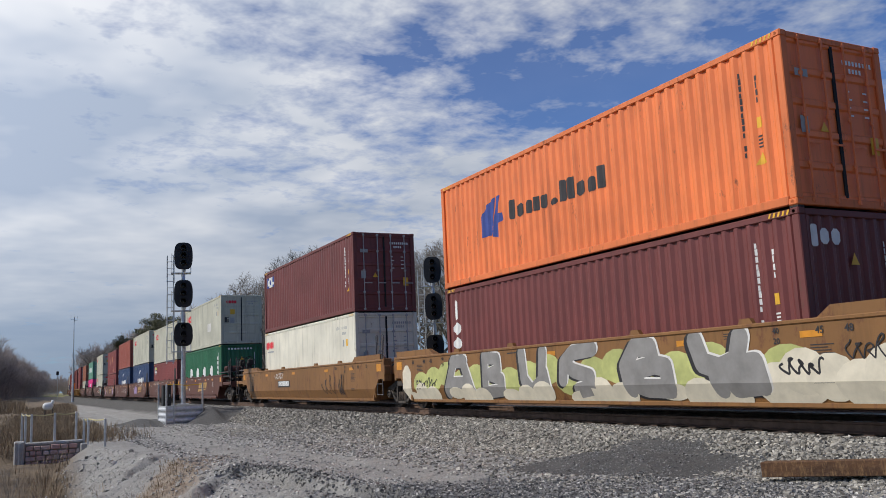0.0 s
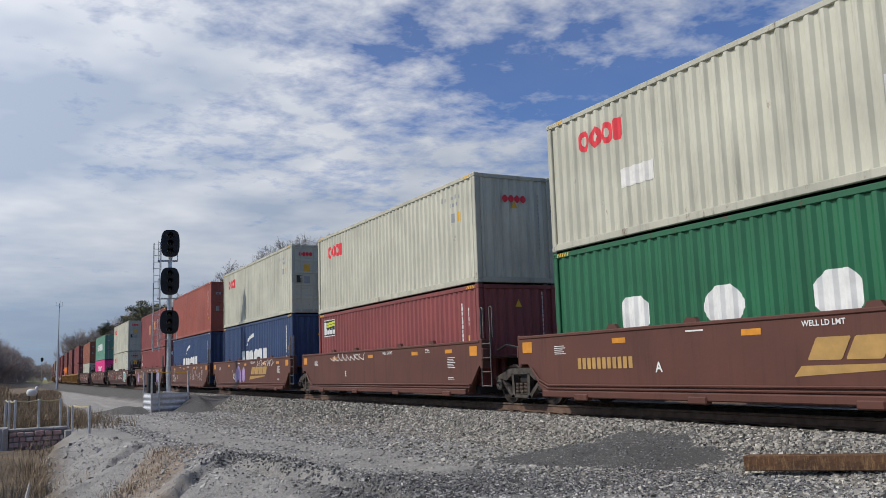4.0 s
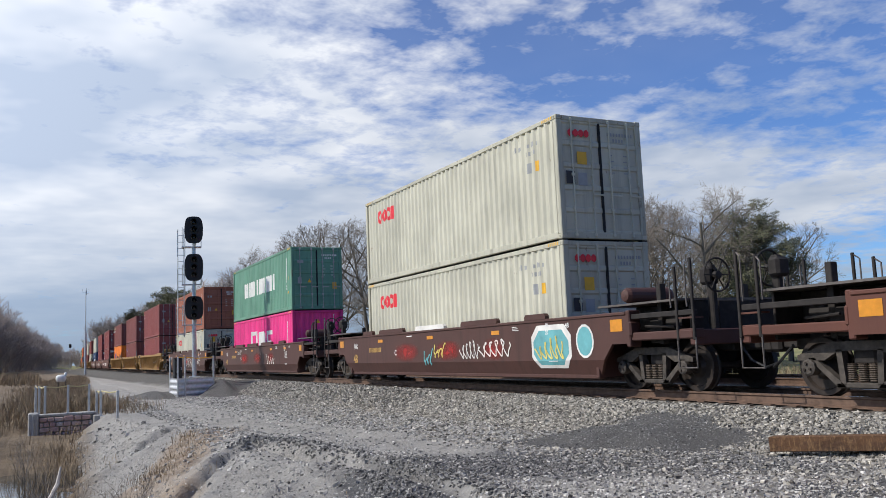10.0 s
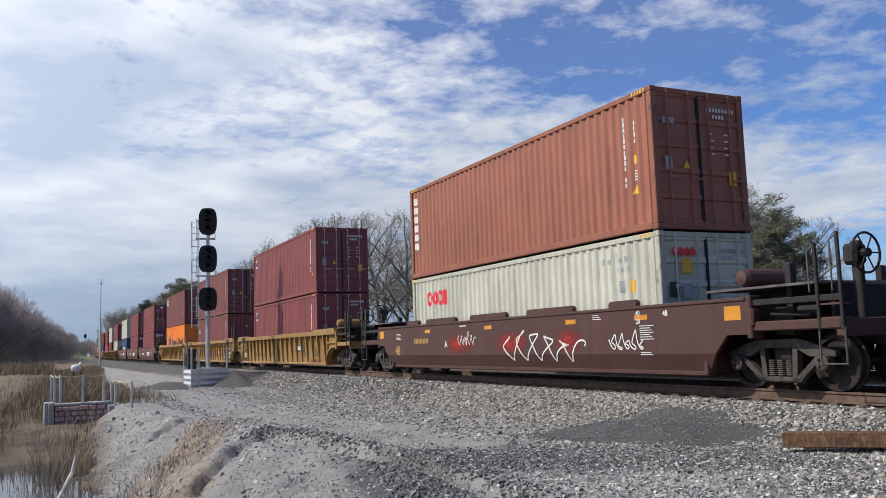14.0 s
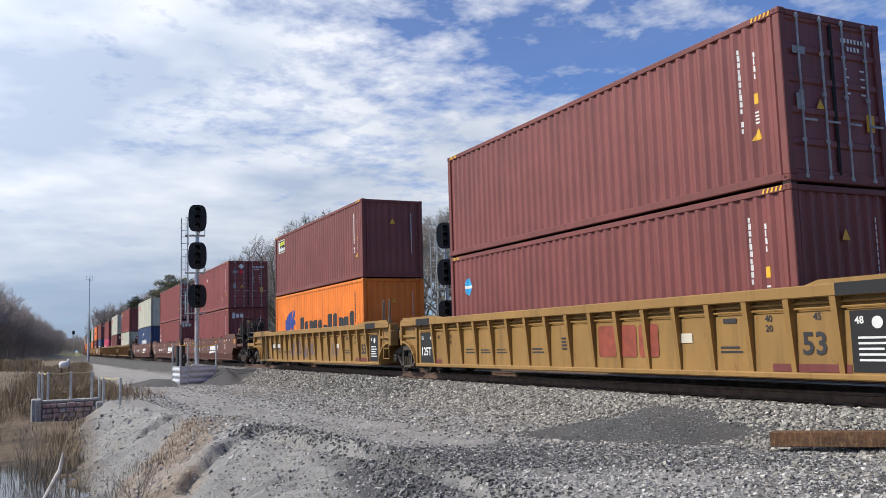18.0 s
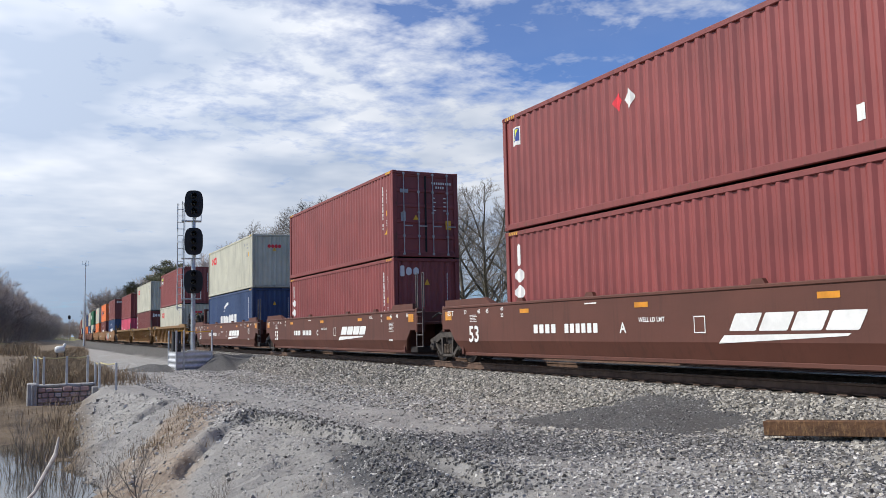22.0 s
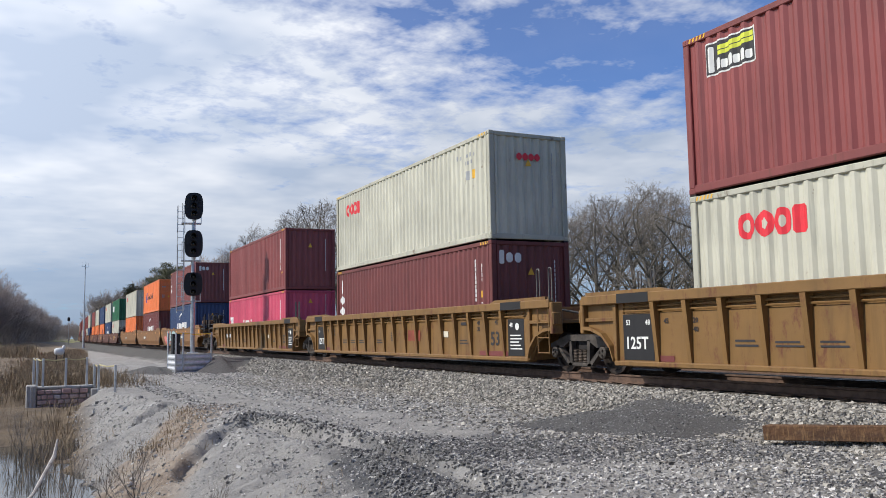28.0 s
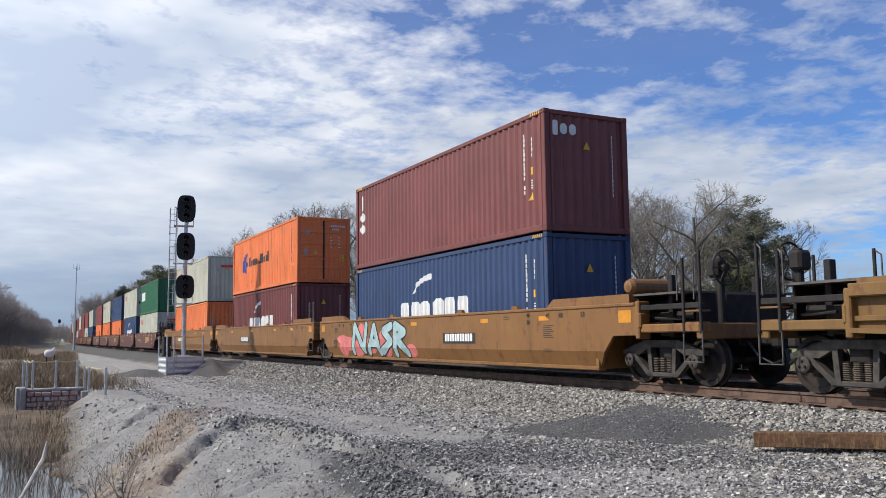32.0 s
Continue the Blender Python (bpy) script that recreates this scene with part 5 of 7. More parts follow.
# three ribbed ochre wells
load(324.38 + HALF, ribbed_car("ochre", "C", "A"), red_box("red corrugated container with a black and lime emblem", ("beam",), False), grey_box(False))
load(343.92 + HALF, ribbed_car("ochre", "A", "A"), grey_box(False), red_box("maroon corrugated shipping container", ("stack",), False, "maroon", end_logo="stack"))
load(363.38 + HALF, ribbed_car("ochre", "A", "C", number_at=-6.05), red_box("dark red corrugated shipping container", (), False, "red"), box("rose", "rose pink corrugated shipping container with white marks", ("banner",), False, low=True))
# three tan wells
car = tan_car("C", "A", at=1.29)
GA, GB = -6.76, -0.01
rg = random.Random(9)
splash(car, [("spray_rose", clipped([ell(GA + (GB - GA) * rg.random(), rg.uniform(0.5, 1.3), rg.uniform(0.25, 0.6), rg.uniform(0.12, 0.3)) for _ in range(16)]))])
fat, rim = [], []
for line in ([(0.10, 0.05), (0.14, 0.95), (0.30, 0.10), (0.34, 0.95)], [(0.38, 0.05), (0.47, 0.9), (0.56, 0.05)], [(0.42, 0.35), (0.53, 0.35)], [(0.74, 0.9), (0.62, 0.75), (0.74, 0.4), (0.60, 0.08)], [(0.80, 0.02), (0.80, 0.92), (0.93, 0.7), (0.82, 0.5), (0.97, 0.05)]):
    pts = [(GA + (GB - GA) * (0.08 + 0.78 * a_), 0.42 + 0.98 * v_) for a_, v_ in line]
    fat += stroke(pts, 0.26)
    rim += stroke(pts, 0.36)
splash(car, [(None, []), ("spray_black", clipped(rim)), ("spray_pale_teal", clipped(fat))], True)
load(386.94 + HALF, car, red_box("brown-red corrugated shipping container", ("stack",), False, "wine", end_logo="stack"), blue_box())
load(406.26 + HALF, tan_car("A", "A"), box("orange", "orange corrugated shipping container with rusty edges", ("crest",), True, ink="ink_black"), box("maroon", "maroon corrugated shipping container with white marks", ("swoosh",), False))
load(425.6 + HALF, tan_car("A", "C"), grey_box(False), box("orange", "rust-orange corrugated shipping container", (), False))
# short brown wells, far up the line
q = 447.5 + HALF
far = [(box("green", "green corrugated shipping container with a white plate", ("plate",), False), grey_box(False)),
       (grey_box(True), blue_box()), (box("blue", "blue corrugated shipping container", (), False), box("orange", "rust-orange corrugated shipping container", (), False)),
       (grey_box(True), box("orange", "rust-orange corrugated shipping container", (), False)), (red_box(), box("orange", "rust-orange corrugated shipping container", (), False)),
       (grey_box(False), box("blue", "blue corrugated shipping container", (), True)), (red_box(), grey_box(True)), (red_box(), red_box()), (grey_box(False), red_box()),
       (red_box(), grey_box(True)), (red_box(), red_box()), (red_box(), blue_box()), (grey_box(True), red_box()), (red_box(), red_box())]
for i, (top, low) in enumerate(far):
    k = i % 5
    load(q, small_car("C" if k == 0 else "A", "C" if k == 4 else "A", "ABCDE"[k], k % 2 == 0), top, low)
    q += 20.6 if k == 4 else 15.42


# ---- ground ----
LINE_X, BEND = 12.12, 6500.0


def line_x(y):
    """The middle of the near track: straight past the camera, then a wide bend."""
    return LINE_X + (y * y / (2 * BEND) if y > 0 else 0.0)


def smooth(a, b, v):
    t = min(1.0, max(0.0, (v - a) / (b - a)))
    return t * t * (3 - 2 * t)


CREST_Y = (4.0, 9.0, 13.0, 15.0, 17.0, 18.5, 22.5, 27.0, 30.0, 40.0, 60.0, 100.0, 200.0)
CREST_X = (4.4, 4.55, 4.55, 4.45, 4.25, 3.9, 3.35, 2.8, 2.55, 3.0, 4.1, 6.6, 11.5)


def crest_x(y):
    """The upper edge of the bank above the ditch."""
    return float(np.interp(y, CREST_Y, CREST_X)) + 0.10 * math.sin(y * 1.1) + 0.06 * math.sin(y * 2.7 + 1)


def toe_w(y):
    """How wide the face of the bank is."""
    return float(np.interp(y, (6.0, 14.0, 19.0, 24.0, 29.0, 31.0), (3.4, 3.3, 3.0, 1.9, 1.0, 0.6)))


# each gully: its line, depth, half width; the ground on its right is the higher lip
GULLIES = [([(4.55, 7.4), (4.75, 9.0), (4.95, 11.0), (4.7, 13.3), (4.42, 15.3), (4.2, 16.9), (3.6, 16.95), (3.15, 16.4), (2.55, 15.3), (2.05, 14.2)], 0.24, 0.20),
           ([(3.75, 22.4), (3.2, 22.0), (2.75, 21.75), (2.25, 21.2)], 0.30, 0.15), ([(3.55, 21.5), (3.0, 21.2), (2.5, 20.7)], 0.20, 0.11),
           ([(5.6, 14.8), (5.0, 13.3), (4.9, 12.2)], 0.08, 0.20), ([(3.35, 24.9), (2.9, 24.7), (2.3, 24.0)], 0.12, 0.12)]


def line_gap(x, y, p, q):
    """How far a spot is from the straight line between two others, below zero on its left."""
    ax, ay = q[0] - p[0], q[1] - p[1]
    t = min(1.0, max(0.0, ((x - p[0]) * ax + (y - p[1]) * ay) / (ax * ax + ay * ay)))
    d = math.hypot(x - p[0] - t * ax, y - p[1] - t * ay)
    return d if (x - p[0]) * ay - (y - p[1]) * ax > 0 else -d


def ground_z(x, y):
    d = line_x(y) - x
    n1 = noise.noise((x * 0.35, y * 0.35, 0.0))
    n2 = noise.noise((x * 1.6, y * 1.6, 3.0))
    n3 = noise.noise((x * 5.0, y * 5.0, 7.0))
    road = -0.62 - 0.0035 * min(max(y, 0), 60) + 0.05 * n1 + 0.022 * n2 + 0.010 * n3
    # wheel ruts along the service road
    for k in (4.2, 6.0):
        road -= 0.045 * math.exp(-((d - k + 0.25 * math.sin(y * 0.21)) / 0.22) ** 2)
    bed = -0.215 + 0.014 * n3
    if -6.2 < d < 1.62:
        z = bed
    elif d >= 1.62:
        z = bed + (road - bed) * smooth(1.55, 2.75 + 0.25 * n1 + 0.012 * min(max(y, 0), 60), d)
    else:
        z = bed + (-0.95 + 0.2 * n1 - bed) * smooth(6.2, 8.6, -d)
    c = crest_x(y)
    if x < c and y > -2:
        t = c - x
        toe = toe_w(y)
        drop = min(1.0, t / toe)
        depth = (1.22 - 0.74 * smooth(23.5, 29.0, y)) * smooth(1.0, 6.0, y) * (1 - smooth(30.6, 33, y))
        # rain has cut shallow runnels down the face
        run = abs(noise.noise((x * 0.45 + 0.25 * y, y * 1.9, 5.0))) + 0.5 * abs(noise.noise((x * 0.9, y * 4.6, 9.0)))
        z = z - depth * (drop ** 1.15) + (0.05 * n2 + 0.02 * n3 + 0.20 * (run - 0.3) * min(1.0, 3 * drop)) * (1 if t < toe + 0.5 else 0.3)
        if t > toe + 0.4:
            field = -1.35 + 0.08 * n1 + 0.3 * smooth(60, 140, y)
            z = z + (field - z) * smooth(toe + 1.6, toe + 4.2, t)
    if 1.2 < x < 7.0 and 5 < y < 27:
        # washed-out gullies along the crest and down the bank
        for line, deep, wide in GULLIES:
            gap_ = min((line_gap(x, y, p, q) for p, q in zip(line, line[1:])), key=abs)
            if abs(gap_) > 1.5:
                continue
            side = gap_ + 0.10 * n2 + 0.05 * n3
            k = max(0.4, 0.85 + 0.7 * noise.noise((x * 0.7, y * 0.7, 4.0)))
            ends = smooth(0, 1.2, min(math.dist((x, y), line[0]), math.dist((x, y), line[-1])))
            cut = math.exp(-((side + 0.55 * wide) / wide) ** 2) if side < -0.55 * wide else math.exp(-((side + 0.55 * wide) / (0.55 * wide)) ** 2)
            z += deep * k * ends * (0.34 * math.exp(-((side - 0.9 * wide) / (1.1 * wide)) ** 2) - 0.9 * cut - 0.30 * (1 - smooth(-1.4, -0.1, side)) * (side < 0) * smooth(-1.5, -0.9, side))
    if 0 < x < 7.5 and 4 < y < 31:
        z += 0.013 * noise.noise((x * 9, y * 9, 2.0)) + 0.008 * noise.noise((x * 21, y * 21, 6.0))
    far = math.hypot(x, y)
    if far > 900:
        z = -1.2
    return z


def spread(marks):
    """Grid lines from (start, step) stretches."""
    out, (pos, step) = [], marks[0]
    for (a, s), (b, _) in zip(marks, marks[1:]):
        n = max(1, round((b - a) / s))
        out += [a + (b - a) * i / n for i in range(n)]
    return out + [marks[-1][0]]


xs = spread([(-4000, 1500), (-1000, 300), (-100, 30), (-10, 1.0), (-2, 0.22), (0.8, 0.075), (6.6, 0.10), (11, 0.5), (22, 2.0), (60, 40), (300, 300), (1200, 1400), (4000, 1)])
ys = spread([(-4000, 1500), (-1000, 300), (-100, 30), (-10, 2.0), (5, 0.085), (18, 0.12), (28, 0.25), (40, 0.6), (80, 2.0), (200, 10), (600, 100), (1200, 1400), (4000, 1)])
nx = len(xs)
verts = [(x, y, ground_z(x, y)) for y in ys for x in xs]
faces = [(j * nx + i, j * nx + i + 1, (j + 1) * nx + i + 1, (j + 1) * nx + i) for j in range(len(ys) - 1) for i in range(nx - 1)]
gm = bpy.data.meshes.new("ground")
gm.from_pydata(verts, [], faces)
gm.polygons.foreach_set("use_smooth", [True] * len(gm.polygons))

m, nt, ln, b = material("gravel_ground", 0.95)
sepp = nt.new("ShaderNodeSeparateXYZ")
ln.new(nt.new("ShaderNodeNewGeometry").outputs["Position"], sepp.inputs[0])


def ramp_of(sock, a, bb, wob=None, amount=0.0):
    """0 to 1 as a coordinate goes from a to bb, with a ragged edge."""
    src = sock
    if wob is not None:
        ma = nt.new("ShaderNodeMath")
        ma.operation = "MULTIPLY_ADD"
        ln.new(wob, ma.inputs[0])
        ma.inputs[1].default_value = amount
        ln.new(sock, ma.inputs[2])
        src = ma.outputs[0]
    r = nt.new("ShaderNodeMapRange")
    r.inputs["From Min"].default_value, r.inputs["From Max"].default_value = a, bb
    ln.new(src, r.inputs["Value"])
    return r.outputs[0]


wob = noise_of(nt, ln, 0.5, 5, 0.65, 0.2, 0.8, space="World")
grain = noise_of(nt, ln, 26.0, 6, 0.75, 0.30, 0.70, space="World")
patch = noise_of(nt, ln, 0.8, 6, 0.7, 0.38, 0.64, space="World", dist=0.6)
stone = mixed(nt, ln, grain, (0.12, 0.115, 0.105), (0.46, 0.44, 0.40))
stone = mixed(nt, ln, patch, stone, (0.37, 0.355, 0.325))
dirt = mixed(nt, ln, noise_of(nt, ln, 1.1, 6, 0.7, 0.56, 0.74, space="World"), stone, (0.155, 0.15, 0.14))
earth = mixed(nt, ln, noise_of(nt, ln, 1.3, 6, 0.7, 0.35, 0.65, space="World"), (0.09, 0.065, 0.042), (0.24, 0.18, 0.115))
grass = mixed(nt, ln, noise_of(nt, ln, 0.06, 6, 0.7, 0.4, 0.6, space="World"), (0.15, 0.17, 0.055), (0.28, 0.245, 0.11))


def streak(p, q, wide, rag):
    """1 along a straight strip of the ground from p to q, with a ragged edge, 0 away from it."""
    d = Vector((q[0] - p[0], q[1] - p[1]))
    size = d.length
    d.normalize()
    out = None
    for axis, lo, hi in ((Vector((d.y, -d.x)), 0.0, wide), (d, size / 2, size / 2)):
        n = nt.new("ShaderNodeVectorMath")
        n.operation = "DOT_PRODUCT"
        ln.new(nt.new("ShaderNodeNewGeometry").outputs["Position"], n.inputs[0])
        n.inputs[1].default_value = (axis.x, axis.y, 0)
        off = nt.new("ShaderNodeMath")
        off.operation = "SUBTRACT"
        ln.new(n.outputs["Value"], off.inputs[0])
        off.inputs[1].default_value = axis.x * p[0] + axis.y * p[1] + (lo if axis == d else 0)
        ab = nt.new("ShaderNodeMath")
        ab.operation = "ABSOLUTE"
        ln.new(off.outputs[0], ab.inputs[0])
        f = ramp_of(ab.outputs[0], hi * 1.25, hi * 0.55, wob, rag)
        if out is None:
            out = f
        else:
            mu = nt.new("ShaderNodeMath")
            mu.operation, mu.use_clamp = "MULTIPLY", True
            ln.new(out, mu.inputs[0])
            ln.new(f, mu.inputs[1])
            out = mu.outputs[0]
    return out


# damp dark gravel in front of the heap, and the bare brown earth on the bank
soot = mixed(nt, ln, grain, (0.035, 0.035, 0.036), (0.16, 0.158, 0.155))
dirt = mixed(nt, ln, streak((4.9, 11.3), (10.9, 6.9), 1.1, -0.6), dirt, soot)
dirt = mixed(nt, ln, streak((7.0, 6.7), (9.8, 5.2), 0.4, -0.4), dirt, soot)
dirt = mixed(nt, ln, streak((4.5, 12.2), (3.95, 8.0), 0.30, -0.4), dirt, soot)
earth2 = mixed(nt, ln, noise_of(nt, ln, 2.6, 6, 0.75, 0.35, 0.65, space="World"), (0.22, 0.16, 0.11), (0.44, 0.37, 0.29))
dirt = mixed(nt, ln, streak((4.2, 20.9), (2.1, 16.7), 0.50, -0.5), dirt, earth2)
dirt = mixed(nt, ln, streak((2.3, 16.4), (1.0, 13.0), 0.6, -0.6), dirt, earth2)
edge_of_road = nt.new("ShaderNodeVectorMath")
edge_of_road.operation = "DOT_PRODUCT"
ln.new(nt.new("ShaderNodeNewGeometry").outputs["Position"], edge_of_road.inputs[0])
edge_of_road.inputs[1].default_value = (1.0, -0.066, 0.0)
col = mixed(nt, ln, ramp_of(edge_of_road.outputs["Value"], 0.1, -0.6, wob, -0.5), dirt, earth)
# ground under the ballast painted dark, as shade in the gaps between stones
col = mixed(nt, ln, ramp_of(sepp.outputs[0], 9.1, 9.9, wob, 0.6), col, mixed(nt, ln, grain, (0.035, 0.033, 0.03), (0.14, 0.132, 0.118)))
col = mixed(nt, ln, ramp_of(sepp.outputs[0], -3.0, -6.5, wob, -2.0), col, grass)
col = mixed(nt, ln, ramp_of(sepp.outputs[0], 20.0, 22.0, wob, 2.0), col, grass)
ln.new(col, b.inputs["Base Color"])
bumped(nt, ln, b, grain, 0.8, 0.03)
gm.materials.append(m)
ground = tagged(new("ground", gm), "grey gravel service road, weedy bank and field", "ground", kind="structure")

# ---- loose stones ----


def stone_mat(name, lo, hi):
    m, nt, ln, b = material(name, 0.9)
    rp = nt.new("ShaderNodeValToRGB")
    ln.new(nt.new("ShaderNodeNewGeometry").outputs["Random Per Island"], rp.inputs[0])
    rp.color_ramp.elements[0].color, rp.color_ramp.elements[1].color = (*dim(lo, 0.65), 1), (*dim(hi, 1.5), 1)
    for at, k in ((0.35, 0.45), (0.85, 0.95)):
        rp.color_ramp.elements.new(at).color = (*(l_ + (h_ - l_) * k for l_, h_ in zip(lo, hi)), 1)
    col = rp.outputs[0]
    col = mixed(nt, ln, noise_of(nt, ln, 20, 4, 0.6, 0.45, 0.9), col, dim(hi, 0.6))
    ln.new(col, b.inputs["Base Color"])
    return m


def stones(name, mat, count, where, size, label, rng):
    """Many small broken stones in one mesh."""
    base = np.array([(a, b_, c) for a in (-0.62, 0.62) for b_ in (-0.62, 0.62) for c in (-0.62, 0.62)], float)
    tri = np.array([(0, 1, 3, 2), (4, 6, 7, 5), (0, 4, 5, 1), (2, 3, 7, 6), (0, 2, 6, 4), (1, 5, 7, 3)])
    V = np.empty((count, 8, 3))
    for i in range(count):
        x, y, z = where(rng)
        r = size * (0.55 + 0.9 * rng.random() ** 2)
        a = rng.random() * 6.283
        p = base * (r * (0.65 + 0.75 * rng.random(3))) + (rng.random((8, 3)) - 0.5) * r * 0.75
        tl = rng.random() * 1.2 - 0.6
        p = np.stack([p[:, 0], p[:, 1] * math.cos(tl) - p[:, 2] * math.sin(tl), p[:, 1] * math.sin(tl) + p[:, 2] * math.cos(tl)], 1)
        ca, sa = math.cos(a), math.sin(a)
        V[i] = np.stack([p[:, 0] * ca - p[:, 1] * sa + x, p[:, 0] * sa + p[:, 1] * ca + y, p[:, 2] * 0.9 + z + r * 0.25], 1)
    F = (tri[None] + 8 * np.arange(count)[:, None, None]).reshape(-1, 4)
    me = bpy.data.meshes.new(name)
    me.from_pydata(V.reshape(-1, 3).tolist(), [], F.tolist())
    me.materials.append(mat)
    return tagged(new(name, me), label, "gravel", kind="stuff")


rng = np.random.default_rng(5)


def on_shoulder(y0, y1):
    def pick(r):
        y = y0 + (y1 - y0) * r.random()
        d = 1.10 + 1.95 * r.random()
        x = line_x(y) - d
        return x, y, ground_z(x, y)
    return pick


def on_track(x, y):
    """The worn wheel track of the service road, where few stones lie."""
    return abs(x - float(np.interp(y, (6, 14, 17, 24, 40), (6.7, 6.3, 5.9, 5.1, 5.6)))) < 0.75 and y > 11.5


def on_road(r):
    while True:
        y = 4.5 + 16 * r.random() ** 1.4
        x = 3.2 + 6.4 * r.random()
        if (not on_track(x, y) or r.random() < 0.18) and (x > 4.9 or r.random() < 0.30):
            return x, y, ground_z(x, y) - 0.006


def on_far_road(r):
    while True:
        y = 17 + 27 * r.random()
        x = 3.6 + 6.2 * r.random()
        if not on_track(x, y) or r.random() < 0.12:
            return x, y, ground_z(x, y) - 0.008


def spilt(r):
    y = 4 + 30 * r.random()
    x = line_x(y) - 2.8 - 2.6 * r.random() ** 2.2
    return x, y, ground_z(x, y) - 0.006


def on_right_road(r):
    t = r.random()
    x, y = 4.9 + 6.0 * t + r.normal() * 0.45, 11.3 - 4.4 * t + r.normal() * 0.6
    return x, y, ground_z(x, y) - 0.002


def in_gully(r):
    # dark stones: the gully's shaded face first, then a strip of moist gravel
    line = GULLIES[0][0][:7] if r.random() < 0.45 else [(4.55, 12.0), (4.2, 10.4), (3.95, 9.3), (4.05, 8.2), (4.5, 7.9)]
    k = min(int(r.random() * (len(line) - 1)), len(line) - 2)
    t = r.random()
    x = line[k][0] + (line[k + 1][0] - line[k][0]) * t + r.normal() * 0.09 + 0.4 * r.random() ** 4
    y = line[k][1] + (line[k + 1][1] - line[k][1]) * t + r.normal() * 0.12
    return x, y, ground_z(x, y) + 0.004


def on_bank(r):
    y = 6 + 22 * r.random()
    x = crest_x(y) - toe_w(y) * r.random()
    return x, y, ground_z(x, y) - 0.01


pale = stone_mat("pale_ballast", (0.09, 0.083, 0.07), (0.45, 0.42, 0.36))
dull = stone_mat("grey_road_stone", (0.13, 0.125, 0.115), (0.50, 0.48, 0.44))
stones("ballast_stones", pale, 42000, on_shoulder(3, 22), 0.027, "pale broken ballast stones beside the rail", rng)
stones("ballast_stones", pale, 18000, on_shoulder(22, 62), 0.037, "pale broken ballast stones beside the rail", rng)
stones("road_stones", dull, 27000, on_road, 0.020, "small grey stones on the service road", rng)
dusky = stone_mat("dark_road_stone", (0.055, 0.054, 0.051), (0.24, 0.232, 0.22))
gully_dark = stone_mat("gully_gravel_and_shade", (0.05, 0.049, 0.047), (0.27, 0.262, 0.245))
stones("road_stones", dull, 15000, on_far_road, 0.028, "small grey stones on the service road", rng)
stones("road_stones", dusky, 21000, on_right_road, 0.018, "darker small stones on the service road", rng)
stones("gully_gravel", gully_dark, 3400, in_gully, 0.021, "dark loose gravel, and shade made of it, along the gully", rng)
stones("ballast_stones", pale, 9000, spilt, 0.030, "pale ballast stones spilt onto the road", rng)
gritty = stone_mat("pale_bank_grit", (0.19, 0.182, 0.168), (0.44, 0.42, 0.385))
stones("bank_stones", gritty, 9000, on_bank, 0.017, "small grey stones on the bank", rng)


# ---- tracks ----
def rail_shape(off, y0, y1, step):
    prof = [(-0.07, -0.18), (0.07, -0.18), (0.07, -0.165), (0.012, -0.145), (0.012, -0.05), (0.037, -0.035), (0.037, -0.004), (0.03, 0.0), (-0.03, 0.0), (-0.037, -0.004), (-0.037, -0.035), (-0.012, -0.05), (-0.012, -0.145), (-0.07, -0.165)]
    s, n = Shape(), len(prof)
    yy = [y0 + (y1 - y0) * i / step for i in range(step + 1)]
    v = [(line_x(y) + off + px, y, pz) for y in yy for px, pz in prof]
    f = [(i * n + k, i * n + (k + 1) % n, (i + 1) * n + (k + 1) % n, (i + 1) * n + k) for i in range(step) for k in range(n)]
    return s.add(v, f)


m, nt, ln, b = material("creosoted_sleeper", 0.9)
ln.new(mixed(nt, ln, noise_of(nt, ln, 3, 6, 0.7, 0.3, 0.7, (6, 1, 6)), (0.05, 0.04, 0.03), (0.15, 0.12, 0.095)), b.inputs["Base Color"])
M["sleeper"] = m
for off, words in ((0.0, "rusty main-line track under the train"), (4.5, "empty second track behind the train")):
    tr = tagged(new("railway_track"), words, "railway track", "tracks", "structure")
    for g in (-0.755, 0.755):
        r = part("rail", rail_shape(off + g, -60, 700, 90), M["railside"], tr)
        s = Shape()
        yy = [-60 + 760 * i / 90 for i in range(91)]
        s.add([(line_x(y) + off + g + px, y, 0.0015) for y in yy for px in (-0.022, 0.022)], [(2 * i, 2 * i + 1, 2 * i + 3, 2 * i + 2) for i in range(90)])
        part("rail_head", s, M["tread"], r)


# ---- trees ----
m, nt, ln, b = material("grey_bark", 0.9)
ln.new(mixed(nt, ln, noise_of(nt, ln, 2.0, 6, 0.7, 0.3, 0.7, (3, 3, 0.6)), (0.07, 0.06, 0.05), (0.21, 0.185, 0.155)), b.inputs["Base Color"])
M["bark"] = m
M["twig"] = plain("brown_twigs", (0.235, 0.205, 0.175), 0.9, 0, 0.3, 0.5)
# paler than the near twigs: distance haze is put into the colour
M["hazed_twig"] = plain("hazed_far_twigs", (0.40, 0.34, 0.30), 0.9, 0, 0.3, 0.2)
m, nt, ln, b = material("pine_needles", 0.7)
ln.new(mixed(nt, ln, nt.new("ShaderNodeNewGeometry").outputs["Random Per Island"], (0.05, 0.058, 0.03), (0.16, 0.155, 0.08)), b.inputs["Base Color"])
M["needles"] = m


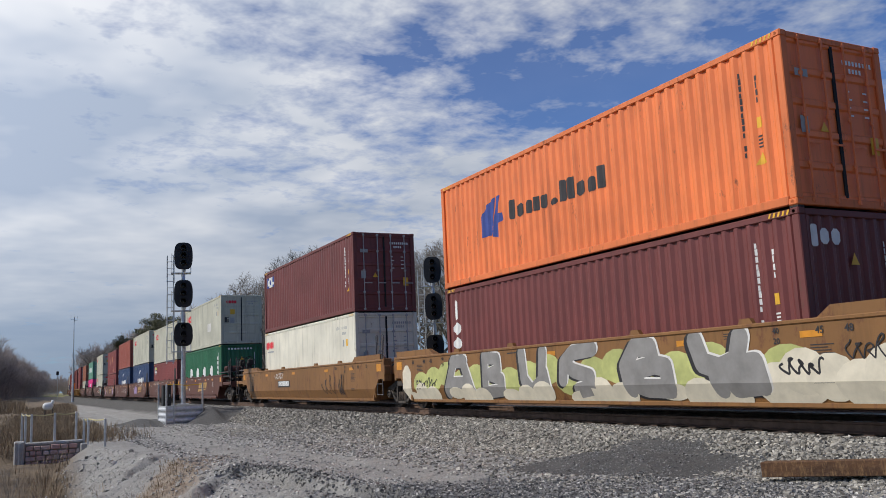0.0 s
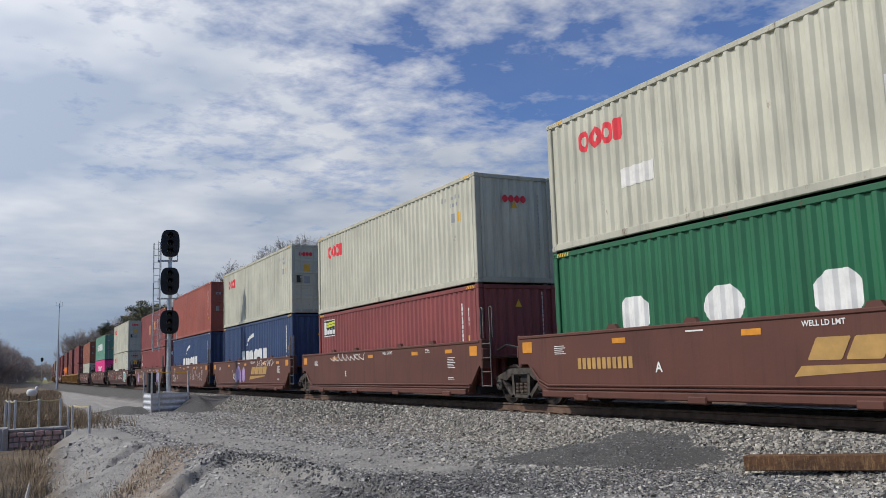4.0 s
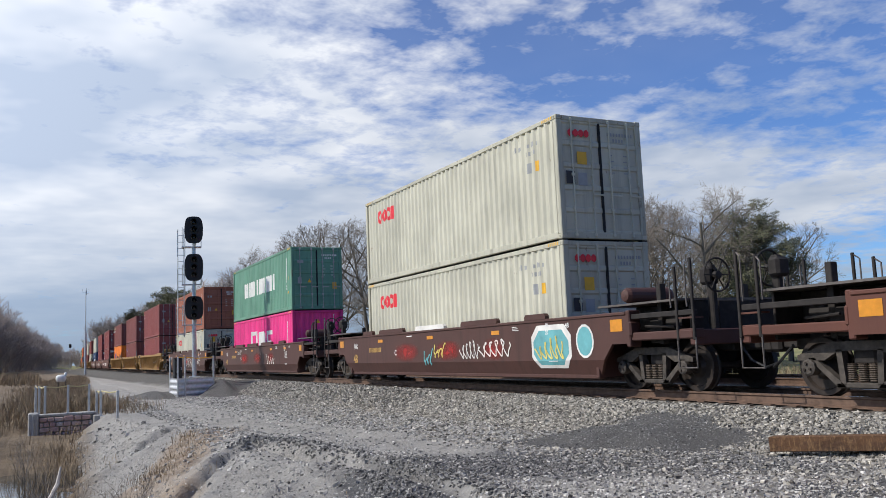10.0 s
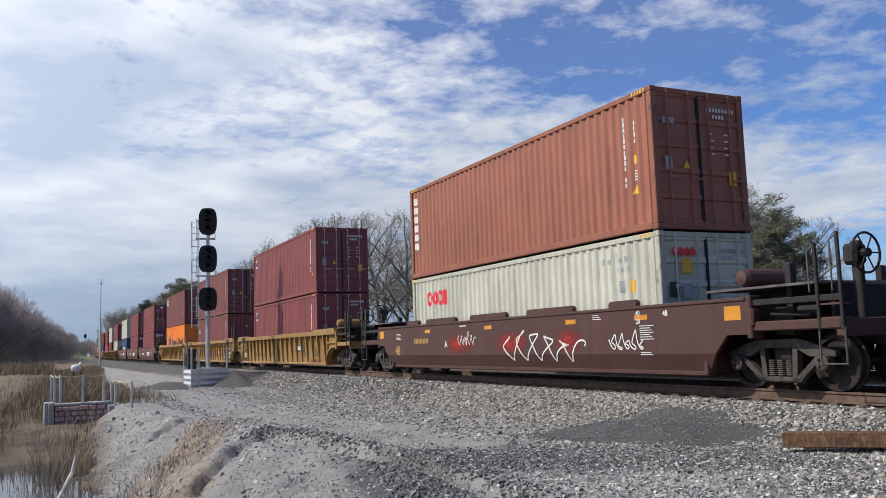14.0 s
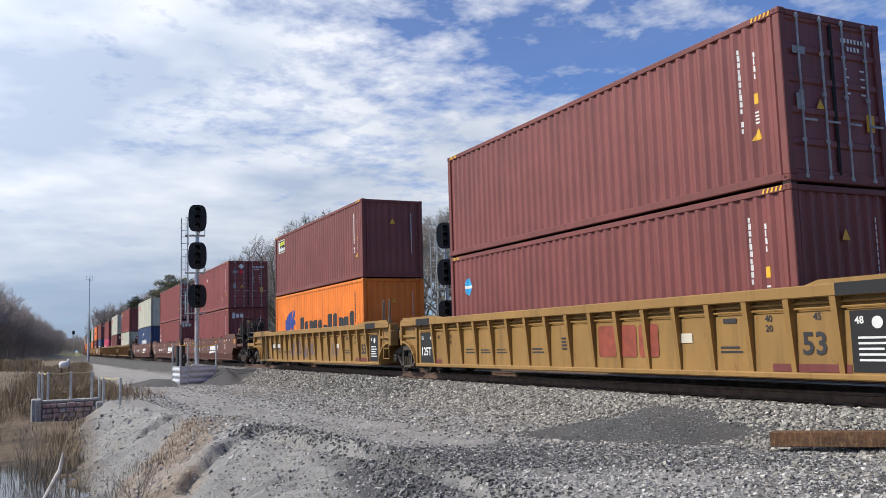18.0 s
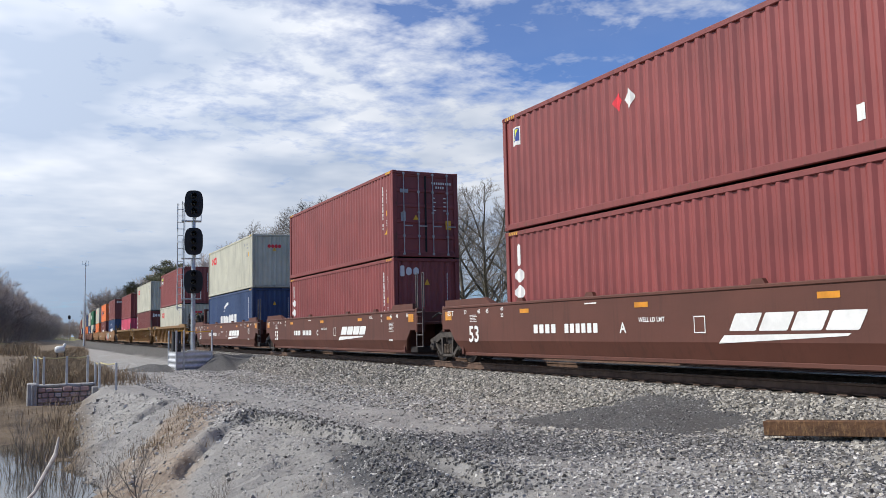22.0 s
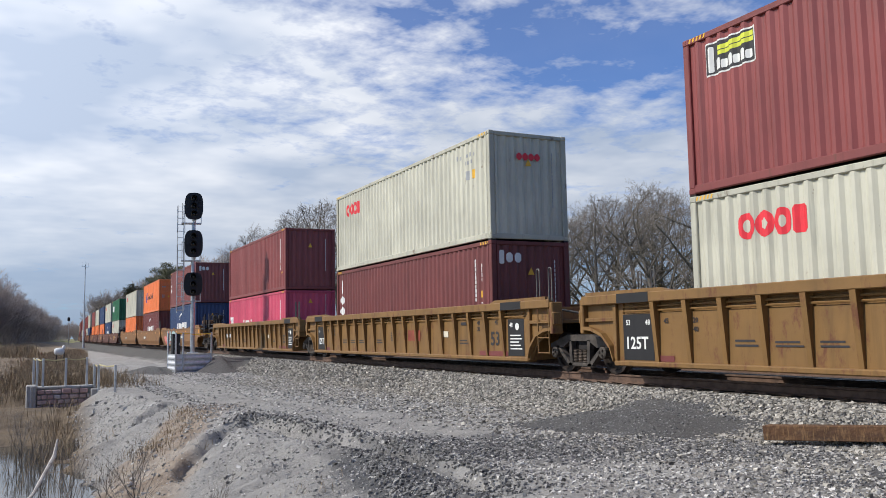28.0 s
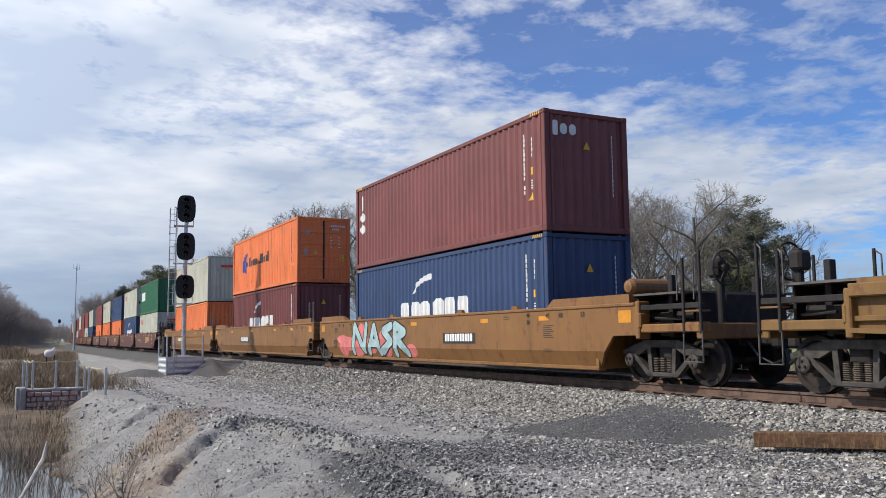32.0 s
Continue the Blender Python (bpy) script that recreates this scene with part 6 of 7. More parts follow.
def grow(seed, height, spread_k=0.55, levels=4, base=0.20, kids=(10, 7, 6, 7), thick=0.0165, rmin=0.009, up=0.09):
    """Limbs and twigs of a bare tree: each branch bends, thins and forks."""
    r = random.Random(seed)
    wood, twigs = Shape(), Shape()

    mid_, wide_, tall_ = height * 0.58, height * 0.40, height * 0.40

    def branch(p, d, length, rad, level):
        while level and length > 0.05 * height:
            # keep the crown round
            e = p + d * length
            if (e.x * e.x + e.y * e.y) / wide_ ** 2 + ((e.z - mid_) / tall_) ** 2 < 1:
                break
            length *= 0.84
        if level >= levels:
            # the last twigs are plain spikes
            u_ = d.orthogonal().normalized()
            w_ = d.cross(u_)
            tip = p + (d + Vector((r.uniform(-1, 1), r.uniform(-1, 1), r.uniform(-0.5, 0.9))) * 0.22).normalized() * length
            twigs.add([p + u_ * rad, p + (w_ * 0.87 - u_ * 0.5) * rad, p - (w_ * 0.87 + u_ * 0.5) * rad, tip], [(0, 1, 3), (1, 2, 3), (2, 0, 3)])
            return
        n = 5 if level < 2 else 3
        pts, q = [p.copy()], d.copy()
        for i in range(n):
            q = (q + Vector((r.uniform(-1, 1), r.uniform(-1, 1), r.uniform(-0.7, 0.7) + up * 3)) * (0.09 + 0.07 * level)).normalized()
            pts.append(pts[-1] + q * length / n)
        rads = [rad * (1 - 0.62 * i / n) for i in range(n + 1)]
        (wood if level < 3 else twigs).tube(pts, rads, 7 if level == 0 else (5 if level == 1 else 3), False)
        k = kids[level] + r.randint(-1, 1)
        for i in range(k):
            f = (base + (1 - base) * (i + r.random()) / k) if level == 0 else (0.25 + 0.75 * (i + r.random()) / k)
            j = min(int(f * n), n - 1)
            at = pts[j].lerp(pts[j + 1], f * n - j)
            out = q.orthogonal().normalized()
            out.rotate(Matrix.Rotation(r.uniform(0, 6.283), 3, q))
            nd = (q * (1 - spread_k + r.uniform(0, 0.2)) + out * (spread_k + r.uniform(0, 0.25)) + Vector((0, 0, up))).normalized()
            branch(at, nd, length * ((0.70 - 0.34 * f if level == 0 else 0.56 - 0.18 * f) + r.uniform(0, 0.14)), max(rads[j] * (0.68 if level == 0 else 0.5), rmin), level + 1)
    branch(Vector((0, 0, -0.3)), Vector((0, 0, 1)), height * 0.80, height * thick, 0)
    return wood, twigs


def bare_tree(seed, height, words, **more):
    root = tagged(new("bare_tree"), words, "tree", "trees beside the line")
    wood, twigs = grow(seed, height, **more)
    k = height / max(p[2] for p in twigs.v)
    for s in (wood, twigs):
        s.v = [(p[0] * k, p[1] * k, p[2] * k) for p in s.v]
    part("trunk", wood.mesh("trunk", True), M["bark"], root)
    part("crown", twigs, M["twig"], root)
    return root


def pine(seed, height):
    r = random.Random(seed)
    root = tagged(new("pine_tree"), "dark green pine tree with ragged crown", "tree", "trees beside the line")
    s = Shape().tube([(0, 0, -0.3), (0.1, 0.05, height * 0.5), (0.0, 0.1, height * 0.97)], [height * 0.022, height * 0.015, 0.02], 7)
    nd = Shape()
    for i in range(46):
        z = height * (0.26 + 0.70 * (i / 46))
        a = r.uniform(0, 6.283)
        ln_ = height * 0.30 * math.sin(math.pi * (0.30 + 0.62 * i / 46)) ** 0.7 * r.uniform(0.55, 1.1) + 0.3
        tip = Vector((math.cos(a) * ln_, math.sin(a) * ln_, z + ln_ * r.uniform(0.0, 0.35)))
        s.tube([(0, 0, z), tip * 0.5 + Vector((0, 0, z * 0.5 + 0.1)), tip], [0.05, 0.03, 0.012], 4, False)
        for k in range(17):
            c = Vector((0, 0, z)).lerp(tip, r.uniform(0.4, 1.08)) + Vector((r.uniform(-1, 1), r.uniform(-1, 1), r.uniform(-0.5, 0.8))) * 0.4
            for j in range(16):
                dvec = Vector((r.uniform(-1, 1), r.uniform(-1, 1), r.uniform(-0.3, 1))).normalized()
                w = dvec.orthogonal().normalized() * 0.035
                q = c + Vector((r.uniform(-1, 1), r.uniform(-1, 1), r.uniform(-1, 1))) * 0.22
                nd.add([q - w, q + w, q + dvec * r.uniform(0.22, 0.4)], [(0, 1, 2)])
    part("trunk", s.mesh("trunk", True), M["bark"], root)
    part("crown", nd, M["needles"], root)
    return root


def stand(tree, x, y, turn, size=1.0, place=True):
    """Plants a copy of a tree on the ground."""
    c = copy_thing(tree, pose(x, y, ground_z(x, y), 0, 0, turn))
    c.scale = (size, size, size * 1.0)
    return c


r = random.Random(12)
KITS = [bare_tree(s, 12.0, "leafless grey deciduous tree with fine branching crown", spread_k=k) for s, k in ((1, 0.60), (2, 0.52), (3, 0.64), (4, 0.56))]
PINES = [pine(7, 10.0), pine(8, 10.0)]
for k, t in enumerate(KITS + PINES):
    t.matrix_basis = pose((46, 60, 52, 49, 56, 30)[k], (52, 105, 130, 150, 54, 190)[k], -0.9, 0, 0, 40 * k)


def at_az(az, dist):
    return dist * math.sin(radians(az)), dist * math.cos(radians(az))


# the row of trees beyond the second track
az = 14.0
while az < 41:
    x, y = at_az(az, (33 + r.uniform(0, 9)) / math.sin(radians(az)))
    d = math.hypot(x, y)
    want = d * math.tan(radians(9.3 + 0.8 * math.sin(az * 0.7) - 0.20 * max(0, 20 - az))) + 1.6
    stand(KITS[r.randrange(4)], x, y, r.uniform(0, 360), want / 12.0 * r.uniform(0.92, 1.05))
    az += r.uniform(1.1, 1.9)
for az, dist, top, kit in ((43.4, 52, 10.2, 2), (45.6, 60, 9.0, 1), (40.6, 66, 9.2, 0), (48.3, 70, 7.4, 3)):
    x, y = at_az(az, dist)
    stand(KITS[kit], x, y, az * 77, (dist * math.tan(radians(top)) + 1.8) / 12.0)
for az, dist, top, kit in ((46.2, 60, 8.4, 0), (47.4, 63, 7.2, 1), (44.8, 66, 6.4, 1), (8.9, 200, 4.6, 0), (8.3, 215, 4.4, 1), (9.5, 190, 4.2, 1), (6.6, 260, 3.3, 0)):
    x, y = at_az(az, dist)
    stand(PINES[kit], x, y, az * 31, (dist * math.tan(radians(top)) + 1.8) / 10.0)
for az in np.arange(4.6, 14.2, 0.42):
    x, y = at_az(az, (31 + r.uniform(0, 8)) / math.sin(radians(az)))
    d = math.hypot(x, y)
    stand(KITS[r.randrange(4)], x, y, r.uniform(0, 360), (d * math.tan(radians(2.6 + 0.34 * (az - 4.6) + r.uniform(-0.4, 0.4))) + 1.5) / 12.0)
spots = []
for az in np.arange(4.4, 15.0, 0.16):
    x, y = at_az(az, (40 + r.uniform(0, 14)) / math.sin(radians(az)))
    d = math.hypot(x, y)
    spots.append((x, y, d * math.tan(radians(2.5 + 0.36 * (az - 4.4) + r.uniform(-0.5, 0.5))) + 1.5))
for az in np.arange(49.0, 60.0, 0.8):
    x, y = at_az(az, 150 + r.uniform(0, 25))
    stand(KITS[r.randrange(4)], x, y, r.uniform(0, 360), (150 * math.tan(radians(3.5 + r.uniform(-0.4, 0.5))) + 1.8) / 12.0)


def woods(name, spots, words):
    """A far wood: many simple bare trees in one mesh."""
    kits = [grow(s, 1.0, 0.42, 3, 0.12, (14, 8, 8), 0.011, 0.0026) for s in (21, 22, 23)]
    data = []
    for wood, twigs in kits:
        v = np.array(wood.v + twigs.v)
        f = wood.f + [tuple(i + len(wood.v) for i in q) for q in twigs.f]
        data.append((v, f))
    V, F, n = [], [], 0
    for i, (x, y, h) in enumerate(spots):
        v, f = data[i % 3]
        a = i * 2.4
        ca, sa = math.cos(a), math.sin(a)
        w = 1.15
        V.append(np.stack([(v[:, 0] * ca - v[:, 1] * sa) * h * w + x, (v[:, 0] * sa + v[:, 1] * ca) * h * w + y, v[:, 2] * h / v[:, 2].max() + ground_z(x, y)], 1))
        F += [tuple(k + n for k in q) for q in f]
        n += len(v)
    me = bpy.data.meshes.new(name)
    me.from_pydata(np.concatenate(V).tolist(), [], F)
    me.materials.append(M["hazed_twig"])
    return tagged(new(name, me), words, "trees", kind="stuff")


woods("far_woods", spots, "bare woods behind the train")
# unseen trees added behind the camera to cut low sky light on the train
spots = [(-70 + 150 * (i / 75) + r.uniform(-2, 2), -34 - r.uniform(0, 22), 15 + r.uniform(-2, 3)) for i in range(76)]
woods("far_woods", spots, "unseen bare woods behind the camera, added to block low sky")
spots = []
for i in range(330):
    k = r.random()
    y = 240 + 480 * k ** 1.3
    az = -5.0 + 7.2 * k ** 0.55 + r.uniform(-0.5, 0.3) - r.uniform(0, 1.5)
    x = y * math.tan(radians(min(az, 1.75)))
    spots.append((x, y, 24 + r.uniform(-2, 2) - 6 * k))
for i in range(60):
    az, y = r.uniform(1.4, 3.9), r.uniform(620, 980)
    spots.append((y * math.tan(radians(az)), y, 13 + r.uniform(-3, 3)))
woods("far_woods", spots, "dark bare woods beyond the field")
spots = [(line_x(y) + 14 + r.uniform(0, 22), y, 13 + r.uniform(-2, 2)) for y in np.linspace(280, 640, 34)]
woods("far_woods", spots, "dark bare woods along the bend of the line")


# ---- signals ----
def signal_mast(words, flip=1):
    """A tall three-head signal on a post with a caged ladder; its foot is at the origin and it faces the camera's end of the line."""
    root = tagged(new("railway_signal"), words, "railway signal", "line signals")
    part("mast", Shape().lathe([(0, 0.11), (6.9, 0.085)], 12, "z").box(-0.25, 0.25, -0.25, 0.25, 0.0, 0.05, 0.01), M["galv"], root)
    for z in (6.90, 5.12, 3.22):
        def plate():
            n, w, h = 28, 0.42, (0.64 if z > 4 else 0.55)
            o = []
            for i in range(n):
                a = 2 * math.pi * i / n
                c, s_ = math.cos(a), math.sin(a)
                o.append((math.copysign(abs(c) ** 0.55, c) * w, math.copysign(abs(s_) ** 0.75, s_) * h))
            s = Shape()
            v = [(x, -0.30, z + q) for x, q in o] + [(x, -0.26, z + q) for x, q in o]
            return s.add(v, [tuple(range(n)), tuple(range(2 * n - 1, n - 1, -1))] + [(i, n + i, n + (i + 1) % n, (i + 1) % n) for i in range(n)])
        head = part("signal_head", plate(), M["black"], root)
        part("housing", Shape().box(-0.2, 0.2, -0.28, -0.02, z - 0.45, z + 0.45, 0.03).box(-0.06, 0.06, -0.05, 0.1, z - 0.5, z - 0.4, 0.01), M["black"], head)
        for dz in (0.36, 0.0, -0.36):
            def hood():
                s = Shape()
                n = 12
                v, f = [], []
                for i in range(n + 1):
                    a = math.radians(-50 + 280 * i / n)
                    for y, rr_ in ((-0.28, 0.135), (-0.66, 0.125)):
                        v.append((rr_ * math.cos(a), y, z + dz + rr_ * math.sin(a)))
                return s.add(v, [(2 * i, 2 * i + 1, 2 * i + 3, 2 * i + 2) for i in range(n)])
            part("hood", hood(), M["black"], head)
            part("lens", Shape().lathe([(-0.315, 0.02), (-0.31, 0.07), (-0.295, 0.105)], 14, "y", (0, 0, z + dz)), M["lens"], head)
        part("work_platform", Shape().box(-0.55, 0.35, -0.1, 0.35, z - 0.80, z - 0.76), M["galv"], root)
        for x in (-0.52, 0.34):
            for y in (-0.08, 0.34):
                part("platform_post", Shape().tube([(x, y, z - 0.8), (x, y, z + 0.15)], 0.016, 5), M["galv"], root)
        part("platform_rail", Shape().tube([(0.34, -0.08, z + 0.13), (0.34, 0.34, z + 0.13), (-0.52, 0.34, z + 0.13), (-0.52, -0.08, z + 0.13)], 0.016, 5).tube([(0.34, -0.08, z - 0.3), (0.34, 0.34, z - 0.3), (-0.52, 0.34, z - 0.3)], 0.014, 5), M["galv"], root)
        part("conduit", Shape().tube([(0.02, -0.1, z - 0.45), (0.1, -0.16, z - 0.62), (0.02, -0.05, z - 0.85)], 0.03, 6), M["galv"], root)
    lad = part("ladder", Shape().tube([(-0.72, 0.3, 1.9), (-0.72, 0.3, 7.0)], 0.024, 5), M["galv"], root)
    part("ladder_rail", Shape().tube([(-0.44, 0.3, 1.9), (-0.44, 0.3, 7.0)], 0.024, 5), M["galv"], lad)
    for i in range(16):
        part("rung", cached(("rung", 1), lambda: Shape().tube([(-0.72, 0.3, 0), (-0.44, 0.3, 0)], 0.014, 5)), M["galv"], lad, "", Matrix.Translation((0, 0, 2.05 + i * 0.31)))
    for z in (2.0, 3.9, 5.7):
        part("safety_cage", Shape().tube([(-0.72, 0.28, z), (-0.74, -0.25, z), (-0.40, -0.25, z), (-0.40, 0.28, z)], 0.016, 5).tube([(-0.74, -0.25, z), (-0.74, -0.25, z + 1.15), (-0.40, -0.25, z + 1.15), (-0.40, -0.25, z)], 0.016, 5).tube([(-0.72, 0.28, z + 1.15), (-0.74, -0.25, z + 1.15)], 0.016, 5).tube([(-0.40, -0.25, z + 1.15), (-0.40, 0.28, z + 1.15)], 0.016, 5), M["galv"], lad)
    return root


SIG = (7.66, 43.2)
SIG_Z = 0.12
near_signal = signal_mast("grey three-head railway signal with ladder, on a steel crib")
near_signal.matrix_basis = pose(SIG[0], SIG[1], SIG_Z, 0, 0, -9)
near_signal.scale = (1.054, 1.054, 1.054)
far_signal = copy_thing(near_signal, pose(19.3, 38.8, -0.95, 0, 0, -26))
tagged(far_signal, "grey three-head railway signal beyond the tracks, lamps dark")

crib = tagged(new("signal_crib"), "corrugated steel retaining crib filled with gravel under the signal", "retaining wall")
crib.matrix_basis = pose(SIG[0] - 0.14, SIG[1], -0.97, 0, 0, 3) @ Matrix.Diagonal((0.92, 0.98, 1.08, 1))


def guard_panel(w):
    s, prof = Shape(), [(0.0, 0.0), (0.03, 0.05), (0.03, 0.10), (0.0, 0.15), (0.0, 0.19), (0.03, 0.24)]
    v = []
    for d, z in prof:
        v += [(-w / 2, -d, z), (w / 2, -d, z)]
    return s.add(v, [(2 * i, 2 * i + 1, 2 * i + 3, 2 * i + 2) for i in range(len(prof) - 1)])


for i in range(4):
    part("front_panel", cached(("front_panel", 0), lambda: guard_panel(1.85)), M["alu"], crib, "", pose(0, -0.9, 0.02 + i * 0.25))
    part("side_panel", cached(("crib_side", 0), lambda: guard_panel(1.7)), M["alu"], crib, "", pose(-0.92, 0.0, 0.02 + i * 0.25, 0, 0, -90))
for x, y in ((-0.92, -0.93), (0.92, -0.93), (-0.92, 0.85), (-0.55, -0.95)):
    part("post", Shape().box(x - 0.04, x + 0.04, y - 0.04, y + 0.04, -0.15, 1.95, 0.01), M["galv"], crib)
part("hand_rope", Shape().tube([(-0.55, -0.95, 1.93), (0.1, -0.95, 1.86), (0.92, -0.93, 1.9)], 0.02, 5).tube([(-0.92, -0.93, 1.93), (-0.55, -0.95, 1.93)], 0.02, 5), M["ink_yellow"], crib)
relay_case = tagged(new("relay_case"), "black steel relay case standing on the signal crib", "equipment case")
relay_case.matrix_basis = pose(SIG[0] - 0.74, SIG[1] + 0.35, 0.10, 0, 0, 3)
part("body", Shape().box(-0.19, 0.19, -0.2, 0.2, 0.0, 0.95, 0.02).box(-0.21, 0.21, -0.22, 0.22, 0.95, 0.99, 0.01), M["black"], relay_case)
part("case_door", Shape().box(-0.165, 0.165, -0.215, -0.198, 0.06, 0.90, 0.006), M["black"], relay_case)
part("hasp", Shape().box(0.11, 0.14, -0.235, -0.21, 0.42, 0.54, 0.005), M["galv"], relay_case)
part("gravel_fill", Shape().box(-0.88, 0.9, -0.86, 0.9, 0.0, 0.99, 0.05), dull, crib)


def mound(name, cx, cy, rx, ry, h, mat, words, turn=0.0):
    n, rings = 40, 12
    s = Shape()
    v = [(cx, cy, ground_z(cx, cy) + h)]
    ct, st = math.cos(turn), math.sin(turn)
    for j in range(1, rings + 1):
        k = j / rings
        for i in range(n):
            a = 2 * math.pi * i / n
            wob_ = 1 + 0.16 * math.sin(3 * a + 1) + 0.08 * math.sin(7 * a)
            px, py = rx * k * wob_ * math.cos(a), ry * k * wob_ * math.sin(a)
            x, y = cx + px * ct - py * st, cy + px * st + py * ct
            v.append((x, y, ground_z(x, y) + h * (1 - smooth(0, 1, k)) + 0.012 * noise.noise((x * 4, y * 4, 0)) * (1 - k) - 0.03 * (j == rings) + 0.006))
    f = [(0, 1 + i, 1 + (i + 1) % n) for i in range(n)]
    f += [(1 + j * n + i, 1 + (j + 1) * n + i, 1 + (j + 1) * n + (i + 1) % n, 1 + j * n + (i + 1) % n) for j in range(rings - 1) for i in range(n)]
    s.add(v, f)
    me = s.mesh(name, True)
    me.materials.append(mat)
    return tagged(new(name, me), words, "gravel", kind="stuff")


m, nt, ln, b = material("dark_cinder_gravel", 0.95)
g = noise_of(nt, ln, 60, 5, 0.75, 0.35, 0.72, space="World")
ln.new(mixed(nt, ln, noise_of(nt, ln, 34, 2, 0.5, 0.68, 0.74, space="World"), mixed(nt, ln, g, (0.045, 0.043, 0.041), (0.19, 0.183, 0.172)), (0.46, 0.44, 0.40)), b.inputs["Base Color"])
bumped(nt, ln, b, g, 0.8, 0.02)
M["cinder"] = m
mound("cinder_heap", 9.0, 11.5, 1.3, 2.3, 0.27, M["cinder"], "low heap of dark fine gravel beside the ballast", 0.36)
mound("cinder_heap", 8.9, 43.0, 1.75, 2.8, 0.74, M["cinder"], "dark gravel ramp beside the signal crib")

mound("cinder_heap", 6.0, 44.2, 1.7, 3.0, 0.30, M["cinder"], "low dark gravel bank behind the signal crib")

m, nt, ln, b = material("rusty_old_beam", 0.85)
rc = mixed(nt, ln, noise_of(nt, ln, 4.0, 6, 0.7, 0.3, 0.7, (1, 0.3, 1)), (0.035, 0.018, 0.011), (0.15, 0.07, 0.028))
ln.new(mixed(nt, ln, noise_of(nt, ln, 12.0, 5, 0.7, 0.48, 0.72, (1, 3, 0.6)), rc, (0.27, 0.16, 0.07)), b.inputs["Base Color"])
bumped(nt, ln, b, noise_of(nt, ln, 9, 5), 0.5, 0.02)
M["beam"] = m
M["pale_wood"] = plain("bleached_dead_wood", (0.46, 0.42, 0.37), 0.85, 0, 0.25)
beam = tagged(new("rusty_beam"), "rust-brown steel beam lying along the ballast", "beam")
part("web", Shape().box(-0.02, 0.02, -1.8, 1.8, 0.02, 0.17, 0.004), M["beam"], beam)
part("flange", Shape().box(-0.11, 0.11, -1.8, 1.8, 0.0, 0.03, 0.006), M["beam"], beam)
part("flange", Shape().box(-0.11, 0.11, -1.8, 1.8, 0.16, 0.19, 0.006), M["beam"], beam)
part("face_plate", Shape().box(-0.12, -0.06, -1.8, 1.8, 0.0, 0.192, 0.008), M["beam"], beam)
beam.matrix_basis = pose(9.0 + 0.43 * 1.8, 8.44 - 0.9 * 1.8, -0.475, -2.6, 0, 25.5)

# ---- ditch, culvert head and fence ----
m, nt, ln, b = material("ditch_water", 0.06)
b.inputs["Base Color"].default_value = (0.045, 0.045, 0.04, 1)
bumped(nt, ln, b, noise_of(nt, ln, 3.0, 3, space="World"), 0.05, 0.01)
part_w = Shape()
wy = [5 + i * 1.0 for i in range(26)]
part_w.add([p for y in wy for p in ((crest_x(y) - toe_w(y) - 3.2 - 0.3 * math.sin(y), y, -1.80), (crest_x(y) - toe_w(y) + 0.25, y, -1.80))], [(2 * i, 2 * i + 1, 2 * i + 3, 2 * i + 2) for i in range(25)])
wm = part_w.mesh("water")
wm.materials.append(m)
tagged(new("water", wm), "still dark ditch water", "water", kind="structure")

m, nt, ln, b = material("stained_concrete", 0.9)
cc = mixed(nt, ln, noise_of(nt, ln, 1.5, 6, 0.7), (0.24, 0.23, 0.21), (0.46, 0.45, 0.42))
ln.new(mixed(nt, ln, noise_of(nt, ln, 3.0, 5, 0.7, 0.55, 0.75, (4, 4, 0.5)), cc, (0.12, 0.11, 0.10)), b.inputs["Base Color"])
M["concrete"] = m
m, nt, ln, b = material("headwall_stone", 0.9)
ob_r = nt.new("ShaderNodeObjectInfo").outputs["Random"]
ln.new(mixed(nt, ln, noise_of(nt, ln, 8, 5), mixed(nt, ln, ob_r, (0.46, 0.27, 0.24), (0.62, 0.55, 0.50)), (0.36, 0.24, 0.21)), b.inputs["Base Color"])
M["wallstone"] = m
head_wall = tagged(new("culvert_headwall"), "low stone and concrete culvert headwall above the ditch", "wall")
head_wall.matrix_basis = pose(0.0, 30.0, 0.0)
part("core", Shape().box(0.55, 2.2, 0.06, 0.5, -2.0, -0.62, 0.02), M["concrete"], head_wall)
part("cap", Shape().box(0.50, 2.22, 0.0, 0.55, -0.64, -0.56, 0.02), M["concrete"], head_wall)
part("pier", Shape().box(0.24, 0.54, -0.12, 0.5, -2.0, -0.50, 0.03).box(0.36, 0.44, -0.15, -0.1, -1.9, -0.53, 0.02), M["concrete"], head_wall, "pale concrete pier")
part("wing", Shape().prism([(-2.1, -1.6), (0.0, -1.7), (0.0, -0.70), (-2.1, -0.80)], -0.11, 0.11), M["concrete"], head_wall, "", pose(2.35, 0.05, 0.0, 0, 0, 13))
part("end_block", Shape().box(2.12, 2.36, -0.28, 0.02, -2.0, -0.66, 0.03), M["concrete"], head_wall)
part("wing_end", Shape().box(2.66, 2.94, -2.3, -2.0, -1.8, -0.76, 0.03), M["concrete"], head_wall)
rs = random.Random(4)
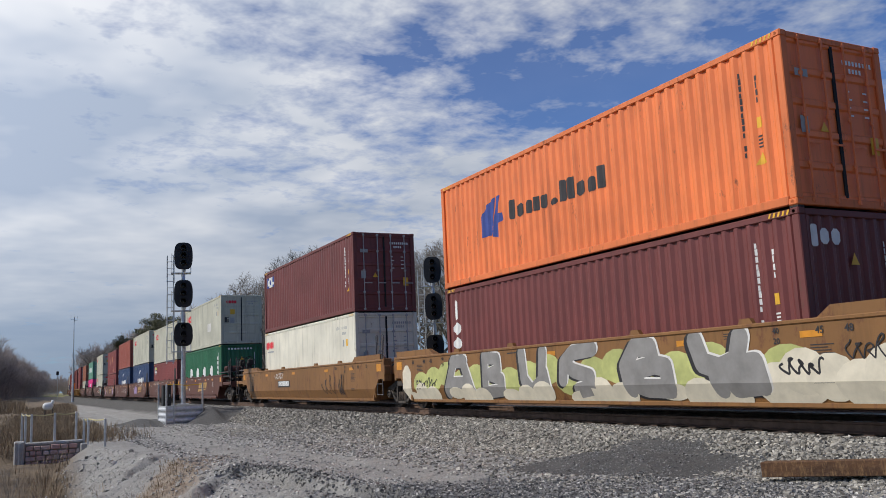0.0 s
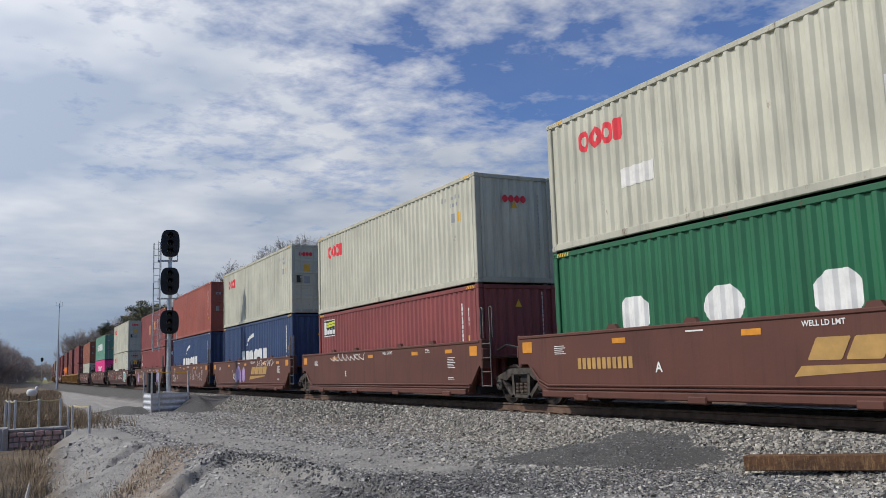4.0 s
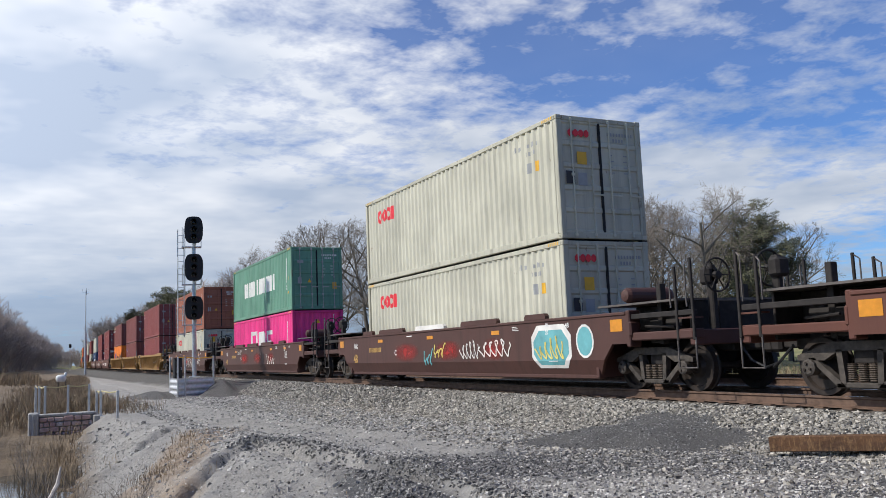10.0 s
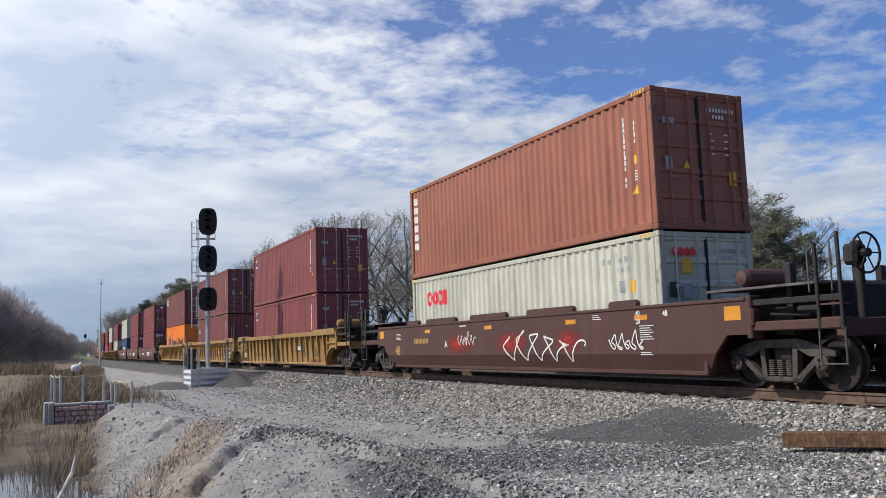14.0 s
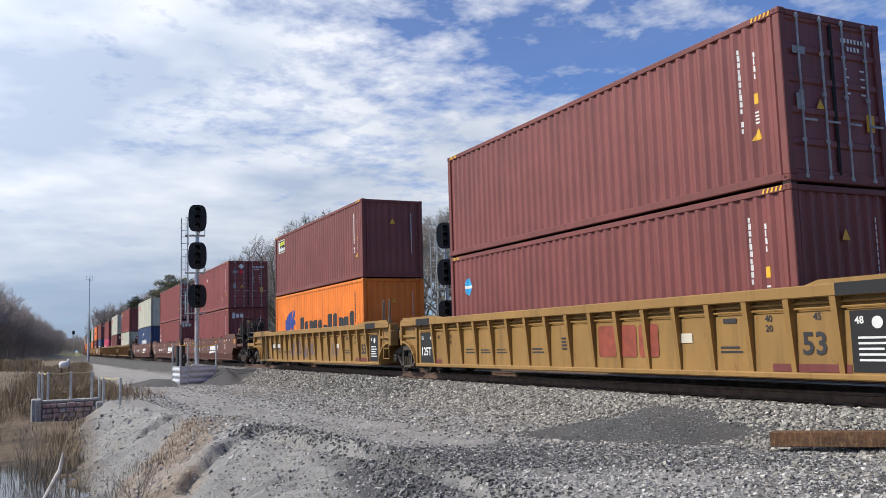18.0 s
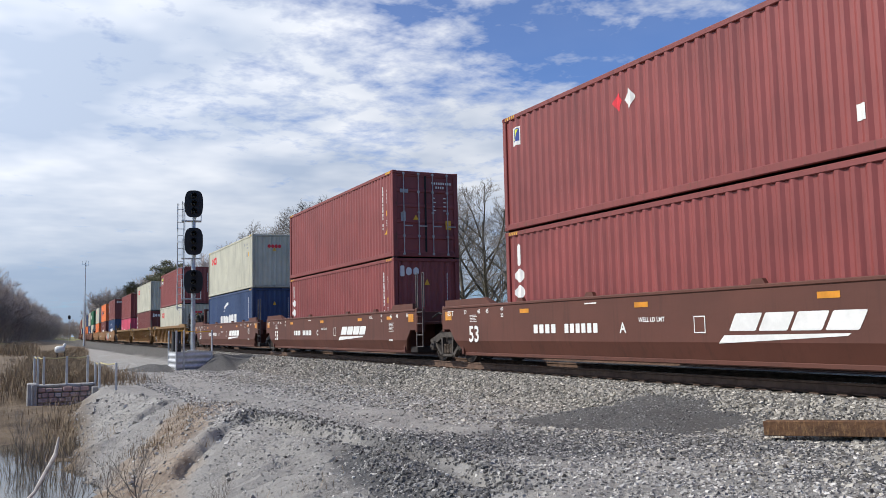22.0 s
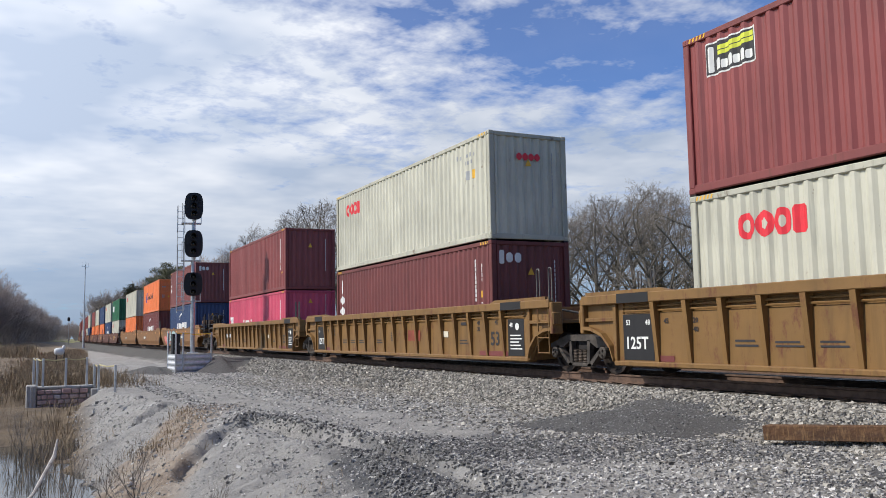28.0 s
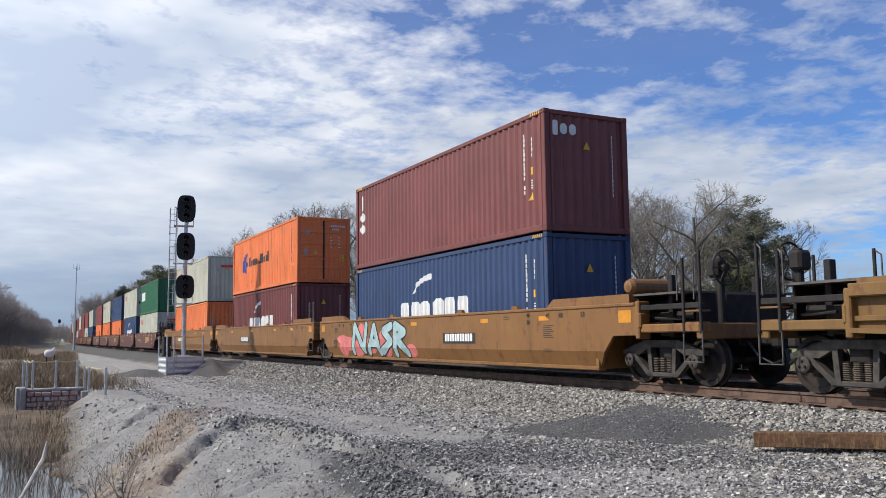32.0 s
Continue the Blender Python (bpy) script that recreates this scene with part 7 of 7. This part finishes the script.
for row in range(7):
    x = 0.56 - 0.10 * (row % 2)
    while x < 2.1:
        w = rs.uniform(0.17, 0.30)
        a, bb = max(x, 0.56), min(x + w - 0.022, 2.11)
        if bb - a > 0.07:
            part("stone", Shape().box(a, bb, -0.05 - rs.uniform(0, 0.04), 0.08, -1.76 + row * 0.162, -1.62 + row * 0.162 + rs.uniform(-0.02, 0.012), 0.02), M["wallstone"], head_wall)
        x += w


def fence(words, pts, at, high=1.05):
    root = tagged(new("post_and_rail_fence"), words, "fence")
    root.matrix_basis = at
    for x, y in pts:
        part("post", Shape().box(x - 0.035, x + 0.035, y - 0.035, y + 0.035, -0.1, high, 0.01), M["galv"], root)
    for (xa, ya), (xb, yb) in zip(pts, pts[1:]):
        part("top_rail", Shape().tube([(xa, ya, high - 0.03), ((xa + xb) / 2, (ya + yb) / 2, high - 0.07), (xb, yb, high - 0.03)], 0.022, 5), M["rope"], root)
    return root


M["rope"] = plain("yellowed_rope", (0.46, 0.40, 0.22), 0.8, 0, 0.2)
fence("grey steel posts with a yellowed rail on the culvert head", [(0.47, 1.6), (0.56, 0.7), (0.72, 0.2), (1.39, 0.22), (2.02, 0.3)], pose(0, 30, -0.60), 0.93)
fence("grey steel posts with a yellowed rail on the wing wall", [(2.24, 0.1), (2.34, -0.25), (2.70, -1.75)], pose(0.0, 30, -0.74), 0.86)

# ---- far fixtures ----
pole = tagged(new("radio_mast"), "thin grey radio mast with small aerials", "mast")
pole.matrix_basis = pose(10.65, 170.0, -0.9)
part("pole", Shape().lathe([(0, 0.22), (8.0, 0.17), (8.05, 0.10), (15.5, 0.06)], 10, "z"), M["galv"], pole)
for k, (dx, h) in enumerate(((-0.55, 1.3), (0.5, 1.2), (0.1, 1.6))):
    part("aerial", Shape().tube([(0, 0, 15.1 - 0.2 * k), (dx, 0, 15.1 - 0.2 * k), (dx, 0, 15.1 + h * 0.55)], 0.035, 5), M["galv"], pole)
dwarf = tagged(new("railway_signal"), "small distant railway signal on a thin post", "railway signal", "line signals")
dwarf.matrix_basis = pose(14.25, 300, -0.9)
part("mast", Shape().lathe([(0, 0.09), (7.6, 0.07)], 8, "z"), M["galv"], dwarf)
part("signal_head", Shape().box(-0.4, 0.4, -0.2, 0.2, 7.4, 8.7, 0.2), M["black"], dwarf)
tank = tagged(new("white_tank"), "small white rounded tank on short steel legs", "tank")
tank.matrix_basis = pose(2.35, 60, ground_z(2.35, 60)) @ Matrix.Diagonal((0.6, 0.6, 0.72, 1))
me = Shape().lathe([(-0.55, 0.05), (-0.5, 0.2), (-0.32, 0.32), (0.25, 0.34), (0.42, 0.24), (0.5, 0.05)], 16, "x", (0, 0, 1.35)).mesh("vessel", True)
part("vessel", me, M["ink_white"], tank)
part("valve_cover", Shape().lathe([(1.2, 0.16), (1.42, 0.17), (1.52, 0.1), (1.54, 0.02)], 12, "z", (0.42, 0, 0.35)).mesh("valve_cover", True), M["ink_white"], tank)
for x in (-0.3, 0.45):
    part("leg", Shape().box(x - 0.05, x + 0.05, -0.15, 0.15, -0.1, 1.3, 0.01), M["steel"], tank)

# ---- weeds, shrubs and sticks ----
m, nt, ln, b = material("dry_weeds", 0.9)
ln.new(mixed(nt, ln, nt.new("ShaderNodeNewGeometry").outputs["Random Per Island"], (0.10, 0.07, 0.045), (0.36, 0.275, 0.17)), b.inputs["Base Color"])
M["weed"] = m


def weeds(name, spots, words, high, mat):
    rw = random.Random(len(spots))
    s = Shape()
    for x, y in spots:
        z = ground_z(x, y)
        for k in range(17):
            a, h = rw.uniform(0, 6.283), high * rw.uniform(0.3, 1.2)
            lean = rw.uniform(0.08, 0.75) * h
            p = Vector((x + rw.uniform(-0.45, 0.45), y + rw.uniform(-0.45, 0.45), z - 0.05))
            q = p + Vector((math.cos(a) * lean, math.sin(a) * lean, h))
            w = Vector((-math.sin(a), math.cos(a), 0)) * 0.0028 * (1 + y / 22)
            s.add([p - w, p + w, p.lerp(q, 0.6) + w * 0.8 + Vector((0, 0, 0.06 * h)), q, p.lerp(q, 0.6) - w * 0.8 + Vector((0, 0, 0.06 * h))], [(0, 1, 2, 4), (4, 2, 3)])
    me = s.mesh(name)
    me.materials.append(mat)
    return tagged(new(name, me), words, "weeds", kind="stuff")


rw = random.Random(77)
weeds("dry_weeds", [(x, y) for x, y in ((rw.uniform(-7, -0.8), rw.uniform(16, 36)) for _ in range(1900)) if y > 26 or x < -2.6 - 0.15 * (26 - y)], "tall dry brown weeds along the ditch", 0.48, M["weed"])
weeds("dry_weeds", [(crest_x(y) - toe_w(y) - abs(rw.gauss(0, 0.55)), y) for y in (rw.uniform(17, 29.6) for _ in range(70))], "dry brown brush along the foot of the bank", 0.5, M["weed"])
weeds("dry_weeds", [(rw.gauss(1.9, 0.9), 31 + abs(rw.gauss(6, 9))) for _ in range(700)], "dry brown weeds behind the culvert head", 0.45, M["weed"])
weeds("dry_weeds", [(crest_x(y) - 0.4 - abs(rw.gauss(0, 1.1 + 0.015 * y)), y) for y in (31.5 + 90 * rw.random() ** 1.5 for _ in range(1700))], "dry brown weeds beside the service road", 0.5, M["weed"])
weeds("dry_weeds", [(rw.uniform(-45, 2), rw.uniform(110, 150)) for _ in range(1800)], "strip of dry brown weeds across the field", 1.3, M["weed"])
weeds("dry_weeds", [(crest_x(y) - rw.uniform(0.9, 2.6), y) for y in (rw.uniform(8, 30) for _ in range(40))], "sparse dead weeds on the bank", 0.16, M["weed"])
weeds("dry_weeds", [(2.1 + 2.1 * k + rw.gauss(0, 0.22), 16.7 + 4.2 * k + rw.gauss(0, 0.35)) for k in (rw.random() for _ in range(150))], "strip of short brown weeds down the bank", 0.09, M["weed"])
weeds("dry_weeds", [(line_x(y) + rw.uniform(9, 26), y) for y in (rw.uniform(-5, 120) for _ in range(2600))], "dry grass beyond the tracks", 0.5, M["weed"])


def shrub(seed, x, y, high, words):
    root = tagged(new("bare_shrub"), words, "shrub", "bare shrubs on the bank")
    wood, tw = grow(seed, high, 0.34, 3, 0.12, (10, 4, 3), 0.011, 0.0030, 0.10)
    part("trunk", wood, M["bark"], root)
    part("crown", tw, M["twig"], root)
    root.matrix_basis = pose(x, y, ground_z(x, y))
    return root


for k, (az_, d, h) in enumerate(((6.9, 13.2, 1.35), (3.0, 14.5, 1.25), (11.5, 11.0, 0.75), (5.0, 15.5, 0.9), (1.3, 17.5, 1.2), (19.3, 8.6, 0.5), (2.2, 13.0, 1.0), (0.4, 22, 1.3))):
    x, y = at_az(az_, d)
    shrub(50 + k, x, y, h, "small leafless shrub on the gravel bank")
stick = tagged(new("dead_branch"), "pale dead branch leaning out of the ditch", "branch")
part("limb", Shape().tube([(-1.6, -3.6, -0.5), (-0.9, -2.0, 0.0), (-0.3, -0.8, 0.42), (0.0, 0.0, 0.85), (0.05, 0.15, 1.1)], [0.034, 0.03, 0.026, 0.034, 0.014], 7), M["pale_wood"], stick)
part("fork", Shape().tube([(-0.9, -2.0, 0.0), (-1.2, -1.6, 0.1), (-1.5, -1.0, 0.12)], [0.02, 0.016, 0.008], 6), M["pale_wood"], stick)
stick.matrix_basis = pose(0.55, 15.0, -1.75)



def on_heap(r_):
    a, k = 6.283 * r_.random(), math.sqrt(r_.random())
    wob_ = 1 + 0.16 * math.sin(3 * a + 1) + 0.08 * math.sin(7 * a)
    u, v = 1.3 * k * wob_ * math.cos(a), 2.3 * k * wob_ * math.sin(a)
    x, y = 9.0 + u * math.cos(0.36) - v * math.sin(0.36), 11.5 + u * math.sin(0.36) + v * math.cos(0.36)
    return x, y, ground_z(x, y) + 0.27 * (1 - smooth(0, 1, k)) - 0.001


stones("cinder_gravel", stone_mat("dark_small_gravel", (0.04, 0.04, 0.041), (0.27, 0.265, 0.25)), 9000, on_heap, 0.012, "small dark stones on the gravel heap", rng)
stones("clods", dull, 320, on_bank, 0.045, "scattered grey clods and rocks on the bank", rng)
# sleepers of the near track, last for they are many
sl = cached(("sleeper", 0), lambda: Shape().box(-1.30, 1.30, -0.115, 0.115, -0.36, -0.185, 0.012))
pl = cached(("tie_plate", 0), lambda: Shape().box(-0.17, 0.17, -0.09, 0.09, -0.188, -0.165, 0.004))
near_track = [o for o in scene.objects if o.name == "railway_track"][0]
for i in range(170):
    y = -4 + i * 0.52
    t = part("sleeper", sl, M["sleeper"], near_track, "", Matrix.Translation((line_x(y), y, 0)))
    if i < 90:
        part("tie_plate", pl, M["railside"], t, "", Matrix.Translation((-0.755, 0, 0)))


# ---- motion of the train ----
def gone(t):
    """How far the train has moved after t seconds."""
    return 11.876 * t - 0.01526 * t * t + 0.000194 * t ** 3


def on_line(q, z):
    return pose(line_x(q), q, z, 0, 0, -math.degrees(q / BEND) if q > 0 else 0)


def roll(thing, q, z):
    walk(thing, [(t, on_line(q - gone(t), z)) for t in (0, 4, 8, 12, 16, 20, 24, 28, 32)])


def turn_wheels(ob, q, y):
    """A wheelset turns by the way it rolls while it is near; its poses are in its truck's space."""
    near = [i for i in range(961) if -6 < q - gone(i / 30) < 34]
    first, last = near[0], near[-1]
    rows = []
    for i in sorted({0, 960, *near}):
        k = min(max(i, first), last)
        angle = math.fmod((gone(k / 30) - gone(first / 30)) / WHEEL_R, 2 * math.pi)
        rows.append((i / 30, Matrix.Translation((0, y, WHEEL_R)) @ Matrix.Rotation(angle, 4, "X")))
    walk(ob, rows)


def motions():
    where = {}
    for thing, q, z in TRAIN:
        where[thing] = q
        roll(thing, q, z)
    for ob, car_, y, off in SPIN:
        if where[car_] + y < gone(32) + 33.5:
            turn_wheels(ob, where[car_] + y, off)


motions()
